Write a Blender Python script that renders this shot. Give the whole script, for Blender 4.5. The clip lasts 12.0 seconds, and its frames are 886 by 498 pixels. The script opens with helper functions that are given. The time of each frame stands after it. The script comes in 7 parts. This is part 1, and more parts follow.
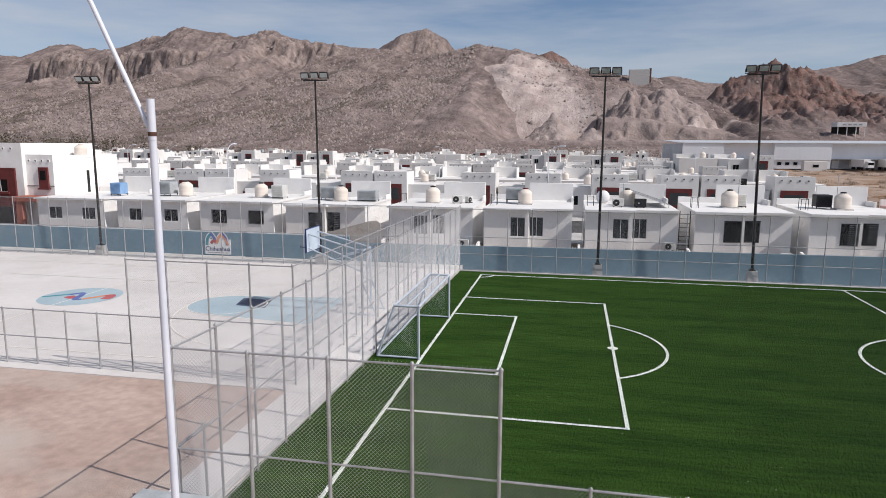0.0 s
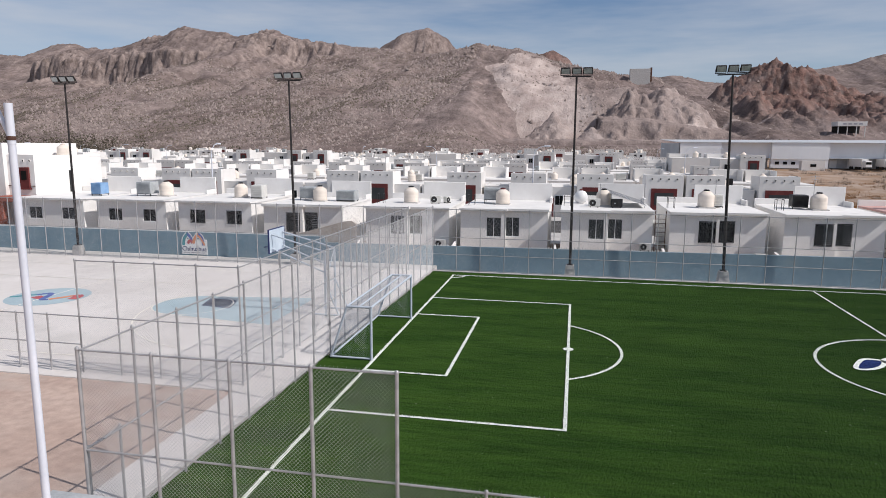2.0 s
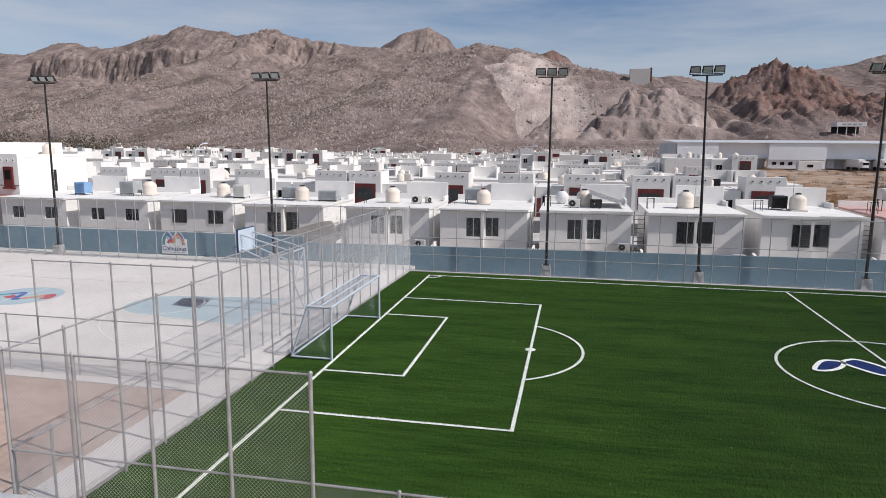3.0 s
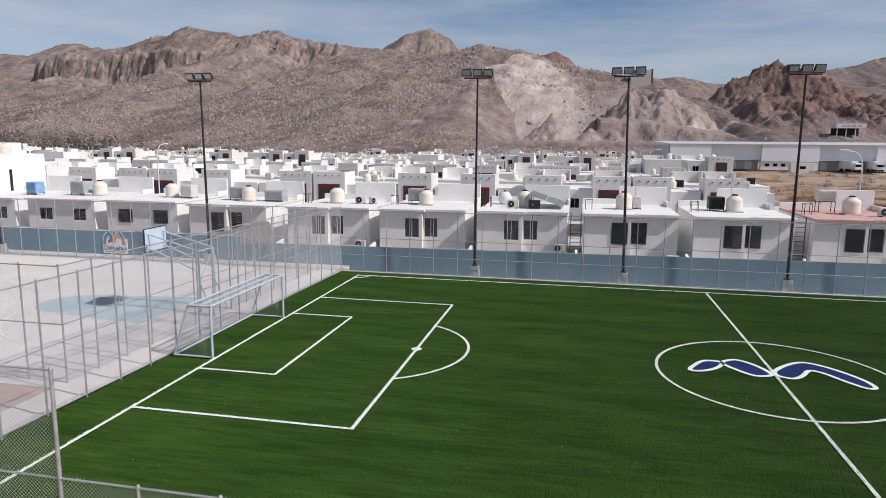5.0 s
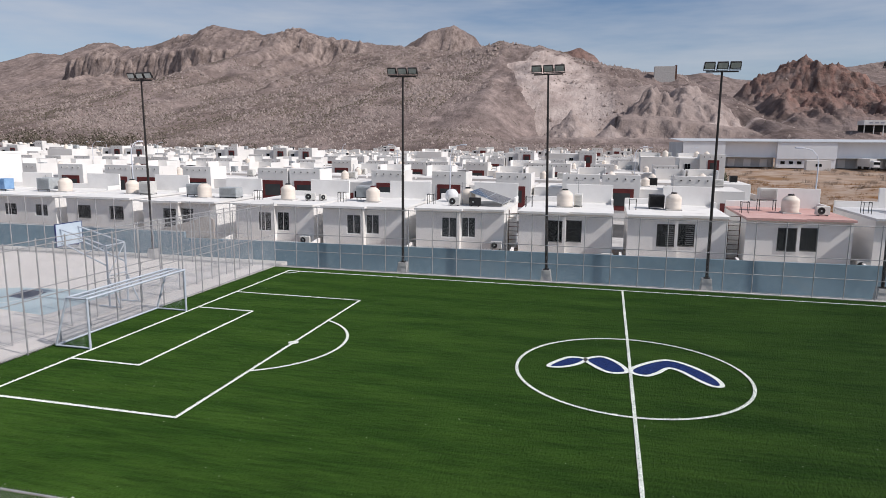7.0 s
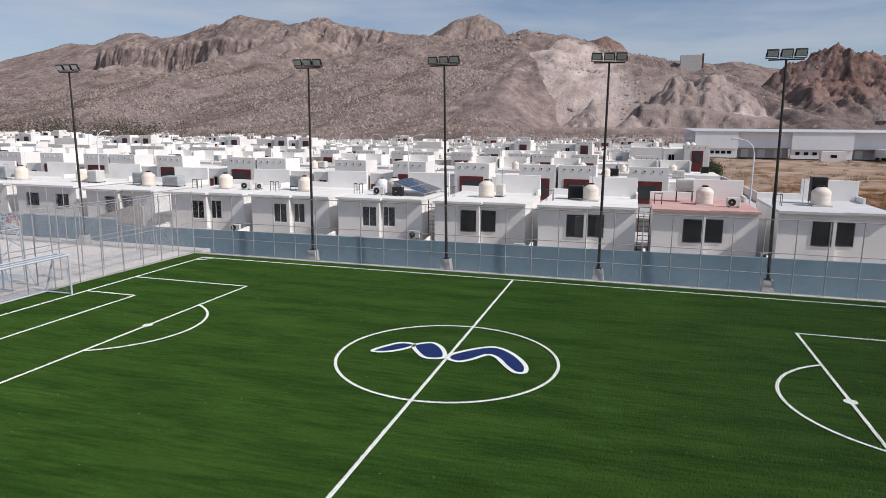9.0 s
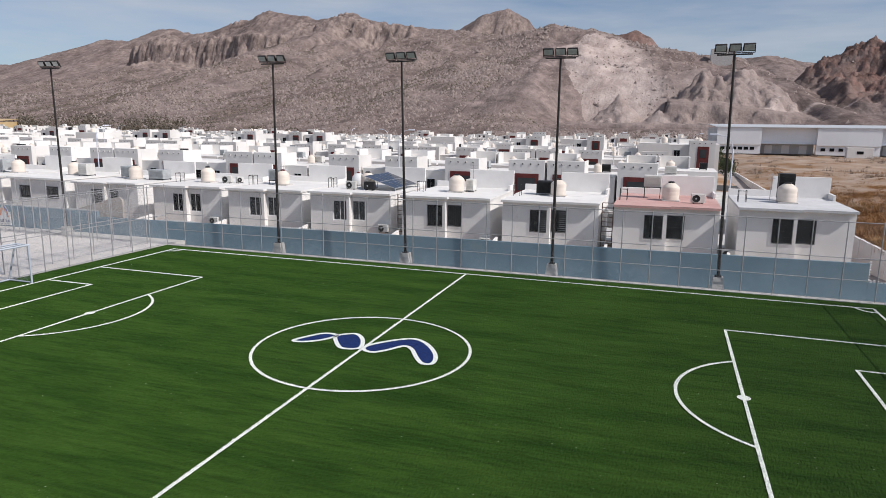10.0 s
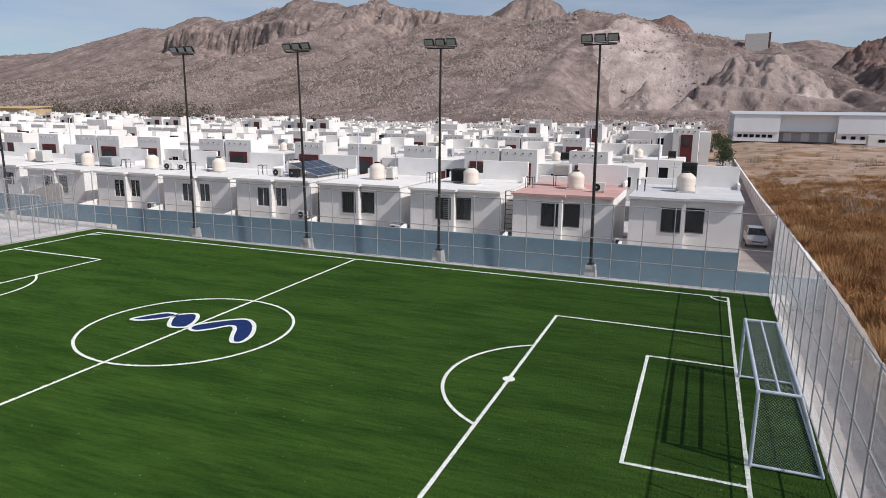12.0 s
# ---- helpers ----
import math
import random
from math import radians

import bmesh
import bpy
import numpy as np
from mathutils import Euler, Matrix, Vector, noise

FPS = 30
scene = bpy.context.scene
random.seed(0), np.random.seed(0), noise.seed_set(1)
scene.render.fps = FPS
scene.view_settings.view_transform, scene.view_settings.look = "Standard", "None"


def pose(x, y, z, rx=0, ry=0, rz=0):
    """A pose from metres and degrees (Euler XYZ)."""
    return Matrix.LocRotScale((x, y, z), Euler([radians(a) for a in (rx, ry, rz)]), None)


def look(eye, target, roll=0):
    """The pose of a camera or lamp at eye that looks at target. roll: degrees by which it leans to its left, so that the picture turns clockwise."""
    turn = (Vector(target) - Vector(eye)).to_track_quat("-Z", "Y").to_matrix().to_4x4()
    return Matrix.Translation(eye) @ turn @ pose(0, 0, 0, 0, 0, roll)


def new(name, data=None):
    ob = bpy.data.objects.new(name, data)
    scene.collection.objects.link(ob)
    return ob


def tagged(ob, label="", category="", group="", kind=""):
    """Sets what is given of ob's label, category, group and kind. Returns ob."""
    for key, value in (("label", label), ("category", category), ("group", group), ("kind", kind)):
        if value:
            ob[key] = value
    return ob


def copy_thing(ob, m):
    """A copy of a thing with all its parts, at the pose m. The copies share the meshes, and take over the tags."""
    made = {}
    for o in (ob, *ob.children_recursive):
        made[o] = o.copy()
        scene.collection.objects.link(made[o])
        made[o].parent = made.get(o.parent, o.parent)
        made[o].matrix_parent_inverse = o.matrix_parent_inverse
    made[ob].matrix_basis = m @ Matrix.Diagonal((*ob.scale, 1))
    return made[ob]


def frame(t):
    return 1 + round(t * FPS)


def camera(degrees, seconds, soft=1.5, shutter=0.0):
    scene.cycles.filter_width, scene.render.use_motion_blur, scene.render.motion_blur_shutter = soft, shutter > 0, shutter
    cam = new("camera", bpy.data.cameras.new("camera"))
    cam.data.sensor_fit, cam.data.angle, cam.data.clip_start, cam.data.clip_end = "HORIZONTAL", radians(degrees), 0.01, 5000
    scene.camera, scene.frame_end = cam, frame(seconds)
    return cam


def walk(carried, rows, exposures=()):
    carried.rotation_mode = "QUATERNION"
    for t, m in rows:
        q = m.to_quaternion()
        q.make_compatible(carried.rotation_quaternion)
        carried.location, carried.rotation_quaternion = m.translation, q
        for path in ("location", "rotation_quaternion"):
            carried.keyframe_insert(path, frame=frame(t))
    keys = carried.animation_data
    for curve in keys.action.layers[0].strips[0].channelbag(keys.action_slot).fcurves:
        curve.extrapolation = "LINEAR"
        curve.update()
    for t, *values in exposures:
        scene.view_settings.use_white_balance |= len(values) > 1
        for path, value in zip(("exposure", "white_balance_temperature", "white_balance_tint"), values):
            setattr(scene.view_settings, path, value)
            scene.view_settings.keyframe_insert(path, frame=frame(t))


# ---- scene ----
cam = camera(68.0, 12.0, soft=0.6)
PATH = [
    (0, (6.629, -39.164, 7.71), (6.247, -37.226, 7.395), 0.3),
    (0.5, (6.987, -39.056, 7.717), (6.605, -37.118, 7.401), 0.3),
    (1, (7.368, -38.962, 7.736), (6.985, -37.025, 7.419), 0.3),
    (1.5, (7.812, -38.887, 7.767), (7.427, -36.95, 7.449), 0.4),
    (2, (8.367, -38.816, 7.777), (7.98, -36.88, 7.46), 0.3),
    (2.5, (9.007, -38.708, 7.791), (8.619, -36.772, 7.473), 0.3),
    (3, (9.808, -38.564, 7.82), (9.419, -36.628, 7.502), 0.4),
    (5, (14.258, -37.798, 7.829), (13.858, -35.864, 7.514), 0.5),
    (5.5, (15.605, -37.644, 7.843), (15.191, -35.713, 7.53), 0.5),
    (6, (16.981, -37.465, 7.864), (16.548, -35.538, 7.55), 0.5),
    (6.5, (18.423, -37.22, 7.882), (17.972, -35.297, 7.566), 0.5),
    (7, (20.038, -36.951, 7.919), (19.566, -35.035, 7.595), 0.5),
    (8.8, (26.541, -35.882, 8.028), (26.002, -33.989, 7.674), 0.6),
    (9, (27.272, -35.723, 8.035), (26.724, -33.832, 7.68), 0.6),
    (9.5, (29.227, -35.326, 8.087), (28.64, -33.45, 7.722), 0.6),
    (10, (31.261, -34.92, 8.084), (30.635, -33.057, 7.714), 0.7),
    (10.5, (33.262, -34.463, 8.111), (32.602, -32.613, 7.733), 0.7),
    (11, (35.268, -34.007, 8.165), (34.577, -32.171, 7.777), 0.7),
    (11.5, (37.294, -33.572, 8.252), (36.587, -31.744, 7.853), 0.7),
    (12, (39.162, -33.098, 8.303), (38.448, -31.274, 7.894), 0.7),
]
walk(cam, [(t, look(eye, target, roll)) for t, eye, target, roll in PATH], exposures=[(0, 0.0, 6520, 12.0), (12, 0.0, 6520, 12.0)])

# ---- sun, sky and exposure ----
SUN = Vector((2.04, -0.48, 2.0)).normalized()
sun_data = bpy.data.lights.new("sun", "SUN")
sun_data.energy, sun_data.angle, sun_data.color = 3.85, radians(0.55), (1.0, 0.96, 0.915)
sun_ob = new("sun", sun_data)
sun_ob.matrix_world = look(SUN * 300, (0, 0, 0))
world = bpy.data.worlds.new("sky")
scene.world = world
world.use_nodes = True
wn, wl = world.node_tree.nodes, world.node_tree.links
wn.clear()
w_out, w_bg, w_sky = wn.new("ShaderNodeOutputWorld"), wn.new("ShaderNodeBackground"), wn.new("ShaderNodeTexSky")
w_sky.sky_type, w_sky.sun_disc = "NISHITA", False
w_sky.sun_elevation, w_sky.sun_rotation = math.asin(SUN.z), math.atan2(SUN.x, SUN.y)
w_sky.altitude, w_sky.air_density, w_sky.dust_density, w_sky.ozone_density = 1400, 1.0, 2.3, 3.2
w_bg.inputs["Strength"].default_value = 0.090
# thin high cirrus all over the dome
w_tc, w_map, w_noise, w_ramp, w_mix = (wn.new("ShaderNodeTexCoord"), wn.new("ShaderNodeMapping"), wn.new("ShaderNodeTexNoise"),
                                       wn.new("ShaderNodeValToRGB"), wn.new("ShaderNodeMixRGB"))
w_map.inputs["Scale"].default_value = (1.3, 1.6, 9.0)
w_noise.inputs["Scale"].default_value, w_noise.inputs["Detail"].default_value, w_noise.inputs["Roughness"].default_value = 1.6, 5.0, 0.6
w_ramp.color_ramp.elements[0].position, w_ramp.color_ramp.elements[1].position = 0.32, 0.70
w_ramp.color_ramp.elements[0].color, w_ramp.color_ramp.elements[1].color = (0, 0, 0, 1), (0.64, 0.64, 0.64, 1)
w_mix.inputs[2].default_value = (6.2, 6.5, 7.0, 1)
wl.new(w_tc.outputs["Generated"], w_map.inputs[0])
wl.new(w_map.outputs[0], w_noise.inputs["Vector"])
wl.new(w_noise.outputs["Fac"], w_ramp.inputs[0])
wl.new(w_ramp.outputs[0], w_mix.inputs[0])
wl.new(w_sky.outputs[0], w_mix.inputs[1])
wl.new(w_mix.outputs[0], w_bg.inputs[0])
wl.new(w_bg.outputs[0], w_out.inputs[0])


# ---- materials ----
def surface(name, a, b, size=1.0, rough=0.8, metal=0.0, bump=0.0, bump_size=None, fine=0.25, stretch=(1, 1, 1), spec=0.3, low=0.35, high=0.65,
            per_piece=0.0, third=None, third_size=20.0, third_at=0.62):
    """A mottled surface: colour a to b by noise of the given size in metres, a finer grain on top, and relief."""
    m = bpy.data.materials.new(name)
    m.use_nodes = True
    n, l = m.node_tree.nodes, m.node_tree.links
    p = n["Principled BSDF"]
    p.inputs["Roughness"].default_value, p.inputs["Metallic"].default_value = rough, metal
    p.inputs["Specular IOR Level"].default_value = spec
    g, mp = n.new("ShaderNodeNewGeometry"), n.new("ShaderNodeMapping")
    mp.inputs["Scale"].default_value = stretch
    l.new(g.outputs["Position"], mp.inputs[0])
    n1, n2 = n.new("ShaderNodeTexNoise"), n.new("ShaderNodeTexNoise")
    n1.inputs["Scale"].default_value, n1.inputs["Detail"].default_value, n1.inputs["Roughness"].default_value = 1 / size, 4, 0.6
    n2.inputs["Scale"].default_value, n2.inputs["Detail"].default_value = 12 / size, 3
    r = n.new("ShaderNodeValToRGB")
    r.color_ramp.elements[0].position, r.color_ramp.elements[1].position = low, high
    r.color_ramp.elements[0].color, r.color_ramp.elements[1].color = (*a, 1), (*b, 1)
    for t in (n1, n2):
        l.new(mp.outputs[0], t.inputs["Vector"])
    l.new(n1.outputs["Fac"], r.inputs[0])
    mx = n.new("ShaderNodeMixRGB")
    mx.blend_type = "OVERLAY"
    mx.inputs[0].default_value = fine
    l.new(r.outputs[0], mx.inputs[1])
    l.new(n2.outputs["Fac"], mx.inputs[2])
    colour = mx.outputs[0]
    if third:
        n3, r3, m3 = n.new("ShaderNodeTexNoise"), n.new("ShaderNodeValToRGB"), n.new("ShaderNodeMixRGB")
        n3.inputs["Scale"].default_value, n3.inputs["Detail"].default_value = 1 / third_size, 5
        r3.color_ramp.elements[0].position, r3.color_ramp.elements[1].position = third_at - 0.1, third_at + 0.1
        l.new(mp.outputs[0], n3.inputs["Vector"])
        l.new(n3.outputs["Fac"], r3.inputs[0])
        l.new(r3.outputs[0], m3.inputs[0])
        l.new(colour, m3.inputs[1])
        m3.inputs[2].default_value = (*third, 1)
        colour = m3.outputs[0]
    if per_piece:
        oi, hs, mr = n.new("ShaderNodeObjectInfo"), n.new("ShaderNodeHueSaturation"), n.new("ShaderNodeMapRange")
        mr.inputs["To Min"].default_value, mr.inputs["To Max"].default_value = 1 - per_piece, 1 + per_piece
        l.new(oi.outputs["Random"], mr.inputs["Value"])
        l.new(mr.outputs[0], hs.inputs["Value"])
        l.new(colour, hs.inputs["Color"])
        colour = hs.outputs[0]
    l.new(colour, p.inputs["Base Color"])
    if bump:
        n4, bp = n.new("ShaderNodeTexNoise"), n.new("ShaderNodeBump")
        n4.inputs["Scale"].default_value, n4.inputs["Detail"].default_value = 1 / (bump_size or size / 8), 4
        bp.inputs["Strength"].default_value, bp.inputs["Distance"].default_value = min(bump, 1.0), (bump_size or size / 8) * 0.5
        l.new(mp.outputs[0], n4.inputs["Vector"])
        l.new(n4.outputs["Fac"], bp.inputs["Height"])
        l.new(bp.outputs[0], p.inputs["Normal"])
    return m


white_wall = surface("white_wall_paint", (0.79, 0.768, 0.742), (0.86, 0.842, 0.82), 1.6, 0.85, bump=0.25, bump_size=0.03, fine=0.08, third=(0.62, 0.6, 0.58), third_size=3.0, third_at=0.72)
white_town = surface("white_town_paint", (0.67, 0.648, 0.622), (0.785, 0.765, 0.742), 9.0, 0.85, fine=0.1, per_piece=0.05)
roof_white = surface("roof_membrane", (0.715, 0.698, 0.675), (0.81, 0.797, 0.775), 2.2, 0.8, bump=0.2, bump_size=0.08, fine=0.12, third=(0.50, 0.49, 0.48), third_size=1.8, third_at=0.72)
roof_red = surface("roof_red_membrane", (0.50, 0.29, 0.26), (0.60, 0.39, 0.36), 1.4, 0.8, bump=0.2, bump_size=0.08, fine=0.2)
roof_grey = surface("roof_grey_membrane", (0.52, 0.52, 0.53), (0.62, 0.62, 0.63), 1.8, 0.8, bump=0.2, bump_size=0.08, fine=0.2)
side_block = surface("bare_block_wall", (0.36, 0.31, 0.27), (0.48, 0.425, 0.38), 1.2, 0.9, bump=0.4, bump_size=0.05, fine=0.3)
maroon = surface("maroon_paint", (0.11, 0.022, 0.022), (0.15, 0.035, 0.032), 1.0, 0.75, fine=0.2)
terracotta = surface("terracotta_paint", (0.30, 0.09, 0.06), (0.38, 0.13, 0.09), 1.0, 0.8, fine=0.2)
blue_wall_paint = surface("blue_grey_wall_paint", (0.16, 0.245, 0.30), (0.20, 0.29, 0.345), 2.5, 0.85, bump=0.35, bump_size=0.04, fine=0.22, third=(0.22, 0.29, 0.32), third_size=1.3, third_at=0.68)
concrete = surface("pale_concrete", (0.46, 0.44, 0.42), (0.58, 0.56, 0.54), 1.5, 0.9, bump=0.35, bump_size=0.03, fine=0.3)
court_floor = surface("court_concrete", (0.61, 0.57, 0.54), (0.715, 0.675, 0.645), 5.0, 0.75, bump=0.1, bump_size=0.02, fine=0.12, third=(0.56, 0.53, 0.50), third_size=2.5, third_at=0.66)
court_blue = surface("court_blue_paint", (0.36, 0.46, 0.50), (0.42, 0.52, 0.56), 2.0, 0.7, fine=0.12)
# dark tone for the backboard's shadow painted on the court
court_shadow = surface("board_shadow_paint", (0.045, 0.065, 0.11), (0.07, 0.09, 0.15), 1.0, 0.7, fine=0.2)
court_line = surface("court_line_paint", (0.74, 0.70, 0.63), (0.82, 0.79, 0.72), 0.8, 0.7, fine=0.2)
court_red = surface("court_red_paint", (0.42, 0.09, 0.11), (0.5, 0.14, 0.14), 0.8, 0.7, fine=0.1)
court_orange = surface("court_orange_paint", (0.62, 0.26, 0.14), (0.7, 0.33, 0.2), 0.8, 0.7, fine=0.1)
court_violet = surface("court_blue_violet_paint", (0.10, 0.13, 0.34), (0.14, 0.19, 0.42), 0.8, 0.7, fine=0.1)
court_teal = surface("court_teal_paint", (0.07, 0.25, 0.29), (0.11, 0.33, 0.36), 0.8, 0.7, fine=0.1)
turf_line = surface("white_turf_fibre", (0.66, 0.70, 0.64), (0.84, 0.86, 0.82), 0.12, 0.9, bump=0.8, bump_size=0.02, fine=0.4)
turf_blue = surface("blue_turf_fibre", (0.004, 0.016, 0.088), (0.009, 0.031, 0.145), 0.12, 0.9, bump=0.8, bump_size=0.02, fine=0.4)
dirt = surface("packed_pink_earth", (0.40, 0.29, 0.24), (0.50, 0.38, 0.32), 3.5, 0.95, bump=0.4, bump_size=0.05, fine=0.3, third=(0.50, 0.42, 0.37), third_size=4.0, third_at=0.6)
asphalt = surface("worn_asphalt", (0.055, 0.053, 0.052), (0.09, 0.085, 0.082), 2.0, 0.9, bump=0.3, bump_size=0.02, fine=0.3)
path_grey = surface("worn_pinkish_concrete", (0.31, 0.272, 0.257), (0.40, 0.358, 0.34), 1.8, 0.9, bump=0.3, bump_size=0.04, fine=0.25, third=(0.29, 0.255, 0.24), third_size=3.0, third_at=0.62)
galvanised = surface("galvanised_steel", (0.34, 0.335, 0.34), (0.46, 0.455, 0.46), 0.3, 0.45, metal=0.35, fine=0.25, spec=0.5)
wire_mat = surface("galvanised_wire", (0.38, 0.38, 0.395), (0.50, 0.50, 0.515), 0.3, 0.4, metal=0.25, fine=0.1, spec=0.6)
goal_paint = surface("pale_blue_grey_goal_paint", (0.42, 0.47, 0.54), (0.52, 0.57, 0.63), 0.5, 0.45, fine=0.2, spec=0.5)
goal_net = surface("white_goal_wire", (0.34, 0.37, 0.42), (0.44, 0.47, 0.52), 0.4, 0.6, fine=0.1)
lamp_post_paint = surface("white_lamp_post_paint", (0.60, 0.63, 0.70), (0.70, 0.72, 0.78), 0.7, 0.45, fine=0.1, spec=0.5)
black_steel = surface("black_painted_steel", (0.014, 0.012, 0.012), (0.028, 0.022, 0.02), 0.6, 0.55, fine=0.3, spec=0.4)
dark_metal = surface("dark_iron_bars", (0.012, 0.012, 0.013), (0.03, 0.03, 0.03), 0.5, 0.6, fine=0.3)
rust_metal = surface("rusty_iron", (0.07, 0.035, 0.025), (0.13, 0.07, 0.05), 0.3, 0.8, fine=0.4)
white_frame = surface("white_window_frame", (0.70, 0.70, 0.70), (0.78, 0.78, 0.78), 0.5, 0.5, fine=0.1)
lamp_glass = surface("floodlight_lens", (0.40, 0.43, 0.42), (0.52, 0.55, 0.53), 0.2, 0.15, fine=0.2, spec=0.6)
tank_cream = surface("cream_plastic_tank", (0.70, 0.62, 0.54), (0.78, 0.70, 0.62), 0.7, 0.55, bump=0.1, bump_size=0.1, fine=0.1, per_piece=0.06)
tank_black = surface("black_plastic", (0.012, 0.012, 0.013), (0.03, 0.03, 0.032), 0.5, 0.5, fine=0.2)
tank_blue = surface("blue_plastic_cover", (0.18, 0.33, 0.56), (0.26, 0.42, 0.64), 0.5, 0.6, fine=0.2)
ac_white = surface("ivory_metal_casing", (0.56, 0.55, 0.52), (0.68, 0.67, 0.64), 0.5, 0.5, fine=0.15, per_piece=0.08)
ac_grey = surface("grey_metal_casing", (0.34, 0.36, 0.37), (0.46, 0.48, 0.49), 0.5, 0.45, fine=0.2)
cell_blue = surface("solar_cell", (0.008, 0.014, 0.035), (0.014, 0.024, 0.055), 0.3, 0.12, fine=0.1, spec=0.7)
aluminium = surface("bare_aluminium", (0.55, 0.56, 0.57), (0.66, 0.67, 0.68), 0.3, 0.35, metal=0.7, fine=0.1)
warehouse_white = surface("warehouse_sheet", (0.72, 0.74, 0.77), (0.80, 0.82, 0.85), 14.0, 0.6, fine=0.1, stretch=(1, 1, 0.3))
warehouse_grey = surface("warehouse_grey_sheet", (0.44, 0.465, 0.50), (0.52, 0.545, 0.58), 10.0, 0.6, fine=0.1)
warehouse_roof = surface("warehouse_roof_sheet", (0.44, 0.46, 0.485), (0.54, 0.56, 0.585), 10.0, 0.55, fine=0.1)
tan_wall = surface("ochre_shed_paint", (0.46, 0.33, 0.17), (0.56, 0.42, 0.24), 6.0, 0.8, fine=0.1)
bark = surface("dry_bark", (0.06, 0.045, 0.035), (0.12, 0.09, 0.07), 0.4, 0.9, fine=0.4)
leaf_olive = surface("olive_leaves", (0.075, 0.066, 0.048), (0.145, 0.125, 0.092), 1.4, 0.8, fine=0.4)
leaf_green = surface("green_leaves", (0.03, 0.06, 0.015), (0.08, 0.12, 0.03), 0.6, 0.7, fine=0.4)
leaf_green = surface("dark_green_leaves", (0.035, 0.05, 0.02), (0.075, 0.095, 0.04), 1.0, 0.7, fine=0.4)
bark = surface("grey_bark", (0.10, 0.08, 0.065), (0.19, 0.16, 0.135), 0.2, 0.9, bump=0.5, bump_size=0.03, fine=0.4)
leaf_dry = surface("dry_brush", (0.19, 0.145, 0.115), (0.30, 0.24, 0.19), 3.0, 0.9, fine=0.4)
straw = surface("dry_grass_straw", (0.17, 0.082, 0.032), (0.38, 0.20, 0.085), 2.6, 0.9, fine=0.5, third=(0.36, 0.235, 0.11), third_size=7, third_at=0.62)
field_soil = surface("dry_field_soil", (0.30, 0.215, 0.16), (0.42, 0.325, 0.26), 7.0, 0.95, bump=0.5, bump_size=0.15, fine=0.3, third=(0.24, 0.135, 0.065), third_size=11, third_at=0.54)
car_paint = surface("silver_car_paint", (0.46, 0.47, 0.49), (0.54, 0.55, 0.57), 0.5, 0.3, metal=0.5, fine=0.05, spec=0.6)
rubber = surface("black_rubber", (0.012, 0.012, 0.012), (0.025, 0.025, 0.025), 0.2, 0.85, fine=0.3)
sign_white = surface("white_sign_board", (0.70, 0.70, 0.70), (0.78, 0.78, 0.78), 0.5, 0.6, fine=0.05)
sign_navy = surface("navy_sign_print", (0.02, 0.03, 0.11), (0.03, 0.045, 0.15), 0.3, 0.6, fine=0.05)
sign_grey = surface("grey_sign_print", (0.3, 0.3, 0.33), (0.4, 0.4, 0.43), 0.3, 0.6, fine=0.05)
board_face = surface("pale_backboard_paint", (0.48, 0.56, 0.64), (0.56, 0.64, 0.72), 0.5, 0.5, fine=0.1)


def glass(name, colour, rough=0.08):
    m = bpy.data.materials.new(name)
    m.use_nodes = True
    n, l = m.node_tree.nodes, m.node_tree.links
    p = n["Principled BSDF"]
    p.inputs["Roughness"].default_value, p.inputs["Specular IOR Level"].default_value = rough, 0.14
    nz, r, g = n.new("ShaderNodeTexNoise"), n.new("ShaderNodeValToRGB"), n.new("ShaderNodeNewGeometry")
    nz.inputs["Scale"].default_value = 0.7
    r.color_ramp.elements[0].color = (*[c * 0.6 for c in colour], 1)
    r.color_ramp.elements[1].color = (*[c * 1.5 for c in colour], 1)
    l.new(g.outputs["Position"], nz.inputs["Vector"])
    l.new(nz.outputs["Fac"], r.inputs[0])
    l.new(r.outputs[0], p.inputs["Base Color"])
    return m


dark_glass = glass("dark_window_glass", (0.008, 0.009, 0.010), 0.2)
curtain_glass = glass("window_glass_over_curtain", (0.05, 0.054, 0.056), 0.2)


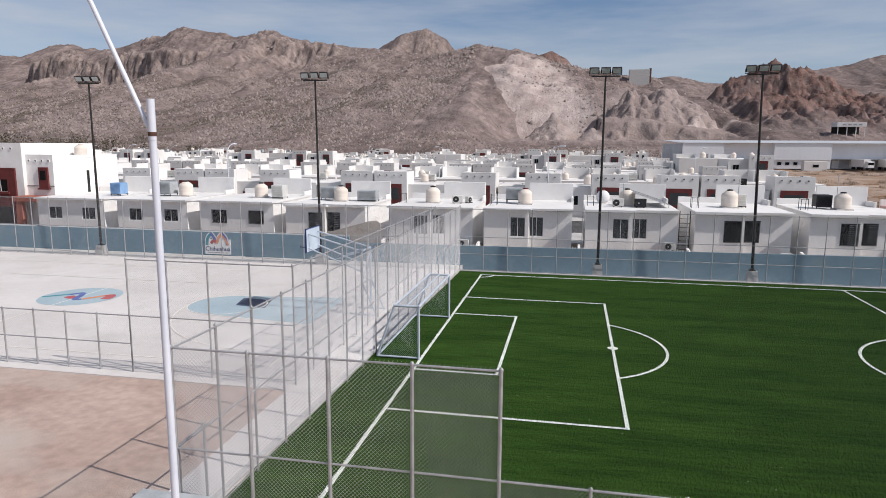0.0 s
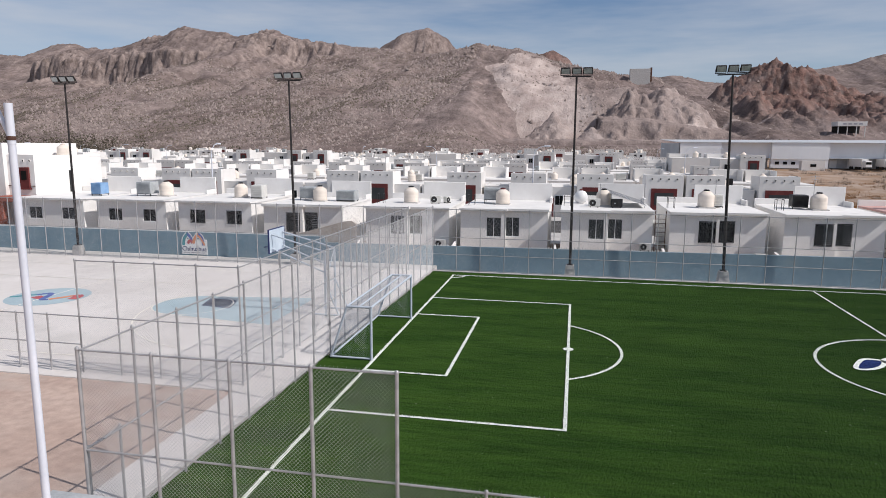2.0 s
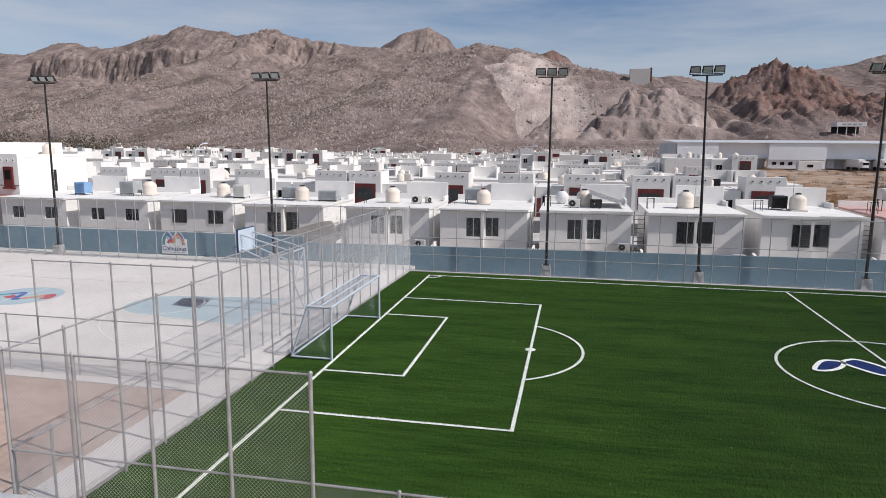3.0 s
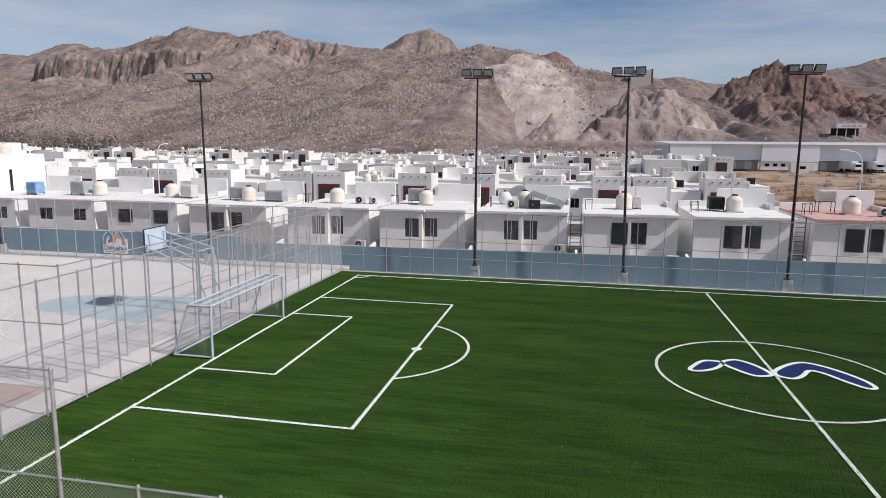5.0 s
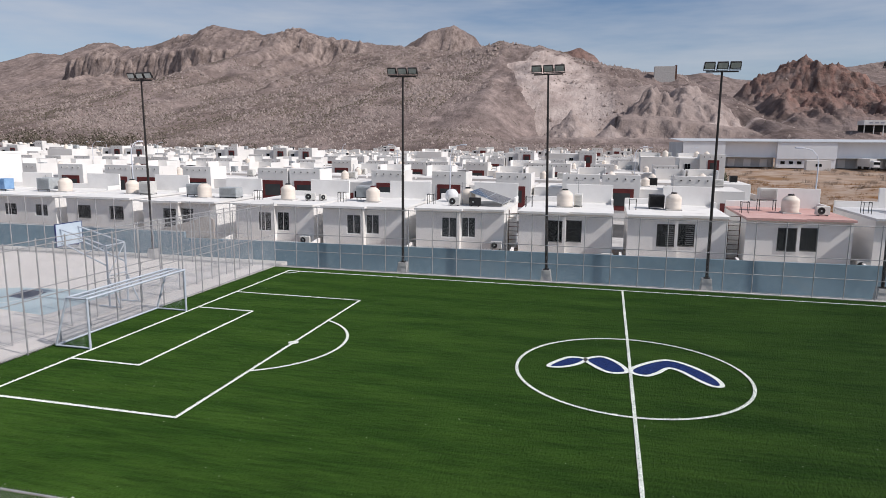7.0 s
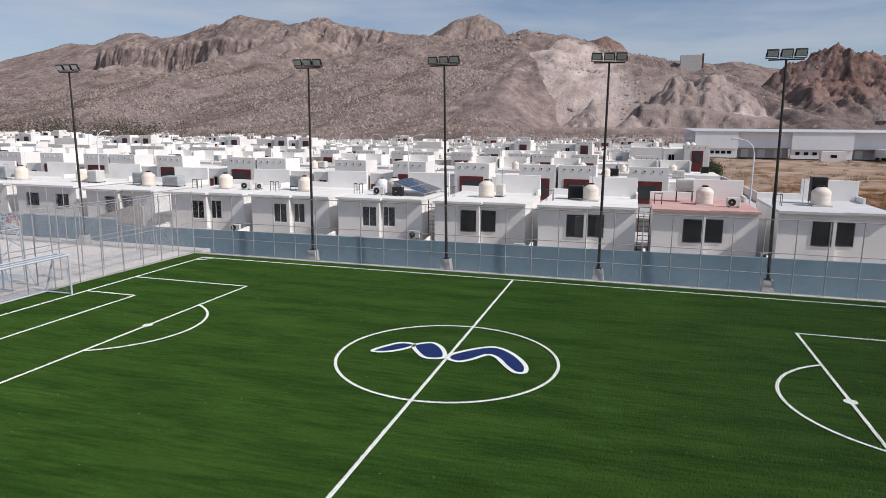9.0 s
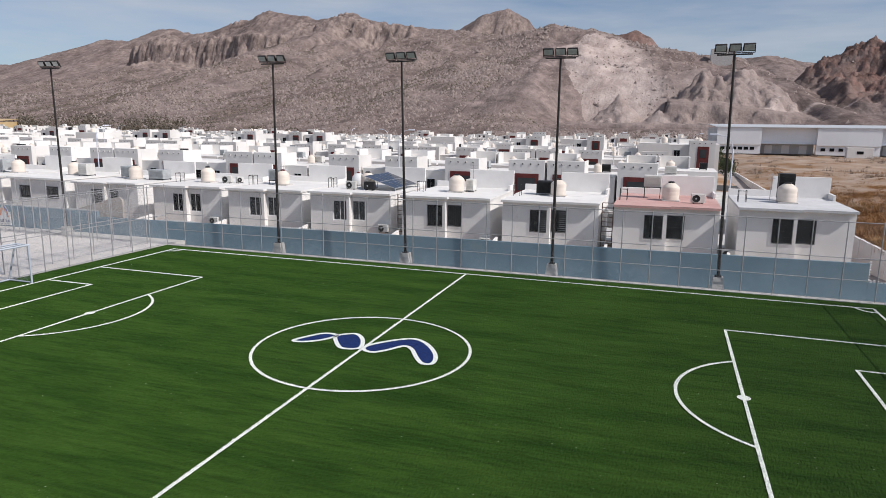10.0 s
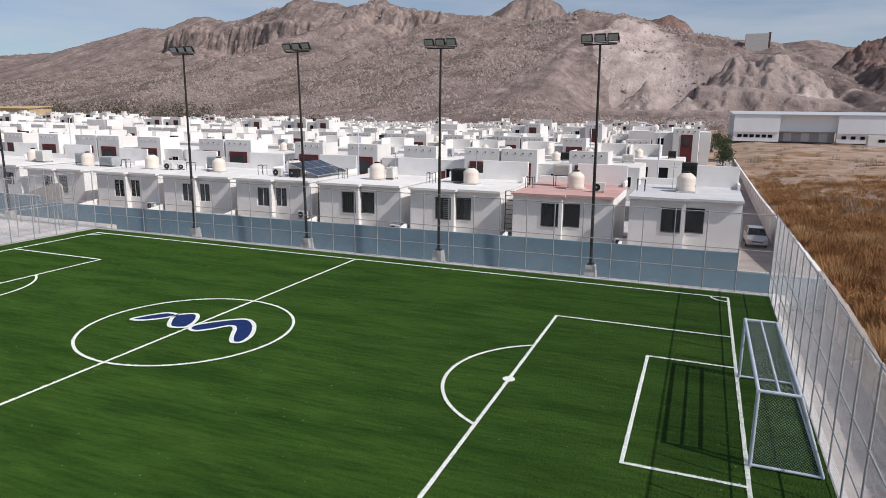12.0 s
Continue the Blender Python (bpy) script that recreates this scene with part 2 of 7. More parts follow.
def turf_material():
    """Artificial grass: fibre grain, brushed streaks, pale rubber and sand specks."""
    m = bpy.data.materials.new("artificial_turf")
    m.use_nodes = True
    n, l = m.node_tree.nodes, m.node_tree.links
    p = n["Principled BSDF"]
    p.inputs["Roughness"].default_value, p.inputs["Specular IOR Level"].default_value = 0.85, 0.08
    p.inputs["Diffuse Roughness"].default_value = 1.0
    p.inputs["Sheen Weight"].default_value, p.inputs["Sheen Roughness"].default_value = 0.0, 0.45
    p.inputs["Sheen Tint"].default_value = (0.55, 0.75, 0.35, 1)
    g = n.new("ShaderNodeNewGeometry")

    def noise_at(scale, size, detail=3.0, rough=0.6):
        mp, t = n.new("ShaderNodeMapping"), n.new("ShaderNodeTexNoise")
        mp.inputs["Scale"].default_value = scale
        t.inputs["Scale"].default_value, t.inputs["Detail"].default_value, t.inputs["Roughness"].default_value = size, detail, rough
        l.new(g.outputs["Position"], mp.inputs[0])
        l.new(mp.outputs[0], t.inputs["Vector"])
        return t.outputs["Fac"]

    def ramp(source, lo, hi, c0, c1):
        r = n.new("ShaderNodeValToRGB")
        r.color_ramp.elements[0].position, r.color_ramp.elements[1].position = lo, hi
        r.color_ramp.elements[0].color, r.color_ramp.elements[1].color = (*c0, 1), (*c1, 1)
        l.new(source, r.inputs[0])
        return r.outputs[0]

    base = ramp(noise_at((0.35, 1.6, 1), 0.55, 5), 0.34, 0.68, (0.018, 0.049, 0.0066), (0.0378, 0.083, 0.0127))
    streak = ramp(noise_at((0.5, 5.0, 1), 1.3, 4), 0.33, 0.7, (0.64, 0.64, 0.64), (1.28, 1.28, 1.28))
    fibre = ramp(noise_at((1, 1, 1), 26, 3, 0.75), 0.3, 0.72, (0.75, 0.75, 0.75), (1.25, 1.25, 1.22))
    a, b, c = n.new("ShaderNodeMixRGB"), n.new("ShaderNodeMixRGB"), n.new("ShaderNodeMixRGB")
    a.blend_type = b.blend_type = "MULTIPLY"
    a.inputs[0].default_value, b.inputs[0].default_value = 0.8, 0.85
    l.new(base, a.inputs[1]), l.new(streak, a.inputs[2])
    l.new(a.outputs[0], b.inputs[1]), l.new(fibre, b.inputs[2])
    speck = n.new("ShaderNodeTexVoronoi")
    speck.inputs["Scale"].default_value = 2.6
    l.new(g.outputs["Position"], speck.inputs["Vector"])
    dot = ramp(speck.outputs["Distance"], 0.035, 0.055, (0.8, 0.8, 0.8), (0, 0, 0))
    l.new(dot, c.inputs[0]), l.new(b.outputs[0], c.inputs[1])
    c.inputs[2].default_value = (0.34, 0.40, 0.26, 1)
    l.new(c.outputs[0], p.inputs["Base Color"])
    bp = n.new("ShaderNodeBump")
    bp.inputs["Strength"].default_value, bp.inputs["Distance"].default_value = 0.9, 0.03
    l.new(noise_at((1, 1, 1), 38, 2, 0.7), bp.inputs["Height"])
    l.new(bp.outputs[0], p.inputs["Normal"])
    return m


turf = turf_material()


# ---- mesh helpers ----
class Geo:
    """Vertices and faces of one mesh."""

    def __init__(self):
        self.v, self.f = [], []

    def add(self, verts, faces):
        k = len(self.v)
        self.v += [tuple(p) for p in verts]
        self.f += [tuple(i + k for i in q) for q in faces]
        return self

    def box(self, x0, y0, z0, x1, y1, z1, b=0.0):
        if b <= 0:
            return self.add([(x, y, z) for z in (z0, z1) for y in (y0, y1) for x in (x0, x1)],
                            [(0, 2, 3, 1), (4, 5, 7, 6), (0, 1, 5, 4), (2, 6, 7, 3), (0, 4, 6, 2), (1, 3, 7, 5)])
        b = min(b, 0.49 * (x1 - x0), 0.49 * (y1 - y0), 0.49 * (z1 - z0))
        c, h, verts, idx = ((x0 + x1) / 2, (y0 + y1) / 2, (z0 + z1) / 2), ((x1 - x0) / 2, (y1 - y0) / 2, (z1 - z0) / 2), [], {}
        for sx in (-1, 1):
            for sy in (-1, 1):
                for sz in (-1, 1):
                    for k in range(3):
                        s = (sx, sy, sz)
                        idx[sx, sy, sz, k] = len(verts)
                        verts.append([c[i] + s[i] * (h[i] - (0 if i == k else b)) for i in range(3)])
        faces = []
        for k in range(3):
            i, j = (k + 1) % 3, (k + 2) % 3
            for s in (-1, 1):
                ring = []
                for u, w in ((-1, -1), (1, -1), (1, 1), (-1, 1)):
                    t = [0, 0, 0]
                    t[k], t[i], t[j] = s, u, w
                    ring.append(idx[(*t, k)])
                faces.append(ring if s > 0 else ring[::-1])
            for u in (-1, 1):
                for w in (-1, 1):
                    t, q = [0, 0, 0], [0, 0, 0]
                    t[k], q[k] = -1, 1
                    t[i] = q[i] = u
                    t[j] = q[j] = w
                    e = [idx[(*t, i)], idx[(*q, i)], idx[(*q, j)], idx[(*t, j)]]
                    faces.append(e if u * w < 0 else e[::-1])
        for sx in (-1, 1):
            for sy in (-1, 1):
                for sz in (-1, 1):
                    e = [idx[sx, sy, sz, k] for k in range(3)]
                    faces.append(e if sx * sy * sz > 0 else e[::-1])
        return self.add(verts, faces)

    def tube(self, p, q, r, n=8, r2=None, caps=True):
        p, q = Vector(p), Vector(q)
        d = (q - p).normalized()
        u = d.cross(Vector((0, 0, 1)) if abs(d.z) < 0.9 else Vector((1, 0, 0))).normalized()
        w = u.cross(d) * -1
        r2 = r if r2 is None else r2
        verts = []
        for base, rad in ((p, r), (q, r2)):
            for i in range(n):
                a = 2 * math.pi * i / n
                verts.append(base + u * (math.cos(a) * rad) + w * (math.sin(a) * rad))
        faces = [(i, (i + 1) % n, n + (i + 1) % n, n + i) for i in range(n)]
        if caps:
            faces += [tuple(range(n - 1, -1, -1)), tuple(range(n, 2 * n))]
        return self.add(verts, faces)

    def path(self, points, r, n=8):
        for a, b in zip(points, points[1:]):
            self.tube(a, b, r, n)
        return self

    def lathe(self, profile, cx=0, cy=0, n=20):
        verts = [(cx + r * math.cos(2 * math.pi * i / n), cy + r * math.sin(2 * math.pi * i / n), z) for r, z in profile for i in range(n)]
        faces = [(k * n + i, k * n + (i + 1) % n, (k + 1) * n + (i + 1) % n, (k + 1) * n + i) for k in range(len(profile) - 1) for i in range(n)]
        faces += [tuple(range(n - 1, -1, -1)), tuple((len(profile) - 1) * n + i for i in range(n))]
        return self.add(verts, faces)

    def prism(self, outline, z0, z1):
        """A flat outline (counter-clockwise) stood up from z0 to z1."""
        n = len(outline)
        return self.add([(x, y, z0) for x, y in outline] + [(x, y, z1) for x, y in outline],
                        [tuple(range(n - 1, -1, -1)), tuple(range(n, 2 * n))] + [(i, (i + 1) % n, n + (i + 1) % n, n + i) for i in range(n)])

    def slab(self, corners, thick):
        """A thick plate on four corners."""
        a, b, c, d = [Vector(p) for p in corners]
        nrm = (b - a).cross(d - a).normalized() * thick
        return self.add([a, b, c, d, a + nrm, b + nrm, c + nrm, d + nrm],
                        [(3, 2, 1, 0), (4, 5, 6, 7), (0, 1, 5, 4), (1, 2, 6, 5), (2, 3, 7, 6), (3, 0, 4, 7)])

    def wall(self, x0, x1, z0, z1, y0, y1, holes=()):
        """A wall along x between y0 and y1 with openings (x0, z0, x1, z1) right through."""
        xs = sorted({x0, x1, *[h[0] for h in holes], *[h[2] for h in holes]})
        zs = sorted({z0, z1, *[h[1] for h in holes], *[h[3] for h in holes]})
        for a, b in zip(xs, xs[1:]):
            for c, d in zip(zs, zs[1:]):
                mx, mz = (a + b) / 2, (c + d) / 2
                if not any(h[0] < mx < h[2] and h[1] < mz < h[3] for h in holes):
                    self.box(a, y0, c, b, y1, d)
        return self

    def mesh(self, name, mat, smooth=False):
        me = bpy.data.meshes.new(name)
        me.from_pydata(self.v, [], self.f)
        me.materials.append(mat)
        if smooth:
            me.shade_smooth()
            me.set_sharp_from_angle(angle=radians(40))
        return me


def thing(name, x, y, z, label, category, group="", kind="", turn=0.0):
    """An empty at a thing's base."""
    e = new(name)
    e.empty_display_size = 0.2
    e.matrix_basis = pose(x, y, z, 0, 0, turn)
    return tagged(e, label, category, group, kind)


def part(name, geo, mat, parent=None, label="", smooth=False):
    ob = new(name, geo.mesh(name, mat, smooth) if isinstance(geo, Geo) else geo)
    ob.parent = parent
    return tagged(ob, label) if label else ob


def single(name, geo, mat, label, category, group="", kind="", smooth=False):
    return tagged(part(name, geo, mat, None, "", smooth), label, category, group, kind)


def wires(outline, step, r, origin, u, v, lift=0.0):
    """Crossed diagonal wires that fill a convex outline in the plane of u and v."""
    g, origin, u, v = Geo(), Vector(origin), Vector(u), Vector(v)
    nrm = u.cross(v).normalized()
    n = len(outline)
    for sign in (1, -1):
        cs = [b - sign * a for a, b in outline]
        k, end = math.ceil(min(cs) / step), max(cs)
        while k * step < end:
            c, hits = k * step, []
            for i in range(n):
                (ax, ay), (bx, by) = outline[i], outline[(i + 1) % n]
                fa, fb = ay - sign * ax - c, by - sign * bx - c
                if (fa <= 0) != (fb <= 0):
                    t = fa / (fa - fb)
                    hits.append((ax + t * (bx - ax), ay + t * (by - ay)))
            if len(hits) == 2:
                p, q = [origin + u * h[0] + v * h[1] + nrm * (sign * r * 0.8 + lift) for h in hits]
                if (p - q).length > 0.02:
                    g.tube(p, q, r, 3, caps=False)
            k += 1
    return g


# ---- ground ----
def smooth_step(a, b, t):
    t = np.clip((t - a) / (b - a), 0, 1)
    return t * t * (3 - 2 * t)


def perlin(x, y, seed=0):
    """Gradient noise on arrays."""
    rng = np.random.RandomState(seed)
    perm = np.concatenate([rng.permutation(256)] * 2)
    ang = rng.rand(256) * 2 * math.pi
    gx, gy = np.cos(ang), np.sin(ang)
    xi, yi = np.floor(x).astype(int), np.floor(y).astype(int)
    xf, yf = x - xi, y - yi
    u, w = xf ** 3 * (xf * (xf * 6 - 15) + 10), yf ** 3 * (yf * (yf * 6 - 15) + 10)

    def corner(i, j):
        h = perm[perm[(xi + i) & 255] + ((yi + j) & 255)]
        return gx[h] * (xf - i) + gy[h] * (yf - j)
    a = corner(0, 0) * (1 - u) + corner(1, 0) * u
    b = corner(0, 1) * (1 - u) + corner(1, 1) * u
    return a * (1 - w) + b * w


def fbm(x, y, octaves=5, seed=0, gain=0.5, ridged=False):
    total, amp, k = 0.0, 1.0, 1.0
    for i in range(octaves):
        p = perlin(x * k, y * k, seed + i)
        total = total + amp * ((1 - 2 * np.abs(p)) if ridged else p)
        amp, k = amp * gain, k * 2.03
    return total


def rise(y):
    """The steady upward grade of the whole valley floor."""
    return 0.0107 * (np.asarray(y, dtype=float) + 14)


def land(y):
    """The ground falls gently away behind the houses, then rises to the foot of the hills."""
    y = np.asarray(y, dtype=float)
    return -0.3 - 0.0175 * np.clip(y - 16, 0, 320) + 0.03 * np.clip(y - 345, 0, 500) + rise(y)


def sheet(name, xs, ys, height, mat, smooth=True):
    gx, gy = np.meshgrid(xs, ys)
    gz = height(gx, gy)
    verts = np.stack([gx.ravel(), gy.ravel(), gz.ravel()], 1)
    nx, ny = len(xs), len(ys)
    i = (np.arange(ny - 1)[:, None] * nx + np.arange(nx - 1)[None]).ravel()
    faces = np.stack([i, i + 1, i + nx + 1, i + nx], 1)
    me = bpy.data.meshes.new(name)
    me.from_pydata(verts.tolist(), [], faces.tolist())
    me.materials.append(mat)
    if smooth:
        me.shade_smooth()
    return new(name, me)


def ground_height(x, y):
    z = land(y) * np.ones_like(x)
    rough = fbm(x / 9, y / 9, 4, 3) * 0.35 * smooth_step(44.5, 52, x) * smooth_step(-60, -20, y)
    mound = 1.2 * smooth_step(46, 70, x) * fbm(x / 40, y / 40, 3, 9)
    mound = mound - 0.8 * smooth_step(25, 80, y) * smooth_step(45.4, 45.5, x) * (1 - smooth_step(46.5, 53, x))
    low = np.where((y < 2.55) & (x < 43.8), -1.1, z) + rough + mound
    return np.where((x > 41.5) & (x < 45.45) & (y < 138), -1.3 - 0.076 * np.clip(y, 0, 30), low)


xs = np.concatenate([np.linspace(-4500, -500, 21), np.linspace(-470, -60, 35), np.linspace(-56, 41.4, 42), np.array([41.6, 43.7, 43.9, 45.4]), np.linspace(45.5, 160, 130), np.linspace(170, 500, 30), np.linspace(600, 4500, 20)])
ys = np.concatenate([np.linspace(-1500, -100, 12), np.linspace(-90, -10, 50), np.linspace(-8, 2.4, 8), np.linspace(2.6, 140, 112), np.linspace(144, 340, 60), np.linspace(350, 900, 40), np.linspace(1000, 4700, 20)])
tagged(sheet("ground", xs, ys, ground_height, field_soil), "dry tan soil with brown grass patches", "ground", kind="structure")

# the packed earth yard, the court slab and the turf lie on the ground
single("earth_yard", Geo().box(-60, -60, -1.15, -2.05, -20.6, -0.06).box(-2.05, -60, -1.15, 43.2, -28.85, -0.06), dirt, "packed pinkish bare earth beside the pitch", "ground", kind="structure")
single("kerb_strip", Geo().box(-60, 0.42, -1.15, -0.22, 2.15, -0.03).box(-0.22, 0.42, -1.15, 43.5, 2.15, -0.34), concrete, "pale concrete strip between fence and wall", "pavement", kind="structure")
single("court_slab", Geo().prism([(-45, -20.6), (-2.05, -20.6), (-2.05, -28.85), (-0.95, -28.85), (-0.22, 0.42), (-45, 0.42)], -1.15, -0.02), court_floor, "pale smooth concrete sports court", "court", kind="structure")
base = Geo().prism([(-0.75, -28.6), (42.7, -28.6), (42.7, 0.22), (-0.05, 0.22)], -1.15, -0.08)
single("artificial_turf_mat", base, turf, "green artificial grass football pitch", "turf", kind="structure")
single("pitch_kerb", Geo().box(-0.1, 0.22, -1.15, 42.8, 0.42, 0.03, 0.015).slab([(-0.97, -28.7, 0.0), (-0.77, -28.7, 0.0), (-0.05, 0.3, 0.0), (-0.25, 0.3, 0.0)], 0.03)
       .box(-0.95, -28.85, -1.15, 42.8, -28.62, 0.03, 0.015).box(42.6, -28.6, -1.15, 42.8, 0.2, 0.03, 0.015), concrete, "low pale concrete kerb round the turf", "kerb", kind="structure")

# ---- pitch markings ----
LINE_Z, LW = 0.005, 0.105
CX, CY, GOAL_L, GOAL_R, TOUCH_F, TOUCH_N = 21.18, -14.05, 1.42, 40.78, -0.84, -27.2
DEEP = {1: (6.92, 2.89), -1: (6.77, 2.84)}
BOXES = ((-21.44, -6.79), (-17.9, -10.14))


def stripe(g, x0, y0, x1, y1, w=LW, z=LINE_Z):
    a, b = Vector((x0, y0, 0)), Vector((x1, y1, 0))
    d = (b - a).normalized()
    s = Vector((-d.y, d.x, 0)) * (w / 2)
    n = max(2, int((b - a).length / 0.25))
    pts = [a + (b - a) * (i / n) for i in range(n + 1)]
    wob = [1 + 0.16 * noise.noise(p * 3.1) for p in pts]
    verts = [(p - s * k).to_tuple()[:2] + (z,) for p, k in zip(pts, wob)] + [(p + s * k).to_tuple()[:2] + (z,) for p, k in zip(pts, wob)]
    return g.add(verts, [(i, i + 1, n + 2 + i, n + 1 + i) for i in range(n)])


def arc(g, cx, cy, r, a0, a1, w=LW, z=LINE_Z, n=72):
    pts = [radians(a0 + (a1 - a0) * i / n) for i in range(n + 1)]
    verts = [(cx + (r - w / 2) * math.cos(a), cy + (r - w / 2) * math.sin(a), z) for a in pts] + [(cx + (r + w / 2) * math.cos(a), cy + (r + w / 2) * math.sin(a), z) for a in pts]
    return g.add(verts, [(i, n + 1 + i, n + 2 + i, i + 1) for i in range(n)])


def disc(g, cx, cy, rx, z, ry=None, n=48):
    ry = ry or rx
    return g.add([(cx + rx * math.cos(2 * math.pi * i / n), cy + ry * math.sin(2 * math.pi * i / n), z) for i in range(n)], [tuple(range(n))])


marks = thing("pitch_markings", CX, CY, 0.0, "white fibre football lines in the turf", "pitch lines", kind="structure")


def mark(name, g):
    ob = part(name, g, turf_line, marks)
    ob.matrix_parent_inverse = marks.matrix_basis.inverted()
    return ob


mark("touch_line", stripe(Geo(), GOAL_L, TOUCH_F, GOAL_R, TOUCH_F))
mark("touch_line", stripe(Geo(), GOAL_L, TOUCH_N, GOAL_R, TOUCH_N))
mark("goal_line", stripe(Geo(), GOAL_L, TOUCH_N, GOAL_L, TOUCH_F))
mark("goal_line", stripe(Geo(), GOAL_R, TOUCH_N, GOAL_R, TOUCH_F))
mark("halfway_line", stripe(Geo(), CX, TOUCH_N, CX, TOUCH_F, z=LINE_Z + 0.002))
mark("centre_circle", arc(Geo(), CX, CY, 3.95, 0, 360, z=LINE_Z + 0.004))
for gx, s in ((GOAL_L, 1), (GOAL_R, -1)):
    px, six = gx + s * DEEP[s][0], gx + s * DEEP[s][1]
    for a, (yn, yf) in ((px, BOXES[0]), (six, BOXES[1])):
        g = stripe(stripe(stripe(Geo(), gx, yn, a, yn, z=LINE_Z + 0.002), gx, yf, a, yf, z=LINE_Z + 0.002), a, yn - LW / 2, a, yf + LW / 2, z=LINE_Z + 0.004)
        mark("penalty_box" if a == px else "goal_box", g)
    cxa = px - s * 1.86
    half = math.degrees(math.asin(3.36 / 3.84))
    mark("penalty_arc", arc(Geo(), cxa, CY, 3.84, -half, half, z=LINE_Z + 0.006) if s > 0 else arc(Geo(), cxa, CY, 3.84, 180 - half, 180 + half, z=LINE_Z + 0.006))
    mark("penalty_spot", disc(Geo(), px, CY, 0.2, LINE_Z + 0.008))
    mark("corner_arc", arc(Geo(), gx, TOUCH_F, 0.75, -90 if s > 0 else 180, 0 if s > 0 else 270, z=LINE_Z + 0.006))


def curve_points(keys, n=10):
    """A smooth closed line through a few points."""
    out, k = [], len(keys)
    for i in range(k):
        p0, p1, p2, p3 = [Vector((*keys[(i + j) % k], 0)) for j in (-1, 0, 1, 2)]
        for t in (j / n for j in range(n)):
            out.append(0.5 * ((2 * p1) + (p2 - p0) * t + (2 * p0 - 5 * p1 + 4 * p2 - p3) * t * t + (3 * p1 - p0 - 3 * p2 + p3) * t ** 3))
    return out


def inset_blob(keys, w):
    """Fill and border strip of a smooth blob."""
    pts = curve_points(keys)
    n = len(pts)
    inner, outer = [], []
    for i, p in enumerate(pts):
        d = (pts[(i + 1) % n] - pts[i - 1]).normalized()
        s = Vector((-d.y, d.x, 0))
        inner.append(p + s * (w * 0.5)), outer.append(p - s * (w * 0.5))
    return pts, inner, outer


emblem = thing("centre_emblem", CX, CY, 0.0, "blue wavy emblem with white edge set in the turf", "turf emblem", kind="structure")
WAVE = ([(18.35, -14.1), (18.75, -14.17), (19.3, -13.75), (19.62, -13.12), (19.35, -12.93), (18.9, -13.1)],
        [(19.62, -13.12), (19.95, -13.75), (20.45, -14.28), (21.0, -14.15), (21.02, -13.75), (20.72, -13.1), (20.3, -12.65), (19.95, -12.7)],
        [(21.28, -14.15), (21.7, -14.3), (22.1, -13.9), (22.5, -13.3), (22.9, -13.5), (23.4, -14.3), (23.8, -14.75), (24.1, -14.6), (23.95, -13.85), (23.35, -12.9), (22.7, -12.4), (22.2, -12.55), (21.6, -13.15), (21.22, -13.75)])
for keys in WAVE:
    pts, inner, outer = inset_blob(keys, 0.16)
    n = len(pts)
    fill = part("blue_field", Geo().add([(p.x, p.y, 0.014) for p in pts], [tuple(range(n))]), turf_blue, emblem, "deep blue fibre")
    edge = part("white_edge", Geo().add([(p.x, p.y, 0.019) for p in outer] + [(p.x, p.y, 0.019) for p in inner], [(i, (i + 1) % n, n + (i + 1) % n, n + i) for i in range(n)]), turf_line, emblem, "white fibre border")
    for ob in (fill, edge):
        ob.matrix_parent_inverse = emblem.matrix_basis.inverted()


# ---- turf pile ----
def in_outline(x, y, pts):
    inside = np.zeros(x.shape, bool)
    for a, b in zip(pts, pts[1:] + pts[:1]):
        if abs(b.y - a.y) > 1e-9:
            cross = ((a.y > y) != (b.y > y)) & (x < (b.x - a.x) * (y - a.y) / (b.y - a.y) + a.x)
            inside ^= cross
    return inside


def on_lines(x, y):
    """Where the white fibre runs."""
    w = LW / 2
    r = np.hypot(x - CX, y - CY)
    hit = (np.abs(r - 3.95) < w) | ((np.abs(x - CX) < w) & (y > TOUCH_N) & (y < TOUCH_F))
    within = (x > GOAL_L - w) & (x < GOAL_R + w)
    hit |= ((np.abs(y - TOUCH_F) < w) | (np.abs(y - TOUCH_N) < w)) & within
    for gx, s in ((GOAL_L, 1), (GOAL_R, -1)):
        d = (x - gx) * s
        hit |= (np.abs(d) < w) & (y > TOUCH_N) & (y < TOUCH_F)
        for run, (yn, yf) in zip(DEEP[s], BOXES):
            hit |= ((np.abs(y - yn) < w) | (np.abs(y - yf) < w)) & (d > 0) & (d < run + w)
            hit |= (np.abs(d - run) < w) & (y > yn - w) & (y < yf + w)
        hit |= (np.abs(np.hypot(d - DEEP[s][0] + 1.86, y - CY) - 3.84) < w) & (d > DEEP[s][0])
        hit |= np.hypot(d - DEEP[s][0], y - CY) < 0.2
        hit |= (np.abs(np.hypot(d, y - TOUCH_F) - 0.75) < w) & (d > 0) & (y < TOUCH_F)
    return hit


def triangles(name, v, mat):
    """A mesh of loose triangles from an array of n x 3 corners."""
    n = len(v)
    me = bpy.data.meshes.new(name)
    me.vertices.add(3 * n), me.loops.add(3 * n), me.polygons.add(n)
    me.vertices.foreach_set("co", np.ascontiguousarray(v, np.float32).ravel())
    me.loops.foreach_set("vertex_index", np.arange(3 * n, dtype=np.int32))
    me.polygons.foreach_set("loop_start", np.arange(0, 3 * n, 3, dtype=np.int32))
    me.update(calc_edges=True)
    me.materials.append(mat)
    return me


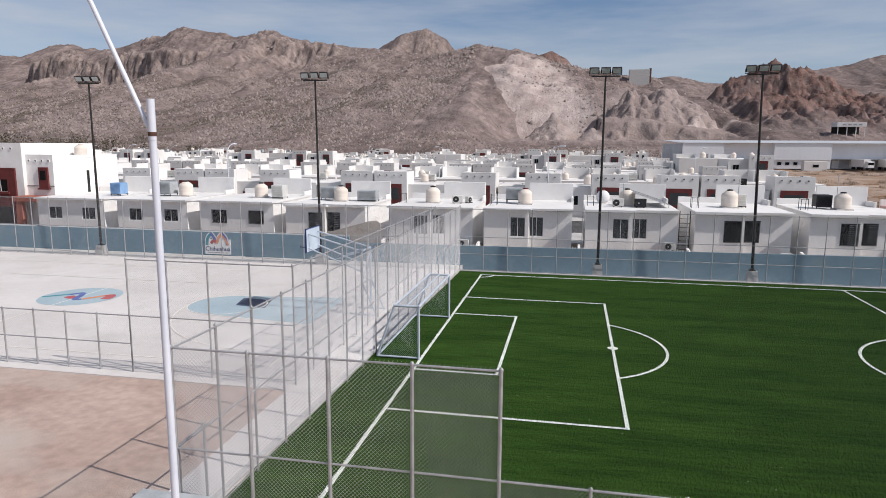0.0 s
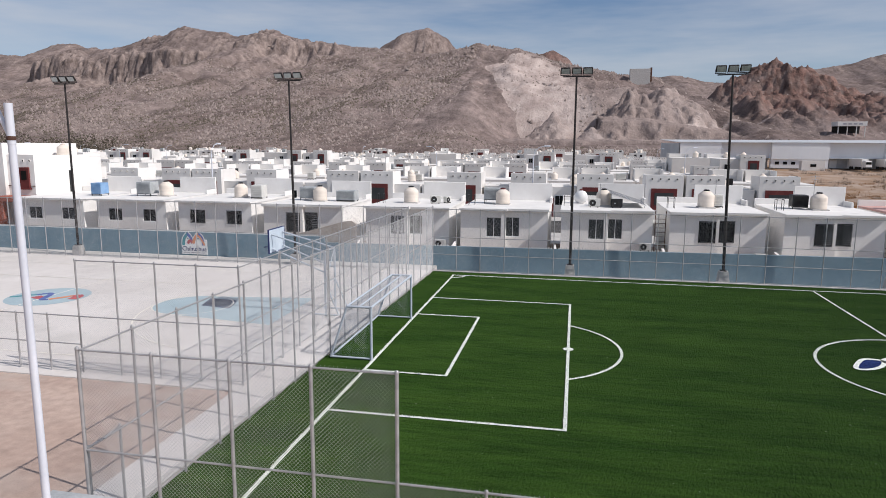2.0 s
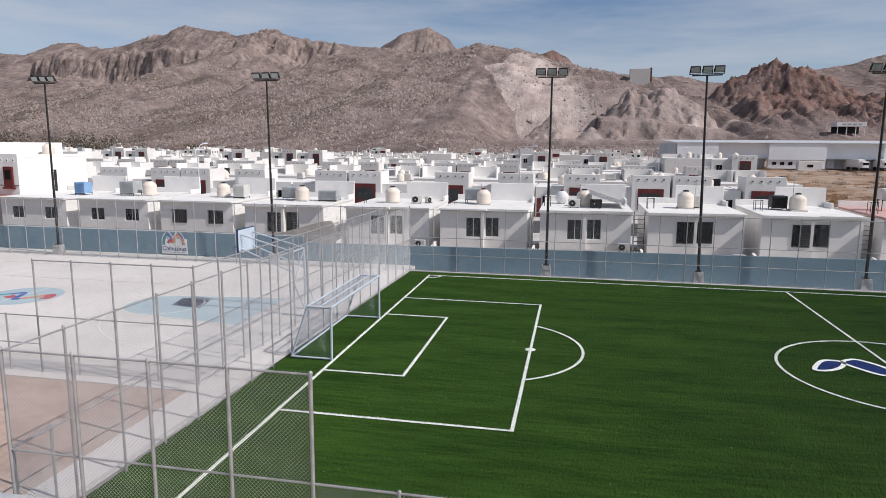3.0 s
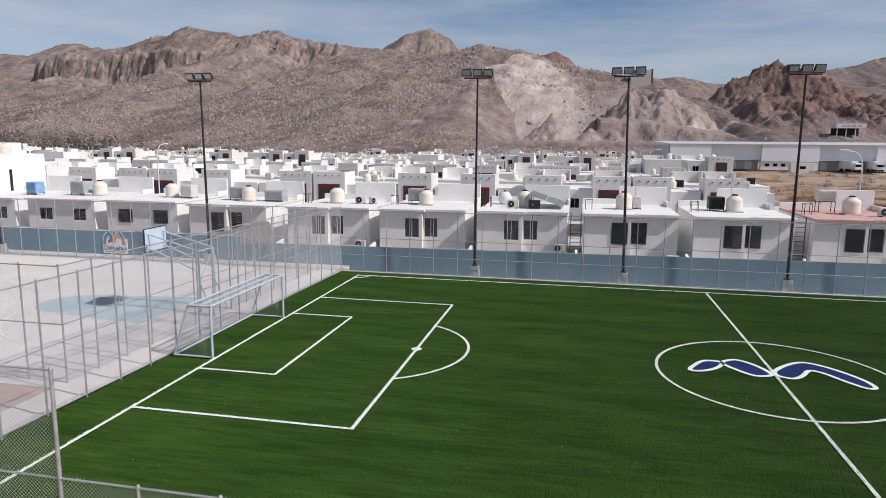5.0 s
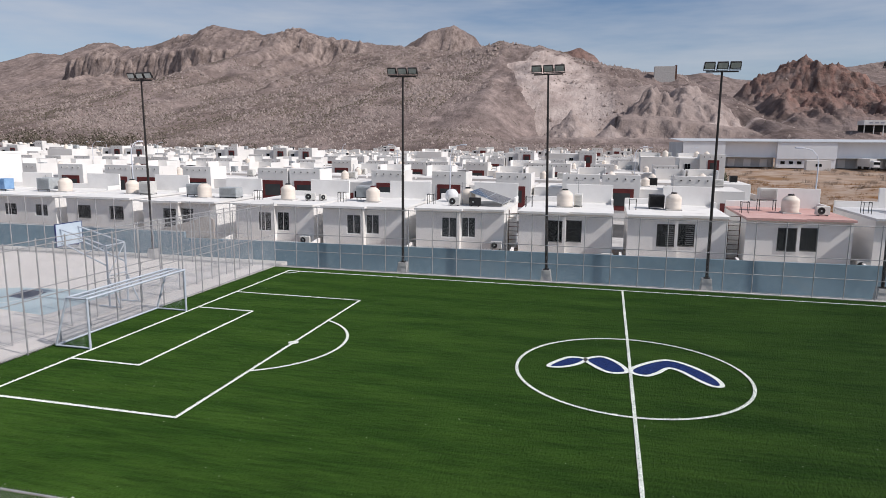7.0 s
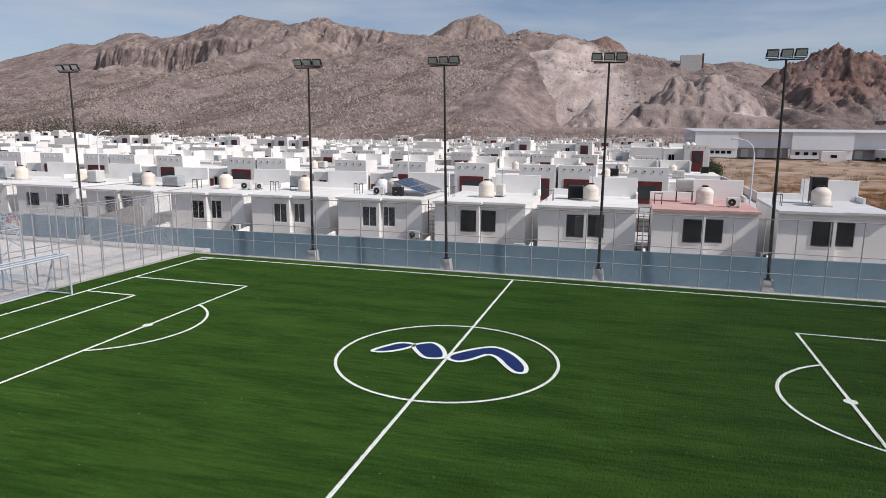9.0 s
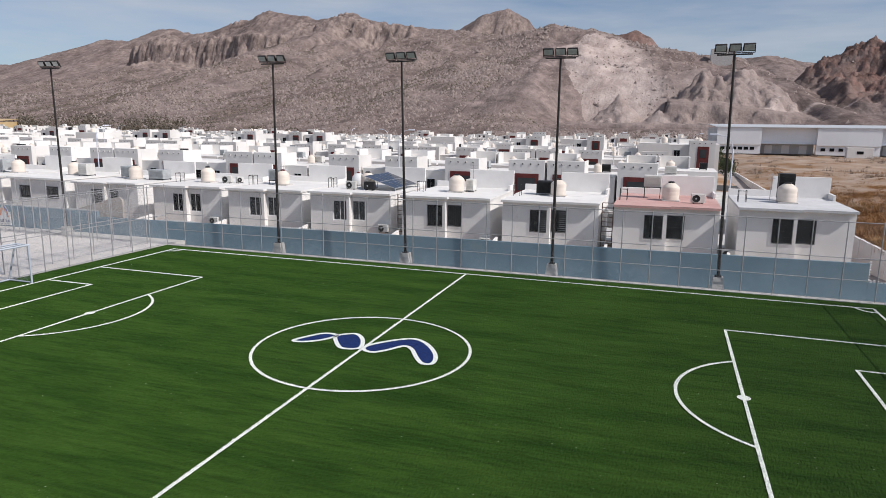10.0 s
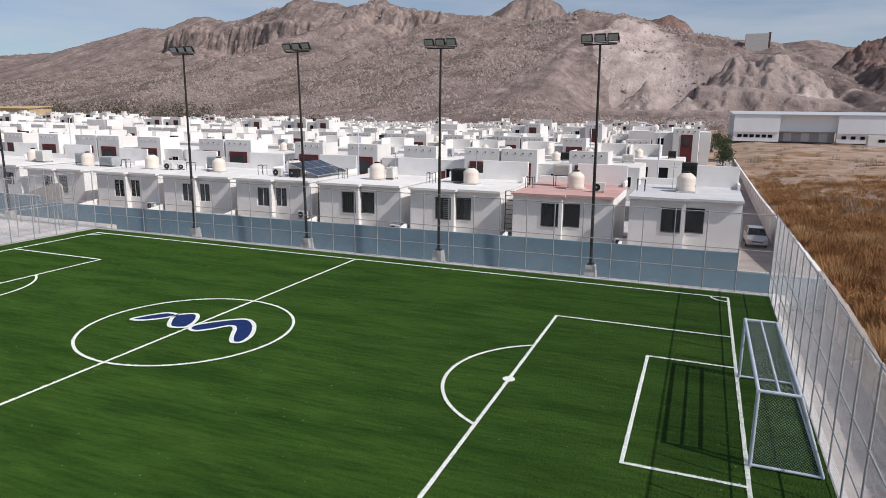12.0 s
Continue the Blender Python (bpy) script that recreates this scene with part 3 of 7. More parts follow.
def pile(name, x, y, mat, label, rs):
    """One fibre tuft, a thin triangle brushed towards the court, at every place given."""
    n = len(x)
    a, h, w = rs.normal(math.pi / 2, 0.6, n), rs.uniform(0.022, 0.042, n), rs.uniform(0.010, 0.021, n)
    dx, dy = rs.normal(-0.012, 0.012, n), rs.normal(0.0, 0.013, n)
    v = np.empty((n, 3, 3), np.float32)
    v[:, 0] = np.stack([x - w * np.cos(a), y - w * np.sin(a), np.full(n, 0.004)], 1)
    v[:, 1] = np.stack([x + w * np.cos(a), y + w * np.sin(a), np.full(n, 0.004)], 1)
    v[:, 2] = np.stack([x + dx, y + dy, h], 1)
    return tagged(new(name, triangles(name, v, mat)), label, "turf", kind="stuff")


rs = np.random.RandomState(23)
count = 500000
bx, by = rs.uniform(-0.8, 42.6, count), rs.uniform(-28.6, 0.2, count)
ok = bx > -0.05 + (by - 0.2) * 0.0243
bx, by = bx[ok], by[ok]
white = on_lines(bx, by)
blue, rim = np.zeros(bx.shape, bool), np.zeros(bx.shape, bool)
close = np.hypot(bx - CX, by - CY) < 3.8
for keys in WAVE:
    pts, inner, outer = inset_blob(keys, 0.16)
    cxs, cys = bx[close], by[close]
    ins, out = in_outline(cxs, cys, inner), in_outline(cxs, cys, outer)
    blue[close] |= ins
    rim[close] |= out & ~ins
white = (white & ~blue) | rim
blue &= ~rim


def turf_sheet():
    """The green pile: an uneven sheet of fibre tips and the gaps between them."""
    rs = np.random.RandomState(33)
    gx, gy = np.arange(-0.8, 42.66, 0.034), np.arange(-28.58, 0.21, 0.066)
    X, Y = np.meshgrid(gx, gy)
    Z = -0.024 * rs.rand(*X.shape) ** 0.8
    X = X + rs.uniform(-0.014, 0.014, X.shape) + 0.03 * rs.rand(len(gy))[:, None]
    Y = Y + rs.uniform(-0.024, 0.024, Y.shape)
    nx, ny = len(gx), len(gy)
    i = (np.arange(ny - 1)[:, None] * nx + np.arange(nx - 1)[None])
    ok = (gx[None, :-1] > -0.05 + (gy[:-1, None] - 0.2) * 0.0243)
    i = i[ok]
    faces = np.stack([i, i + 1, i + nx + 1, i + nx], 1).astype(np.int32)
    me = bpy.data.meshes.new("turf_pile")
    me.vertices.add(X.size), me.loops.add(faces.size), me.polygons.add(len(faces))
    me.vertices.foreach_set("co", np.stack([X.ravel(), Y.ravel(), Z.ravel()], 1).astype(np.float32).ravel())
    me.loops.foreach_set("vertex_index", faces.ravel())
    me.polygons.foreach_set("loop_start", np.arange(0, faces.size, 4, dtype=np.int32))
    me.update(calc_edges=True)
    me.polygons.foreach_set("use_smooth", np.zeros(len(faces), bool))
    me.materials.append(turf)
    return tagged(new("turf_pile", me), "short green plastic turf fibres", "turf", kind="stuff")


turf_sheet()
wx, wy = rs.uniform(-0.8, 42.6, 900000), rs.uniform(-28.6, 0.2, 900000)
extra = on_lines(wx, wy)
pile("white_turf_pile", np.concatenate([bx[white], wx[extra]]), np.concatenate([by[white], wy[extra]]), turf_line, "short white plastic turf fibres", rs)
pile("blue_turf_pile", bx[blue], by[blue], turf_blue, "short blue plastic turf fibres", rs)


# ---- chain-link fences ----
def chain_fence(name, p0, p1, h, spans, rails, label, z=0.0, post_r=0.03, group="", step=0.078, wire_r=0.0019):
    """Posts, rails and one mesh panel a span, from p0 to p1."""
    a, b = Vector((*p0, z)), Vector((*p1, z))
    length, turn = (b - a).length, math.degrees(math.atan2(b.y - a.y, b.x - a.x))
    f = thing(name, a.x, a.y, z, label, "fence", group, turn=turn)
    w = length / spans
    post = Geo().tube((0, 0, -0.3), (0, 0, h + 0.03), post_r, 10).lathe([(post_r * 1.15, h), (post_r * 1.2, h + 0.03), (post_r * 0.6, h + 0.06), (0.003, h + 0.07)], n=10).mesh("post", galvanised, True)
    panel = wires([(0.0, 0.06), (w, 0.06), (w, h), (0.0, h)], step, wire_r, (0, 0, 0), (1, 0, 0), (0, 0, 1))
    k = 0
    while k * step < w:
        panel.tube((k * step, 0, h - 0.01), (k * step + 0.025, 0.012, h + 0.055), wire_r, 3, caps=False)
        k += 1
    panel = panel.mesh("mesh_panel", wire_mat)
    for i in range(spans + 1):
        part("post", post, galvanised, f).location = (i * w, 0, 0)
    for i in range(spans):
        part("mesh_panel", panel, wire_mat, f).location = (i * w, 0, 0)
    for rz in rails:
        part("rail", Geo().tube((0, 0, rz), (length, 0, rz), 0.021 if rz > 0.2 else 0.012, 8), galvanised, f)
    return f


TALL = (0.08, 1.05, 2.11, 3.82)
chain_fence("chain_link_fence", (-0.1, 0.32), (42.57, 0.32), 3.82, 29, TALL, "tall galvanised chain-link fence along the touch line", wire_r=0.0014, post_r=0.026)
chain_fence("chain_link_fence", (42.57, 0.32), (42.55, -28.66), 3.82, 19, TALL, "tall galvanised chain-link fence behind the goal", wire_r=0.0016, post_r=0.025)
chain_fence("chain_link_fence", (-0.1, 0.32), (-0.57, -28.66), 3.97, 19, (0.08, 2.0, 3.95), "tall galvanised chain-link fence beside the court", wire_r=0.0019)
chain_fence("chain_link_fence", (-0.57, -28.66), (5.56, -28.66), 3.97, 4, (0.08, 2.0, 3.97), "tall galvanised chain-link corner panel", wire_r=0.0033, post_r=0.035)
chain_fence("low_chain_link_fence", (5.56, -28.66), (42.55, -28.66), 2.0, 24, (0.08, 2.0), "low galvanised chain-link fence along the touch line", wire_r=0.0029)
chain_fence("court_fence", (-1.97, -20.1), (-1.6, 0.12), 3.9, 14, (0.1, 1.95, 3.88), "tall galvanised chain-link fence of the court", wire_r=0.0017)
chain_fence("court_fence", (-7.9, -20.1), (-1.97, -20.1), 3.88, 4, (0.1, 1.95, 3.87), "tall galvanised chain-link fence at the court end", wire_r=0.0012)
chain_fence("low_court_fence", (-40.6, -20.1), (-7.9, -20.1), 1.95, 26, (0.1, 0.97, 1.95), "low galvanised rail fence at the court edge", wire_r=0.0011)
chain_fence("court_fence", (-42.0, 0.12), (-1.6, 0.12), 3.9, 28, (0.1, 2.0, 3.9), "tall galvanised chain-link fence along the blue wall", wire_r=0.0016)
chain_fence("low_chain_link_fence", (-0.57, -28.6), (-0.64, -27.6), 2.0, 1, (0.08, 2.0), "short low galvanised chain-link return by the corner")


# ---- goals ----
def goal(gx, s, label):
    """A goal whose mouth is at gx and whose back lies towards s."""
    g = thing("football_goal", gx, -13.93, 0.0, label, "goal", "football goals")
    w, h, top, foot, r = 2.95, 1.96, 0.9 * s, 1.56 * s, 0.048
    for y in (-w, w):
        part("post", Geo().tube((0, y, 0), (0, y, h), r, 12), goal_paint, g, smooth=True)
        part("back_post", Geo().tube((top, y, h), (foot, y, 0.05), r * 0.9, 10), goal_paint, g, smooth=True)
        part("top_side_bar", Geo().tube((0, y, h), (top, y, h), r * 0.9, 10), goal_paint, g, smooth=True)
        part("base_bar", Geo().tube((0, y, 0.05), (foot, y, 0.05), r * 0.8, 10), goal_paint, g, smooth=True)
        part("side_net", wires([(0, 0.05), (abs(foot), 0.05), (abs(top), h), (0, h)], 0.075, 0.0023, (0, y, 0), (s, 0, 0), (0, 0, 1)), goal_net, g, "white wire netting")
    part("crossbar", Geo().tube((0, -w - r, h), (0, w + r, h), r, 12), goal_paint, g, smooth=True)
    part("middle_bar", Geo().tube((top * 0.5, -w, h), (top * 0.5, w, h), r * 0.7, 10), goal_paint, g, smooth=True)
    part("back_bar", Geo().tube((top, -w, h), (top, w, h), r * 0.9, 10), goal_paint, g, smooth=True)
    part("back_base_bar", Geo().tube((foot, -w, 0.05), (foot, w, 0.05), r * 0.9, 10), goal_paint, g, smooth=True)
    part("top_net", wires([(0, -w), (abs(top), -w), (abs(top), w), (0, w)], 0.075, 0.0015, (0, 0, h), (s, 0, 0), (0, 1, 0)), goal_net, g, "white wire netting")
    d = Vector((foot - top, 0, 0.05 - h))
    part("back_net", wires([(-w, 0), (w, 0), (w, d.length), (-w, d.length)], 0.075, 0.0015, (top, 0, h), (0, 1, 0), d.normalized()), goal_net, g, "white wire netting")
    return g


goal(1.36, -1, "pale steel goal with wire netting beside the court fence")
goal(40.84, 1, "pale steel goal with wire netting before the end fence")


# ---- floodlight masts ----
def mast():
    m = thing("floodlight_mast", 8.24, 0.76, -0.1, "tall black floodlight mast with three lamps", "floodlight", "floodlight masts")
    foot = Geo().add([(-0.37, -0.37, -0.52), (0.37, -0.37, -0.52), (0.37, 0.37, -0.52), (-0.37, 0.37, -0.52), (-0.24, -0.24, 0.72), (0.24, -0.24, 0.72), (0.24, 0.24, 0.72), (-0.24, 0.24, 0.72)],
                     [(3, 2, 1, 0), (4, 5, 6, 7), (0, 1, 5, 4), (1, 2, 6, 5), (2, 3, 7, 6), (3, 0, 4, 7)])
    part("concrete_footing", foot, concrete, m, "pale tapered concrete footing")
    part("base_plate", Geo().box(-0.17, -0.17, 0.72, 0.17, 0.17, 0.75, 0.005), black_steel, m)
    for x in (-0.12, 0.12):
        for y in (-0.12, 0.12):
            part("anchor_bolt", Geo().tube((x, y, 0.74), (x, y, 0.82), 0.014, 6), black_steel, m)
    part("pole", Geo().tube((0, 0, 0.74), (0, 0, 6.0), 0.085, 14, 0.075).tube((0, 0, 5.9), (0, 0, 11.74), 0.068, 14, 0.055), black_steel, m, smooth=True)
    part("cross_arm", Geo().box(-0.8, -0.035, 11.68, 0.8, 0.035, 11.75, 0.006), black_steel, m)
    for x in (-0.64, 0.0, 0.62):
        head = part("floodlight", Geo().box(-0.27, -0.06, -0.19, 0.27, 0.06, 0.19, 0.02).box(-0.2, 0.06, -0.12, 0.2, 0.12, 0.12, 0.02), black_steel, m)
        head.matrix_basis = pose(x, -0.1, 12.03, 28, 0, 0)
        lens = part("lens", Geo().box(-0.225, -0.068, -0.148, 0.225, -0.058, 0.148, 0.003), lamp_glass, head, "pale glass lens")
        part("bracket", Geo().box(-0.29, 0.0, -0.27, -0.27, 0.05, 0.0).box(0.27, 0.0, -0.27, 0.29, 0.05, 0.0).box(-0.29, 0.0, -0.29, 0.29, 0.05, -0.26), black_steel, head)
    return m


first_mast = mast()
for x, lean in ((-25.62, 0.0), (-9.36, -0.5), (16.93, -1.3), (25.64, 0.0), (34.19, -0.85)):
    copy_thing(first_mast, pose(x, 0.76, -0.1, 0, lean, 0))

# ---- the blue wall with its spiked top ----
def wall_top(x):
    """Height of the blue wall's top: a step up behind the court, a slow rise behind the pitch."""
    return 1.6 if x < -7.9 else 1.2 + 0.0075 * (x + 7.9)


def wall_run(x0, x1):
    a, b = wall_top(x0), wall_top(x1 - 0.01)
    return Geo().add([(x0, 2.15, -1.3), (x1, 2.15, -1.3), (x1, 2.32, -1.3), (x0, 2.32, -1.3), (x0, 2.15, a), (x1, 2.15, b), (x1, 2.32, b), (x0, 2.32, a)],
                     [(3, 2, 1, 0), (4, 5, 6, 7), (0, 1, 5, 4), (1, 2, 6, 5), (2, 3, 7, 6), (3, 0, 4, 7)])


single("wall_blue_low", wall_run(-7.9, 41.2), blue_wall_paint, "blue-grey painted boundary wall behind the pitch", "wall", kind="structure")
single("wall_blue_high", wall_run(-45, -7.9), blue_wall_paint, "blue-grey painted boundary wall behind the court", "wall", kind="structure")
teeth = Geo()
for x0, x1 in ((-44, -7.9), (5.4, 13.6), (-2.0, 0.4)):
    k = x0
    while k < x1:
        z = wall_top(k)
        teeth.add([(k, 2.17, z), (k + 0.1, 2.17, z), (k + 0.1, 2.3, z), (k, 2.3, z), (k + 0.05, 2.23, z + 0.13)], [(0, 1, 4), (1, 2, 4), (2, 3, 4), (3, 0, 4)])
        k += 0.16
single("wall_spikes", teeth, ac_grey, "grey concrete spikes along the top of the wall", "wall spikes", kind="stuff")


# ---- hills ----
def hill_material():
    m = bpy.data.materials.new("rocky_hillside")
    m.use_nodes = True
    n, l = m.node_tree.nodes, m.node_tree.links
    p = n["Principled BSDF"]
    p.inputs["Roughness"].default_value, p.inputs["Specular IOR Level"].default_value = 1.0, 0.0
    g, at, sep = n.new("ShaderNodeNewGeometry"), n.new("ShaderNodeAttribute"), n.new("ShaderNodeSeparateColor")
    at.attribute_name = "strata"
    l.new(at.outputs["Color"], sep.inputs[0])

    def tex(size, detail=5.0, rough=0.62, stretch=(1, 1, 1)):
        mp, t = n.new("ShaderNodeMapping"), n.new("ShaderNodeTexNoise")
        mp.inputs["Scale"].default_value = stretch
        t.inputs["Scale"].default_value, t.inputs["Detail"].default_value, t.inputs["Roughness"].default_value = 1 / size, detail, rough
        l.new(g.outputs["Position"], mp.inputs[0]), l.new(mp.outputs[0], t.inputs["Vector"])
        return t.outputs["Fac"]

    def ramp(src, lo, hi, c0, c1):
        r = n.new("ShaderNodeValToRGB")
        r.color_ramp.elements[0].position, r.color_ramp.elements[1].position = lo, hi
        r.color_ramp.elements[0].color, r.color_ramp.elements[1].color = (*c0, 1), (*c1, 1)
        l.new(src, r.inputs[0])
        return r.outputs[0]

    def mix(f, a, b, kind="MIX"):
        x = n.new("ShaderNodeMixRGB")
        x.blend_type = kind
        if isinstance(f, float):
            x.inputs[0].default_value = f
        else:
            l.new(f, x.inputs[0])
        l.new(a, x.inputs[1]), l.new(b, x.inputs[2])
        return x.outputs[0]

    def cells(size, reach):
        mp, t = n.new("ShaderNodeMapping"), n.new("ShaderNodeTexVoronoi")
        mp.inputs["Scale"].default_value = (1, 0.08, 1.15)
        t.inputs["Scale"].default_value = 1 / size
        l.new(g.outputs["Position"], mp.inputs[0]), l.new(mp.outputs[0], t.inputs["Vector"])
        return ramp(t.outputs["Distance"], reach * 0.7, reach, (1, 1, 1), (0, 0, 0))

    def level(value):
        r = n.new("ShaderNodeRGB")
        r.outputs[0].default_value = (*value, 1)
        return r.outputs[0]

    soil = ramp(tex(90), 0.35, 0.66, (0.174, 0.137, 0.127), (0.266, 0.217, 0.205))
    soil = mix(1.0, soil, ramp(tex(24, 5, 0.7, (1, 0.6, 1)), 0.36, 0.66, (0.7, 0.7, 0.7), (1.2, 1.18, 1.16)), "MULTIPLY")
    soil = mix(1.0, soil, ramp(tex(8, 6, 0.78, (1, 0.3, 1)), 0.36, 0.64, (0.68, 0.67, 0.67), (1.25, 1.24, 1.24)), "MULTIPLY")
    rock = ramp(tex(11, 6, 0.72, (1, 1, 0.6)), 0.36, 0.64, (0.155, 0.12, 0.108), (0.37, 0.298, 0.27))
    pale = ramp(tex(16, 6, 0.74, (1, 0.1, 1)), 0.35, 0.65, (0.34, 0.275, 0.252), (0.53, 0.447, 0.413))
    pale = mix(cells(7.0, 0.15), pale, level((0.30, 0.24, 0.215)))
    red = ramp(tex(16, 6, 0.75, (1, 0.1, 1)), 0.38, 0.62, (0.085, 0.055, 0.048), (0.27, 0.165, 0.14))
    col = mix(sep.outputs[2], soil, rock)
    col = mix(sep.outputs[0], col, pale)
    col = mix(sep.outputs[1], col, red)
    l.new(col, p.inputs["Base Color"])
    bp = n.new("ShaderNodeBump")
    bp.inputs["Strength"].default_value, bp.inputs["Distance"].default_value = 0.7, 6.0
    l.new(tex(16, 6, 0.72, (1, 0.5, 1)), bp.inputs["Height"])
    l.new(bp.outputs[0], p.inputs["Normal"])
    return m


hill_rock = hill_material()
# each range: distance, run of the front slope, roughness, crest line (x, height), cliff heights and drop of the cap above them along it (x, drop)
RANGES = (
    (2100, 900, 14, [(-3400, 190), (-2940, 209), (-2671, 216), (-2438, 206), (-2254, 276), (-2105, 302), (-1975, 292), (-1850, 332), (-1773, 332), (-1716, 309), (-1500, 220), (-1300, 120)], [(0, 4)], [(0, 10)]),
    (1150, 690, 12, [(-2000, 40), (-1621, 55), (-1427, 46), (-1242, 66), (-1090, 92), (-1052, 156), (-983, 179), (-881, 173), (-779, 203), (-742, 215), (-695, 206), (-625, 193), (-544, 197), (-478, 179), (-412, 172), (-326, 160), (-200, 150), (-60, 130), (60, 60)],
     [(-1100, 20), (-1040, 56), (-960, 58), (-930, 30), (-880, 36), (-850, 54), (-720, 52), (-650, 40), (-612, 8), (-560, 10), (-545, 34), (-505, 24), (-490, 38), (-440, 34), (-420, 8), (-300, 6)],
     [(-1100, 8), (-1030, 18), (-940, 32), (-850, 34), (-740, 60), (-660, 50), (-600, 20), (-520, 14), (-440, 10), (-300, 8)]),
    (1700, 500, 10, [(-640, 120), (-511, 235), (-448, 276), (-380, 286), (-327, 262), (-300, 225), (-200, 120)], [(-450, 5), (-400, 60), (-300, 60)], [(0, 12)]),
    (940, 540, 11, [(-420, 20), (-300, 80), (-218, 122), (-145, 139), (-108, 135), (-75, 131), (-42, 120), (-10, 109), (30, 99), (70, 92), (115, 86), (150, 72), (190, 40), (230, 8)], [(-200, 6), (-120, 14), (-60, 10), (200, 5)], [(0, 6)]),
    (1500, 500, 6, [(-170, 120), (-101, 188), (-57, 202), (-19, 182), (30, 120)], [(0, 8)], [(0, 10)]),
    (1900, 900, 8, [(40, 120), (145, 160), (256, 177), (330, 161), (410, 155), (700, 140), (1000, 120)], [(0, 3)], [(0, 10)]),
    (900, 420, 15, [(90, 5), (160, 45), (202, 70), (228, 88), (266, 92), (304, 76), (338, 62), (383, 47), (480, 38), (640, 30), (900, 20)], [(180, 8), (215, 30), (262, 36), (300, 26), (360, 12)], [(200, 8), (260, 14), (340, 6)]),
    (1800, 900, 10, [(380, 120), (521, 166), (648, 186), (730, 210), (900, 240), (1300, 260), (1800, 200)], [(0, 8)], [(0, 12)]),
)


def hill_height(x, y):
    wx = x + 10 * perlin(x / 90, y / 90, 21) + 5 * perlin(x / 33, y / 33, 22)
    best, cliffs = np.full_like(x, -50.0), np.zeros_like(x)
    gully = fbm(x / 110, y / 300, 4, 31, ridged=True)
    rocks = fbm(x / 26, y / 26, 4, 41, 0.62, ridged=True)
    knobs = fbm(x / 60, y / 60, 3, 47, 0.55)
    crack = 10 * perlin(x / 61, y / 90, 61) + 7 * perlin(x / 23, y / 40, 62) + 11 * fbm(x / 19, y / 19, 4, 63, 0.6)
    for yc, run, rough, crest, drops, caps in RANGES:
        z = rise(yc) + np.interp(wx, [c[0] for c in crest], [c[1] for c in crest], left=-30, right=-30) + 2.2 * perlin(x / 13, x * 0 + yc / 50, 51)
        cliff = np.interp(wx, [c[0] for c in drops], [c[1] for c in drops])
        cap = np.interp(x, [c[0] for c in caps], [c[1] for c in caps])
        d = yc - y + 26 * perlin(x / 120, x * 0 + yc, 61)
        edge = 14 + 1.35 * cap
        front = d - crack * np.clip(cliff / 40, 0.15, 1)
        t = np.clip((d - edge) / (run - edge), 0, 1)
        foot = land(np.minimum(y, yc - run)) + 0.4
        wall = smooth_step(edge, edge + 26, front)
        h = foot + (z - cap - cliff - foot) * (1 - t) ** 1.12 + cap * (1 - np.clip(d / edge, 0, 1) ** 1.15) + cliff * (1 - wall) * (1 - t) - np.clip(-d, 0, 600) * 0.25
        h = h + rough * (gully - 0.8) * np.clip(5 * t, 0, 1) * (1 - t) * 1.3 + rough * 0.5 * (rocks - 0.9) * np.clip(1.15 - t, 0, 1) * np.clip(0.35 + knobs, 0, 1)
        take = h > best
        band = smooth_step(edge - 14, edge + 1, front) * (1 - smooth_step(edge + 25, edge + 46, front)) * np.clip(cliff / 30, 0, 1)
        cliffs = np.where(take, np.clip(band + np.clip((rocks - 1.0) * 2.2, 0, 0.8) * np.clip(0.3 + 1.5 * knobs, 0, 1), 0, 1), cliffs)
        best = np.where(take, h, best)
    # the quarry: a scooped face, spoil heaps and benches
    side = x + 45 + 0.10 * (y - 760)
    face = smooth_step(-72, -52, side) * (1 - smooth_step(40, 75, side)) * smooth_step(590, 640, y) * (1 - smooth_step(900, 945, y))
    best = best - 9 * face + 2.0 * face * rocks
    pit_ = smooth_step(-100, -45, x) * (1 - smooth_step(135, 165, x)) * smooth_step(384, 410, y) * (1 - smooth_step(605, 690, y))
    best = best * (1 - pit_) + (land(y) + 1) * pit_
    for px_, py_, r, h in ((208, 612, 10, 30), (150, 560, 60, 9)):
        heap_ = np.clip(1 - np.hypot(x - px_, y - py_) / r, 0, 1) ** 0.8
        best = np.where(heap_ > 0, np.maximum(best, land(y) - 2 + h * heap_ * (0.8 + 0.25 * rocks)), best)
    return best, cliffs, face, rocks


hx, hy = np.arange(-3300, 1300, 5.2), np.concatenate([np.arange(372, 1190, 5.4), np.arange(1190, 2260, 24)])
keep = {}


def hill_z(x, y):
    z, keep["cliff"], keep["face"], keep["rocks"] = hill_height(x, y)
    keep["x"], keep["y"] = x, y
    edge = smooth_step(372, 396, y)
    keep["z"] = z * edge + (land(y) - 2) * (1 - edge)
    return keep["z"]


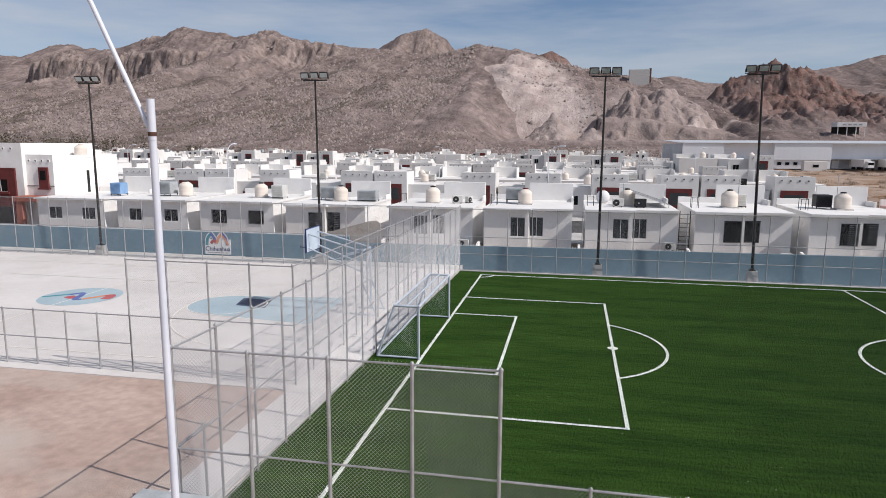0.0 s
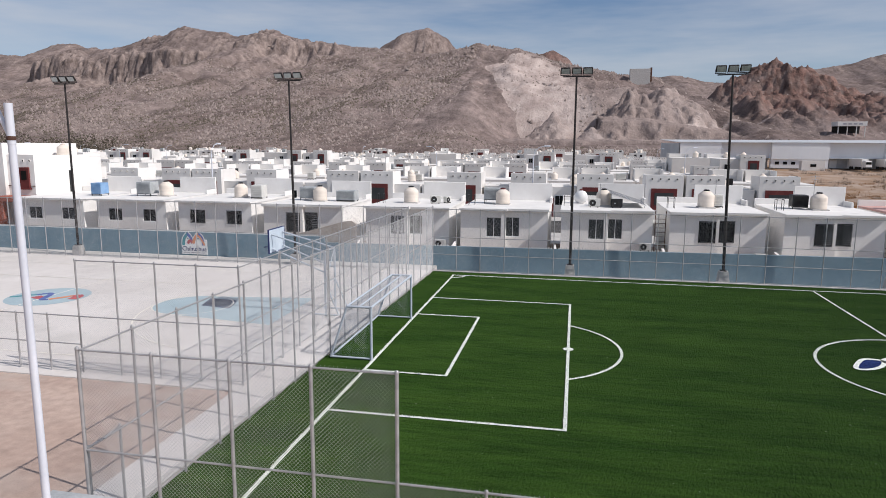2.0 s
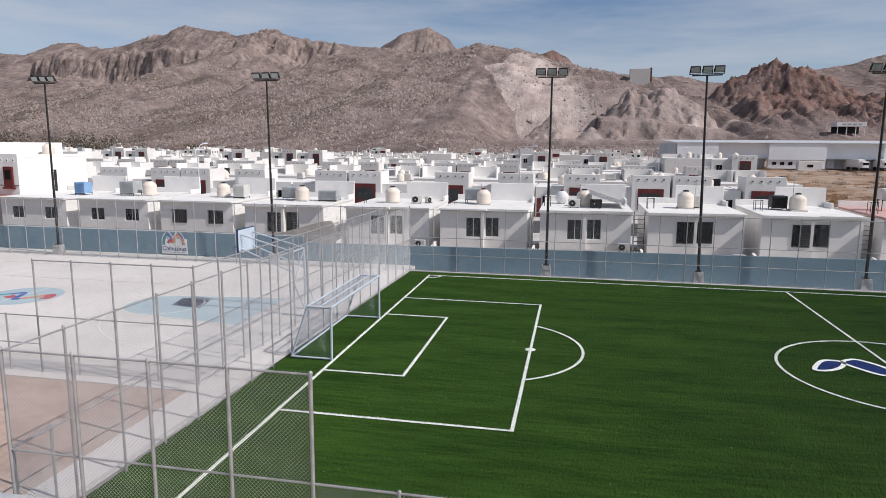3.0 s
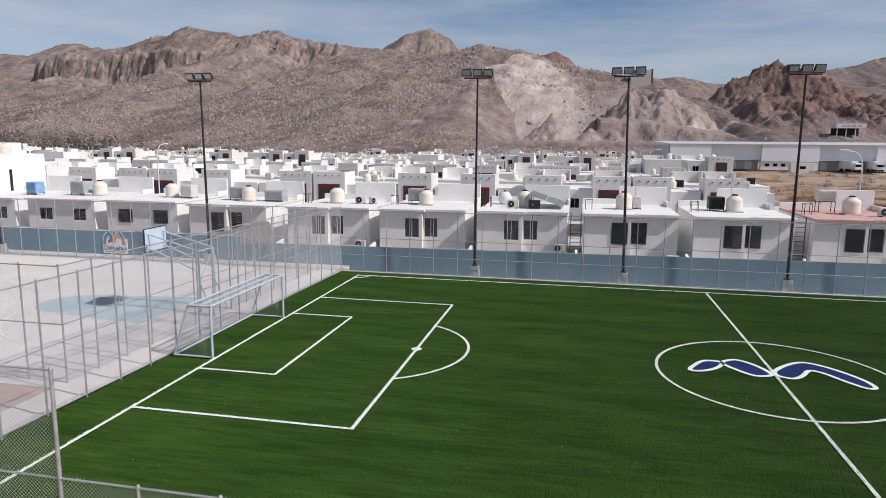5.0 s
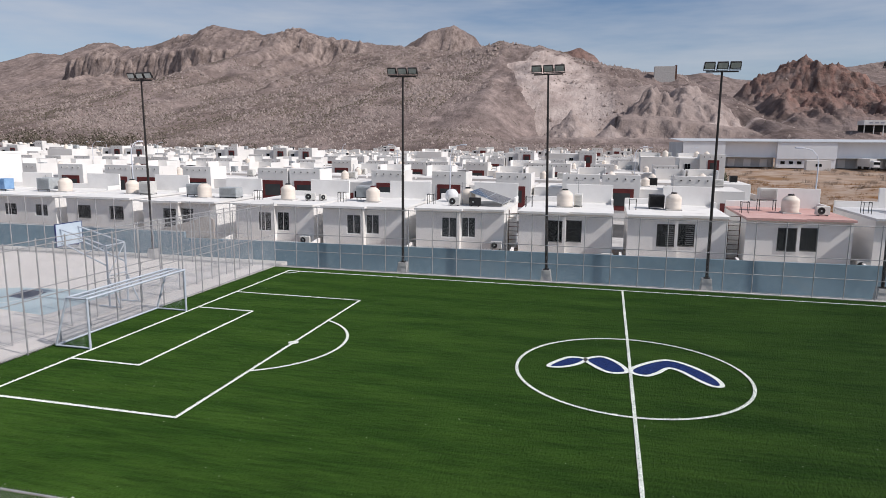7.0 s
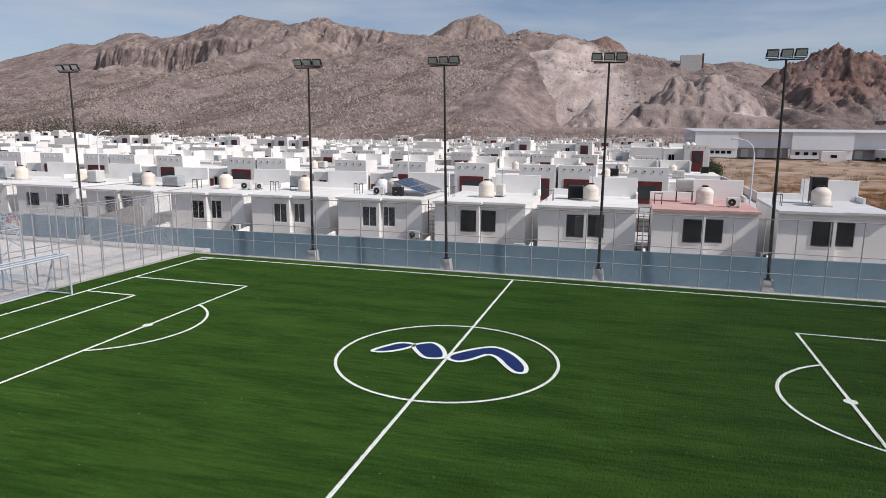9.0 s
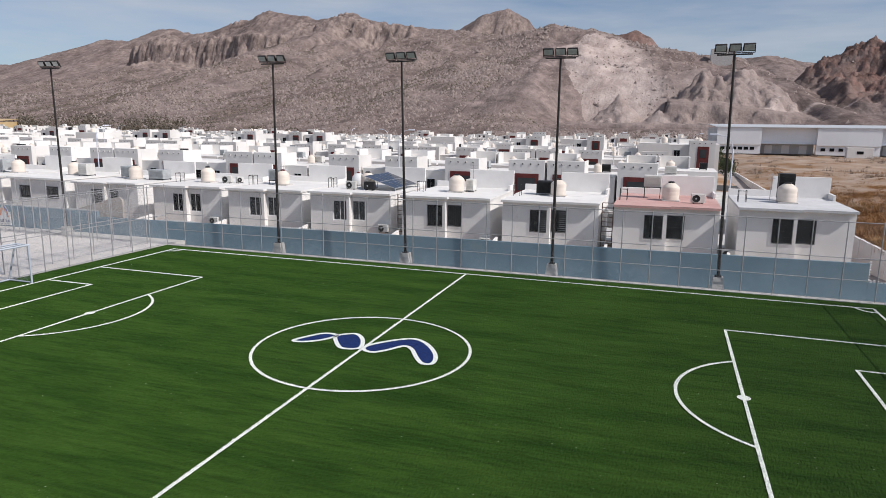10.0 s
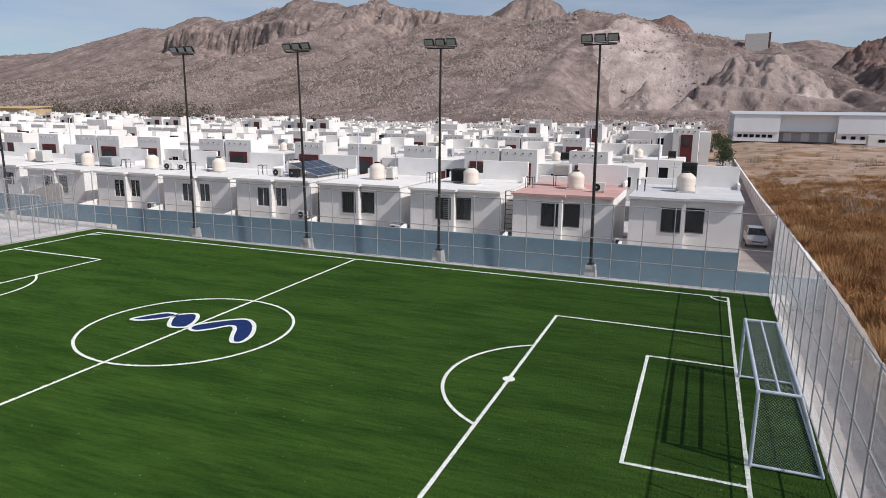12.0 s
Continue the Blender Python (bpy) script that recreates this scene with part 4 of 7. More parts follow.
hills = tagged(sheet("hills", hx, hy, hill_z, hill_rock), "brown rocky desert hills with cliffs and a pale quarry", "hills", kind="structure")
X, Y = keep["x"], keep["y"]
grit = fbm(X / 30, Y / 30, 4, 81)
heap = np.clip(1.3 - np.hypot((X - 100) / 90, (Y - 640) / 130), 0, 1) + np.clip(1.2 - np.hypot((X + 21) / 34, (Y - 600) / 34), 0, 1) * 0.7 + 0.6 * np.clip(1.2 - np.hypot((X - 30) / 150, (Y - 520) / 50), 0, 1)
quarry = np.clip(keep["face"] * (0.95 + 0.5 * grit) + heap * (0.7 + 0.6 * grit), 0, 1)
red = (0.35 + 0.65 * keep["cliff"]) * np.clip(1.25 - np.hypot((X - 270) / 130, (Y - 850) / 200), 0, 1) * (0.75 + 0.4 * fbm(X / 30, Y / 30, 3, 91))
red = np.maximum(red, 0.75 * np.clip(1.2 - np.hypot((X + 50) / 90, (Y - 1490) / 200), 0, 1))
strata = hills.data.color_attributes.new("strata", "FLOAT_COLOR", "POINT")
rgba = np.stack([quarry.ravel(), np.clip(red, 0, 1).ravel(), keep["cliff"].ravel(), np.ones(X.size)], 1).astype(np.float32)
strata.data.foreach_set("color", rgba.ravel())


def hill_at(x, y):
    """Height of the hills by bilinear lookup."""
    i, j = np.clip(np.searchsorted(hx, x) - 1, 0, len(hx) - 2), np.clip(np.searchsorted(hy, y) - 1, 0, len(hy) - 2)
    u, w = (x - hx[i]) / (hx[i + 1] - hx[i]), (y - hy[j]) / (hy[j + 1] - hy[j])
    z = keep["z"]
    return (z[j, i] * (1 - u) + z[j, i + 1] * u) * (1 - w) + (z[j + 1, i] * (1 - u) + z[j + 1, i + 1] * u) * w


def scatter_stones(name, count, seed, lo, hi, power, squash, mat, label, category, near_rock):
    """Loose uneven eight-sided lumps over the hillsides."""
    rs = np.random.RandomState(seed)
    y = 385 + 795 * rs.rand(count * 4) ** 1.2
    x = rs.uniform(-1.75, 0.62, count * 4) * (y + 40)
    i, j = np.clip(np.searchsorted(hx, x) - 1, 0, len(hx) - 1), np.clip(np.searchsorted(hy, y) - 1, 0, len(hy) - 1)
    field = fbm(x / 70, y / 90, 4, seed + 5)
    rock, pale = keep["cliff"][j, i], quarry[j, i]
    pale = np.maximum(pale, 0.9 * ((x > -110) & (x < 400) & (y > 500) & (y < 900)))
    far = 0.6 + 0.4 * smooth_step(390, 640, y)
    sparse = 0.3 + 0.7 * smooth_step(380, 650, y)
    want = (0.2 + 1.1 * np.clip(field, -0.2, 0.6) + 0.6 * rock) * (1 - 0.93 * pale) * (0.4 + 0.6 * smooth_step(-800, -420, x)) * far if near_rock else (0.5 + 1.2 * np.clip(-field, -0.4, 0.4)) * (1 - pale) * (1 - 0.7 * rock) * sparse
    ok_ = rs.rand(len(x)) < want
    x, y = x[ok_][:count], y[ok_][:count]
    n = len(x)
    r = (lo + (hi - lo) * rs.rand(n) ** power) * (0.6 + 0.4 * smooth_step(400, 620, y))
    z = hill_at(x, y) + r * 0.12
    d = np.array([(1, 0, -0.5), (0, 1, -0.5), (-1, 0, -0.5), (0, -1, -0.5), (0, 0, 1)], float)
    turn = rs.uniform(0, 2 * math.pi, n)
    c, s = np.cos(turn), np.sin(turn)
    p = d[None] * rs.uniform(0.65, 1.25, (n, 5, 1)) + rs.normal(0, 0.2, (n, 5, 3))
    p = np.stack([p[..., 0] * c[:, None] - p[..., 1] * s[:, None], p[..., 0] * s[:, None] + p[..., 1] * c[:, None], p[..., 2] * squash], -1) * r[:, None, None]
    p += np.stack([x, y, z], 1)[:, None]
    faces = np.array([(0, 1, 4), (1, 2, 4), (2, 3, 4), (3, 0, 4)])
    me = bpy.data.meshes.new(name)
    me.vertices.add(5 * n), me.loops.add(12 * n), me.polygons.add(4 * n)
    me.vertices.foreach_set("co", p.astype(np.float32).ravel())
    me.loops.foreach_set("vertex_index", (faces[None] + 5 * np.arange(n)[:, None, None]).astype(np.int32).ravel())
    me.polygons.foreach_set("loop_start", np.arange(0, 12 * n, 3, dtype=np.int32))
    me.update(calc_edges=True)
    me.materials.append(mat)
    return tagged(new(name, me), label, category, kind="stuff")


# ---- the quarry: a finer sheet laid over the hillside ----
qx, qy = np.arange(-150, 420, 2.0), np.concatenate([np.arange(470, 720, 1.7), np.arange(720, 950, 2.6)])


def cone(x, y, cx, cy, top, slope, flat=0.0):
    return top - slope * np.clip(np.hypot(x - cx, y - cy) - flat, 0, 400)


def quarry_z(x, y):
    warp = 9 * fbm(x / 28, y / 40, 4, 101)
    fine, rib = fbm(x / 9, y / 9, 4, 103, 0.6), fbm(x / 7, y / 60, 3, 107, 0.6)
    hill = hill_at(x, y)
    left = np.interp(y, [560, 600, 720, 850, 900, 950], [-22, -37, -78, -111, -88, -70])
    right = np.interp(y, [560, 620, 700, 800, 870, 910, 950], [16, 30, 56, 64, 40, -5, -50])
    inside = smooth_step(-4, 5, x + warp - left) * (1 - smooth_step(-8, 10, x + warp - right))
    inside = inside * smooth_step(555, 590, y + warp) * (1 - smooth_step(895, 925, y + 2 * warp))
    ground_ = land(y)
    z = hill - 5 * inside + inside * (2.6 * fine + 3.2 * np.abs(fbm(x / 26, y / 70, 3, 111)))
    pale, rock = inside * (0.85 + 0.35 * fine), 0.25 * np.clip(fine, 0, 1) * (1 - inside)
    crumb = fbm(x / 15, y / 15, 4, 121, 0.6, ridged=True)
    brink = 574 + 11 * fbm(x / 34, y / 34, 3, 119) + 1.5 * rib
    # a rough outcrop below the face, a gravel pile and the spoil heaps on their terrace
    lumps = ((rise(602) + cone(x, y, -14, 602, 29, 0.95) + 5.0 * fine + 2.5 * rib, 0.72, 0.45),
             (rise(585) + cone(x, y, 22, 585, 17, 0.8) + 0.3 * fine, 0.75, 0.0),
             (rise(640) + cone(x + 0.7 * warp, y + warp, 64, 655, 52, 0.95) + 3.0 * fine + 7 * (crumb - 0.9), 0.4, 0.1),
             (rise(658) + cone(x - 0.8 * warp, y + 1.2 * warp, 94, 672, 51, 0.8, 10) + 2.5 * fine + 5 * (crumb - 0.9), 0.6, 0.05),
             (np.where((x > 28 + 6 * fine) & (x < 150 + 8 * fine), np.minimum(28.5 + 0.11 * (y - 590) - 0.16 * np.clip(x - 70, 0, 200) + 1.5 * fine, ground_ + 3 + 1.25 * (y - brink) + 4 * (crumb - 0.9)), -50), 0.3, 0.4),
             (np.where((y > 540) & (y < 600) & (x > -60), ground_ + 4 + 1.5 * fine, -50), 0.35, 0.0))
    for lump, p, k in lumps:
        over = smooth_step(-0.5, 1.5, lump - z)
        z = np.maximum(z, lump)
        pale, rock = pale * (1 - over) + over * p * (0.85 + 0.4 * fine), rock * (1 - over) + over * k
    # the winding haul road below the heaps
    way = np.interp(x, [100, 112, 130, 155, 185, 400], [612, 617, 627, 645, 648, 660])
    track = np.exp(-((y - way) / 5.0) ** 2) * smooth_step(104, 114, x) + np.exp(-((x - 113 - 0.6 * (y - 619)) / 4.0) ** 2) * smooth_step(612, 620, y) * (1 - smooth_step(640, 652, y))
    pale = np.maximum(pale, 0.9 * np.clip(track, 0, 1))
    crag = smooth_step(165, 200, x) * (1 - smooth_step(370, 410, x)) * smooth_step(590, 640, y)
    steep = fbm(x / 64, y / 90, 5, 117, 0.62, ridged=True)
    z = z + crag * (10 * (np.floor(steep * 4) / 4 + 0.35 * steep - 1.1) + 2.0 * fine)
    slope = np.hypot(*np.gradient(z))
    bare = np.clip((slope - 1.6) / 2.0, 0, 1)
    rock = np.clip(rock + 0.5 * bare * (pale < 0.5), 0, 1)
    rim = np.minimum(smooth_step(-150, -128, x) * (1 - smooth_step(385, 415, x)), smooth_step(472, 500, y) * (1 - smooth_step(915, 945, y)))
    keep["quarry"] = np.stack([np.clip(pale, 0, 1).ravel(), np.clip(crag * (0.35 + 0.9 * fine + 0.5 * np.clip((z - hill) / 8, -1, 1)) * np.clip(1.4 - np.hypot((x - 270) / 150, (y - 860) / 260), 0, 1), 0, 1).ravel(), rock.ravel(), np.ones(x.size)], 1).astype(np.float32)
    return z * rim + hill * (1 - rim) + 0.7 * rim - 2.5 * (1 - rim)


pit = tagged(sheet("quarry_ground", qx, qy, quarry_z, hill_rock), "pale dug quarry face with grey spoil heaps", "quarry", kind="structure")
strata = pit.data.color_attributes.new("strata", "FLOAT_COLOR", "POINT")
strata.data.foreach_set("color", keep["quarry"].ravel())


# the mesa's broken cliffs, on a finer sheet
def mesa_z(x, y):
    z, cliff, face, rocks = hill_height(x, y)
    broken = fbm(x / 17, y / 17, 5, 131, 0.66, ridged=True)
    rim = np.minimum(smooth_step(-1110, -1085, x) * (1 - smooth_step(-420, -400, x)), smooth_step(952, 975, y))
    keep["mesa"] = np.stack([0 * x.ravel(), 0 * x.ravel(), np.clip(cliff * (0.55 + 0.5 * broken), 0, 1).ravel(), np.ones(x.size)], 1).astype(np.float32)
    return z + rim * (0.9 + 4.2 * np.clip(cliff, 0, 1) * (broken - 0.9)) - 4 * (1 - rim)


mesa = tagged(sheet("mesa_cliffs", np.arange(-1115, -395, 2.5), np.arange(946, 1186, 2.4), mesa_z, hill_rock), "broken brown cliffs along the top of the mesa", "cliffs", kind="structure")
strata = mesa.data.color_attributes.new("strata", "FLOAT_COLOR", "POINT")
strata.data.foreach_set("color", keep["mesa"].ravel())

boulder = surface("hill_boulder", (0.17, 0.135, 0.123), (0.34, 0.277, 0.253), 5, 0.95, fine=0.3)
scrub_green = surface("hill_scrub", (0.07, 0.058, 0.042), (0.15, 0.122, 0.09), 9, 0.95, fine=0.3)
scatter_stones("hillside_boulders", 60000, 61, 0.5, 3.2, 3.0, 0.85, boulder, "grey-brown boulders strewn over the hillsides", "boulders", True)
scatter_stones("hillside_scrub", 60000, 71, 0.5, 1.6, 1.6, 0.8, scrub_green, "small dark shrubs dotted over the hillsides", "shrubs", False)

# ---- row of houses behind the wall ----
HX = {1: -35.4, 2: -28.2, 3: -21.13, 4: -14.15, 5: -6.25, 6: 0.64, 7: 7.53, 8: 14.57, 9: 21.5, 10: 28.45, 11: 35.42}
STEP = {1: -0.06, 2: -0.02, 3: 0, 4: -0.14, 5: -0.1, 6: -0.06, 7: 0, 8: 0.02, 9: 0.04, 10: 0.08, 11: 0.26}
BASE, ROOF, WIDE = -0.12, 3.44, 6.0


def window(parent, x0, z0, x1, z1, y, pane, bars, n=2):
    """A window in a wall whose face is at y: frame, panes and a grille."""
    edge = dark_metal if bars in ("grille", "slats") else white_frame
    w = part("window", Geo().box(x0, y + 0.03, z0, x1, y + 0.08, z0 + 0.04).box(x0, y + 0.03, z1 - 0.04, x1, y + 0.08, z1).box(x0, y + 0.03, z0 + 0.04, x0 + 0.04, y + 0.08, z1 - 0.04)
             .box(x1 - 0.04, y + 0.03, z0 + 0.04, x1, y + 0.08, z1 - 0.04), edge, parent, "metal window frame")
    step = (x1 - x0 - 0.08) / n
    for i in range(n):
        a = x0 + 0.04 + i * step
        part("pane", Geo().box(a, y + 0.05, z0 + 0.04, a + step, y + 0.06, z1 - 0.04), pane, w)
        if i:
            part("mullion", Geo().box(a - 0.02, y + 0.035, z0 + 0.04, a + 0.02, y + 0.075, z1 - 0.04), edge, w)
    if bars == "slats":
        k = z0 + 0.1
        while k < z1 - 0.05:
            part("slat", Geo().box(x0 + (x1 - x0) * 0.5, y + 0.005, k, x1 - 0.04, y + 0.03, k + 0.025), aluminium, w)
            k += 0.13
    if bars in ("grille", "slats"):
        g = Geo().box(x0 - 0.03, y - 0.05, z0 - 0.03, x1 + 0.03, y - 0.035, z0).box(x0 - 0.03, y - 0.05, z1, x1 + 0.03, y - 0.035, z1 + 0.03)
        k = x0
        while k <= x1 + 0.001:
            g.box(k - 0.011, y - 0.05, z0 - 0.03, k + 0.011, y - 0.035, z1 + 0.03)
            k += (x1 - x0) / 7
        for k in range(1, 4):
            z = z0 + (z1 - z0) * k / 4
            g.box(x0 - 0.03, y - 0.052, z - 0.008, x1 + 0.03, y - 0.034, z + 0.008)
        part("grille", g, dark_metal, w, "dark iron window grille")
    return w


def row_house(i, label, roof=roof_white, pane=dark_glass, bars="grille", far_windows=False, jog=0.4, tall=4.8, low=3.86, split=2.6):
    """A small flat-roofed house seen from behind: stepped back wall, two windows, roof slab and street parapet."""
    h = thing("row_house", HX[i], 0, BASE + STEP[i], label, "house", "row of white houses")
    z1, yl, yr, yb, t = ROOF - 0.14 - BASE, 6.05, 6.05 + jog, 13.3, 0.15
    wz0, wz1 = 1.47 - BASE, 2.84 - BASE
    wl_ = (1.0, 1.76 - BASE, 2.2, 2.72 - BASE) if far_windows else (1.8, wz0, 2.84, wz1)
    wr_ = (4.0, 1.76 - BASE, 5.2, 2.72 - BASE) if far_windows else (3.1, wz0, 4.06, wz1)
    g = Geo().wall(0, 3.05, 0, z1, yl, yl + t, [wl_]).wall(3.05, WIDE, 0, z1, yr, yr + t, [wr_])
    g.box(0, yl + t, 0, t, yb, z1).box(WIDE - t, yr + t, 0, WIDE, yb, z1).box(t, yb - t, 0, WIDE - t, yb, z1)
    if jog > 0:
        g.box(3.05 - t, yl + t, 0, 3.05, yr, z1)
    part("wall", g, white_wall, h)
    part("back_room_partition", Geo().box(t, yr + 0.9, 0.0, WIDE - t, yr + 0.95, z1), white_wall, h)
    o = 0.3
    r = Geo().prism([(-0.06, yl - o), (3.05 + 0.2, yl - o), (3.05 + 0.2, yr - o), (WIDE + 0.06, yr - o), (WIDE + 0.06, yb), (-0.06, yb)], z1, z1 + 0.14) if jog > 0 else \
        Geo().box(-0.06, yl - o, z1, WIDE + 0.06, yb, z1 + 0.14)
    part("roof", r, roof, h, "flat roof slab with a thin overhang")
    part("parapet", Geo().box(split, yb, z1 - 0.5, WIDE, yb + 0.16, tall - BASE, 0.015).box(-0.06, yb, z1 - 0.5, split, yb + 0.16, low - BASE, 0.015), white_wall, h)
    part("side_upstand", Geo().box(WIDE - 0.1, yb - 1.5, z1 + 0.14, WIDE + 0.05, yb, z1 + 0.5, 0.01), white_wall, h)
    window(h, *wl_, yl, pane, bars)
    window(h, *wr_, yr, pane, bars)
    return h


def water_tank(x, y, z, label="cream plastic rooftop water tank", s=1.0, mat=None, lid=None):
    s = s * 0.93
    k = thing("water_tank", x, y, z, label, "water tank", "rooftop water tanks")
    prof = [(0.54, 0.0), (0.565, 0.03)]
    for i in range(3):
        b = 0.06 + i * 0.26
        prof += [(0.56, b), (0.567, b + 0.04), (0.567, b + 0.18), (0.56, b + 0.22)]
    prof += [(0.555, 0.84), (0.50, 0.92), (0.30, 1.08), (0.21, 1.13)]
    part("body", Geo().lathe([(r * s, a * s) for r, a in prof], n=24), mat or tank_cream, k, smooth=True)
    part("lid", Geo().lathe([(0.2 * s, 1.12 * s), (0.215 * s, 1.14 * s), (0.215 * s, 1.2 * s), (0.15 * s, 1.23 * s), (0.04 * s, 1.24 * s)], n=16), lid or mat or tank_cream, k, smooth=True)
    part("plinth", Geo().box(-0.55 * s, -0.55 * s, -0.08, 0.6 * s, 0.55 * s, 0.0, 0.01), concrete, k)
    return k


def ac_unit(x, y, z, turn=0.0, w=0.8, h=0.6, d=0.32, mat=None, label="white wall-type condenser unit on the roof"):
    a = thing("condenser_unit", x, y, z, label, "air conditioner", "rooftop condensers", turn=turn)
    part("casing", Geo().box(-w / 2, -d / 2, 0.06, w / 2, d / 2, h, 0.02), mat or ac_white, a)
    fan = part("fan_grille", Geo().lathe([(h * 0.36, 0.0), (h * 0.38, 0.012), (h * 0.36, 0.025), (h * 0.33, 0.012)], n=22), dark_metal, a, smooth=True)
    fan.matrix_basis = pose(-w * 0.14, -d / 2, h * 0.52, 90, 0, 0)
    hub = part("fan_hub", Geo().lathe([(h * 0.3, -0.004), (h * 0.3, 0.006), (h * 0.09, 0.01), (h * 0.08, 0.03)], n=18), ac_grey, a)
    hub.matrix_basis = pose(-w * 0.14, -d / 2, h * 0.52, 90, 0, 0)
    for s in (-1, 1):
        part("foot", Geo().box(s * w * 0.32 - 0.03, -d / 2 - 0.03, 0, s * w * 0.32 + 0.03, d / 2 + 0.03, 0.06), dark_metal, a)
    return a


def cooler(x, y, z, w=0.95, d=0.9, h=0.85, legs=0.3, mat=None, label="boxy evaporative cooler on a steel stand"):
    c = thing("evaporative_cooler", x, y, z, label, "cooler", "rooftop coolers")
    part("casing", Geo().box(-w / 2, -d / 2, legs, w / 2, d / 2, legs + h, 0.025), mat or ac_white, c)
    n = 9
    for k in range(n):
        zz = legs + 0.1 + (h - 0.2) * k / n
        part("louvre", Geo().slab([(-w * 0.42, -d / 2 - 0.002, zz), (w * 0.42, -d / 2 - 0.002, zz), (w * 0.42, -d / 2 - 0.03, zz + 0.045), (-w * 0.42, -d / 2 - 0.03, zz + 0.045)], 0.006), mat or ac_white, c)
    for sx in (-1, 1):
        for sy in (-1, 1):
            part("leg", Geo().box(sx * w * 0.45 - 0.02, sy * d * 0.45 - 0.02, 0, sx * w * 0.45 + 0.02, sy * d * 0.45 + 0.02, legs), dark_metal, c)
    for y_ in (-d / 2, d / 2 - 0.04):
        part("stand_rail", Geo().box(-w / 2, y_, legs - 0.04, w / 2, y_ + 0.04, legs), dark_metal, c)
    return c


def hoop_frame(x, y, z, label="dark steel roof access handrail"):
    f = thing("access_handrail", x, y, z, label, "handrail", "roof handrails")
    for s in (-1, 1):
        part("hoop", Geo().path([(s * 0.22, -0.2, 0), (s * 0.22, -0.2, 0.72), (s * 0.22, 0.3, 0.72), (s * 0.22, 0.3, 0)], 0.02, 6), dark_metal, f)
    part("cross_bar", Geo().tube((-0.22, -0.2, 0.7), (0.22, -0.2, 0.7), 0.018, 6), dark_metal, f)
    return f


def wall_ladder(x, y, z0, z1):
    """A ladder standing in the gap between two houses, rungs across the gap."""
    ld = thing("wall_ladder", x, y, z0, "rusty steel ladder between two house walls", "ladder", "wall ladders")
    for e in (-1, 1):
        part("stile", Geo().box(e * 0.34 - 0.03, -0.02, 0, e * 0.34 + 0.03, 0.02, z1 - z0), rust_metal, ld)
    k = 0.25
    while k < z1 - z0:
        part("rung", Geo().tube((-0.32, 0, k), (0.32, 0, k), 0.022, 6), rust_metal, ld)
        k += 0.3
    return ld


row_house(1, "white flat-roofed house with curtained windows", pane=curtain_glass, bars="none", far_windows=True, jog=0)
row_house(2, "white flat-roofed house with plain windows", bars="none", far_windows=True, jog=0)
row_house(3, "white flat-roofed house with barred windows", bars="grille", far_windows=True, jog=0)
row_house(4, "white flat-roofed house with barred window pair", bars="slats")
row_house(5, "white flat-roofed house with two sliding windows", bars="none")
row_house(6, "white flat-roofed house with curtained window pair", pane=curtain_glass, bars="none")
row_house(7, "white flat-roofed house with a solar array", pane=curtain_glass, bars="none")
row_house(8, "white flat-roofed house with dark barred windows", bars="grille")
row_house(9, "white flat-roofed house with dark louvred windows", bars="slats")
row_house(10, "white house with a faded red flat roof", roof=roof_red, bars="grille")
row_house(11, "white corner house with a grey flat roof", roof=roof_grey, bars="grille")

T = ROOF
for i in (2, 3, 4, 5, 6, 7, 8, 9, 10, 11):
    water_tank(HX[i] + {2: 3.85, 3: 3.4, 4: 3.1, 5: 2.5, 6: 2.55, 8: 2.75, 9: 3.0, 10: 3.2}.get(i, 2.9 if i > 3 else 4.2), 9.45, T + STEP[i] + 0.08, "cream plastic rooftop water tank with a dark lid", 0.98 + 0.03 * (i % 3), None, maroon if i == 6 else tank_black)
cooler(HX[1] + 5.1, 9.15, T + STEP[1], 0.95, 0.95, 0.9, 0.15, tank_blue, "blue plastic-covered cooler on the roof")
cooler(HX[2] + 2.2, 9.35, T + STEP[2], 1.3, 1.1, 0.95, 0.2, ac_grey, "large grey evaporative cooler on the roof")
cooler(HX[3] + 5.1, 9.15, T + STEP[3], 0.95, 0.95, 0.95, 0.1, None, "ivory louvred evaporative cooler on the roof")
cooler(HX[4] + 1.9, 10.15, T + STEP[4], 1.2, 1.0, 0.85, 0.2, ac_grey, "grey evaporative cooler on the roof")
cooler(HX[4] + 5.15, 9.95, T + STEP[4], 1.5, 1.0, 0.75, 0.1, ac_grey, "long grey cooler casing on the roof")
ac_unit(HX[5] + 4.4, 9.35, T + STEP[5], 10)
ac_unit(HX[5] + 5.2, 9.85, T + STEP[5], 60, 0.55, 0.5)
cooler(HX[6] + 1.7, 10.15, T + STEP[6], 1.2, 0.9, 0.85, 0.3, ac_grey, "grey rooftop cooler on thin legs")
ac_unit(HX[7] + 2.2, 8.15, T + STEP[7], 0)
ac_unit(HX[7] + 3.7, 8.05, T + STEP[7], 0, 0.8, 0.62, mat=tank_black, label="black condenser unit on the roof")
cooler(HX[8] + 3.65, 10.05, T + STEP[8], 0.55, 0.8, 0.8, 0.1)
cooler(HX[9] + 1.95, 10.15, T + STEP[9], 1.0, 0.9, 0.8, 0.15, tank_black, "black wrapped cooler on the roof")
cooler(HX[10] + 2.05, 10.75, T + STEP[10], 1.1, 0.8, 0.75, 0.75, None, "ivory cooler on tall thin legs")
ac_unit(HX[10] + 4.8, 8.45, T + STEP[10], 5)
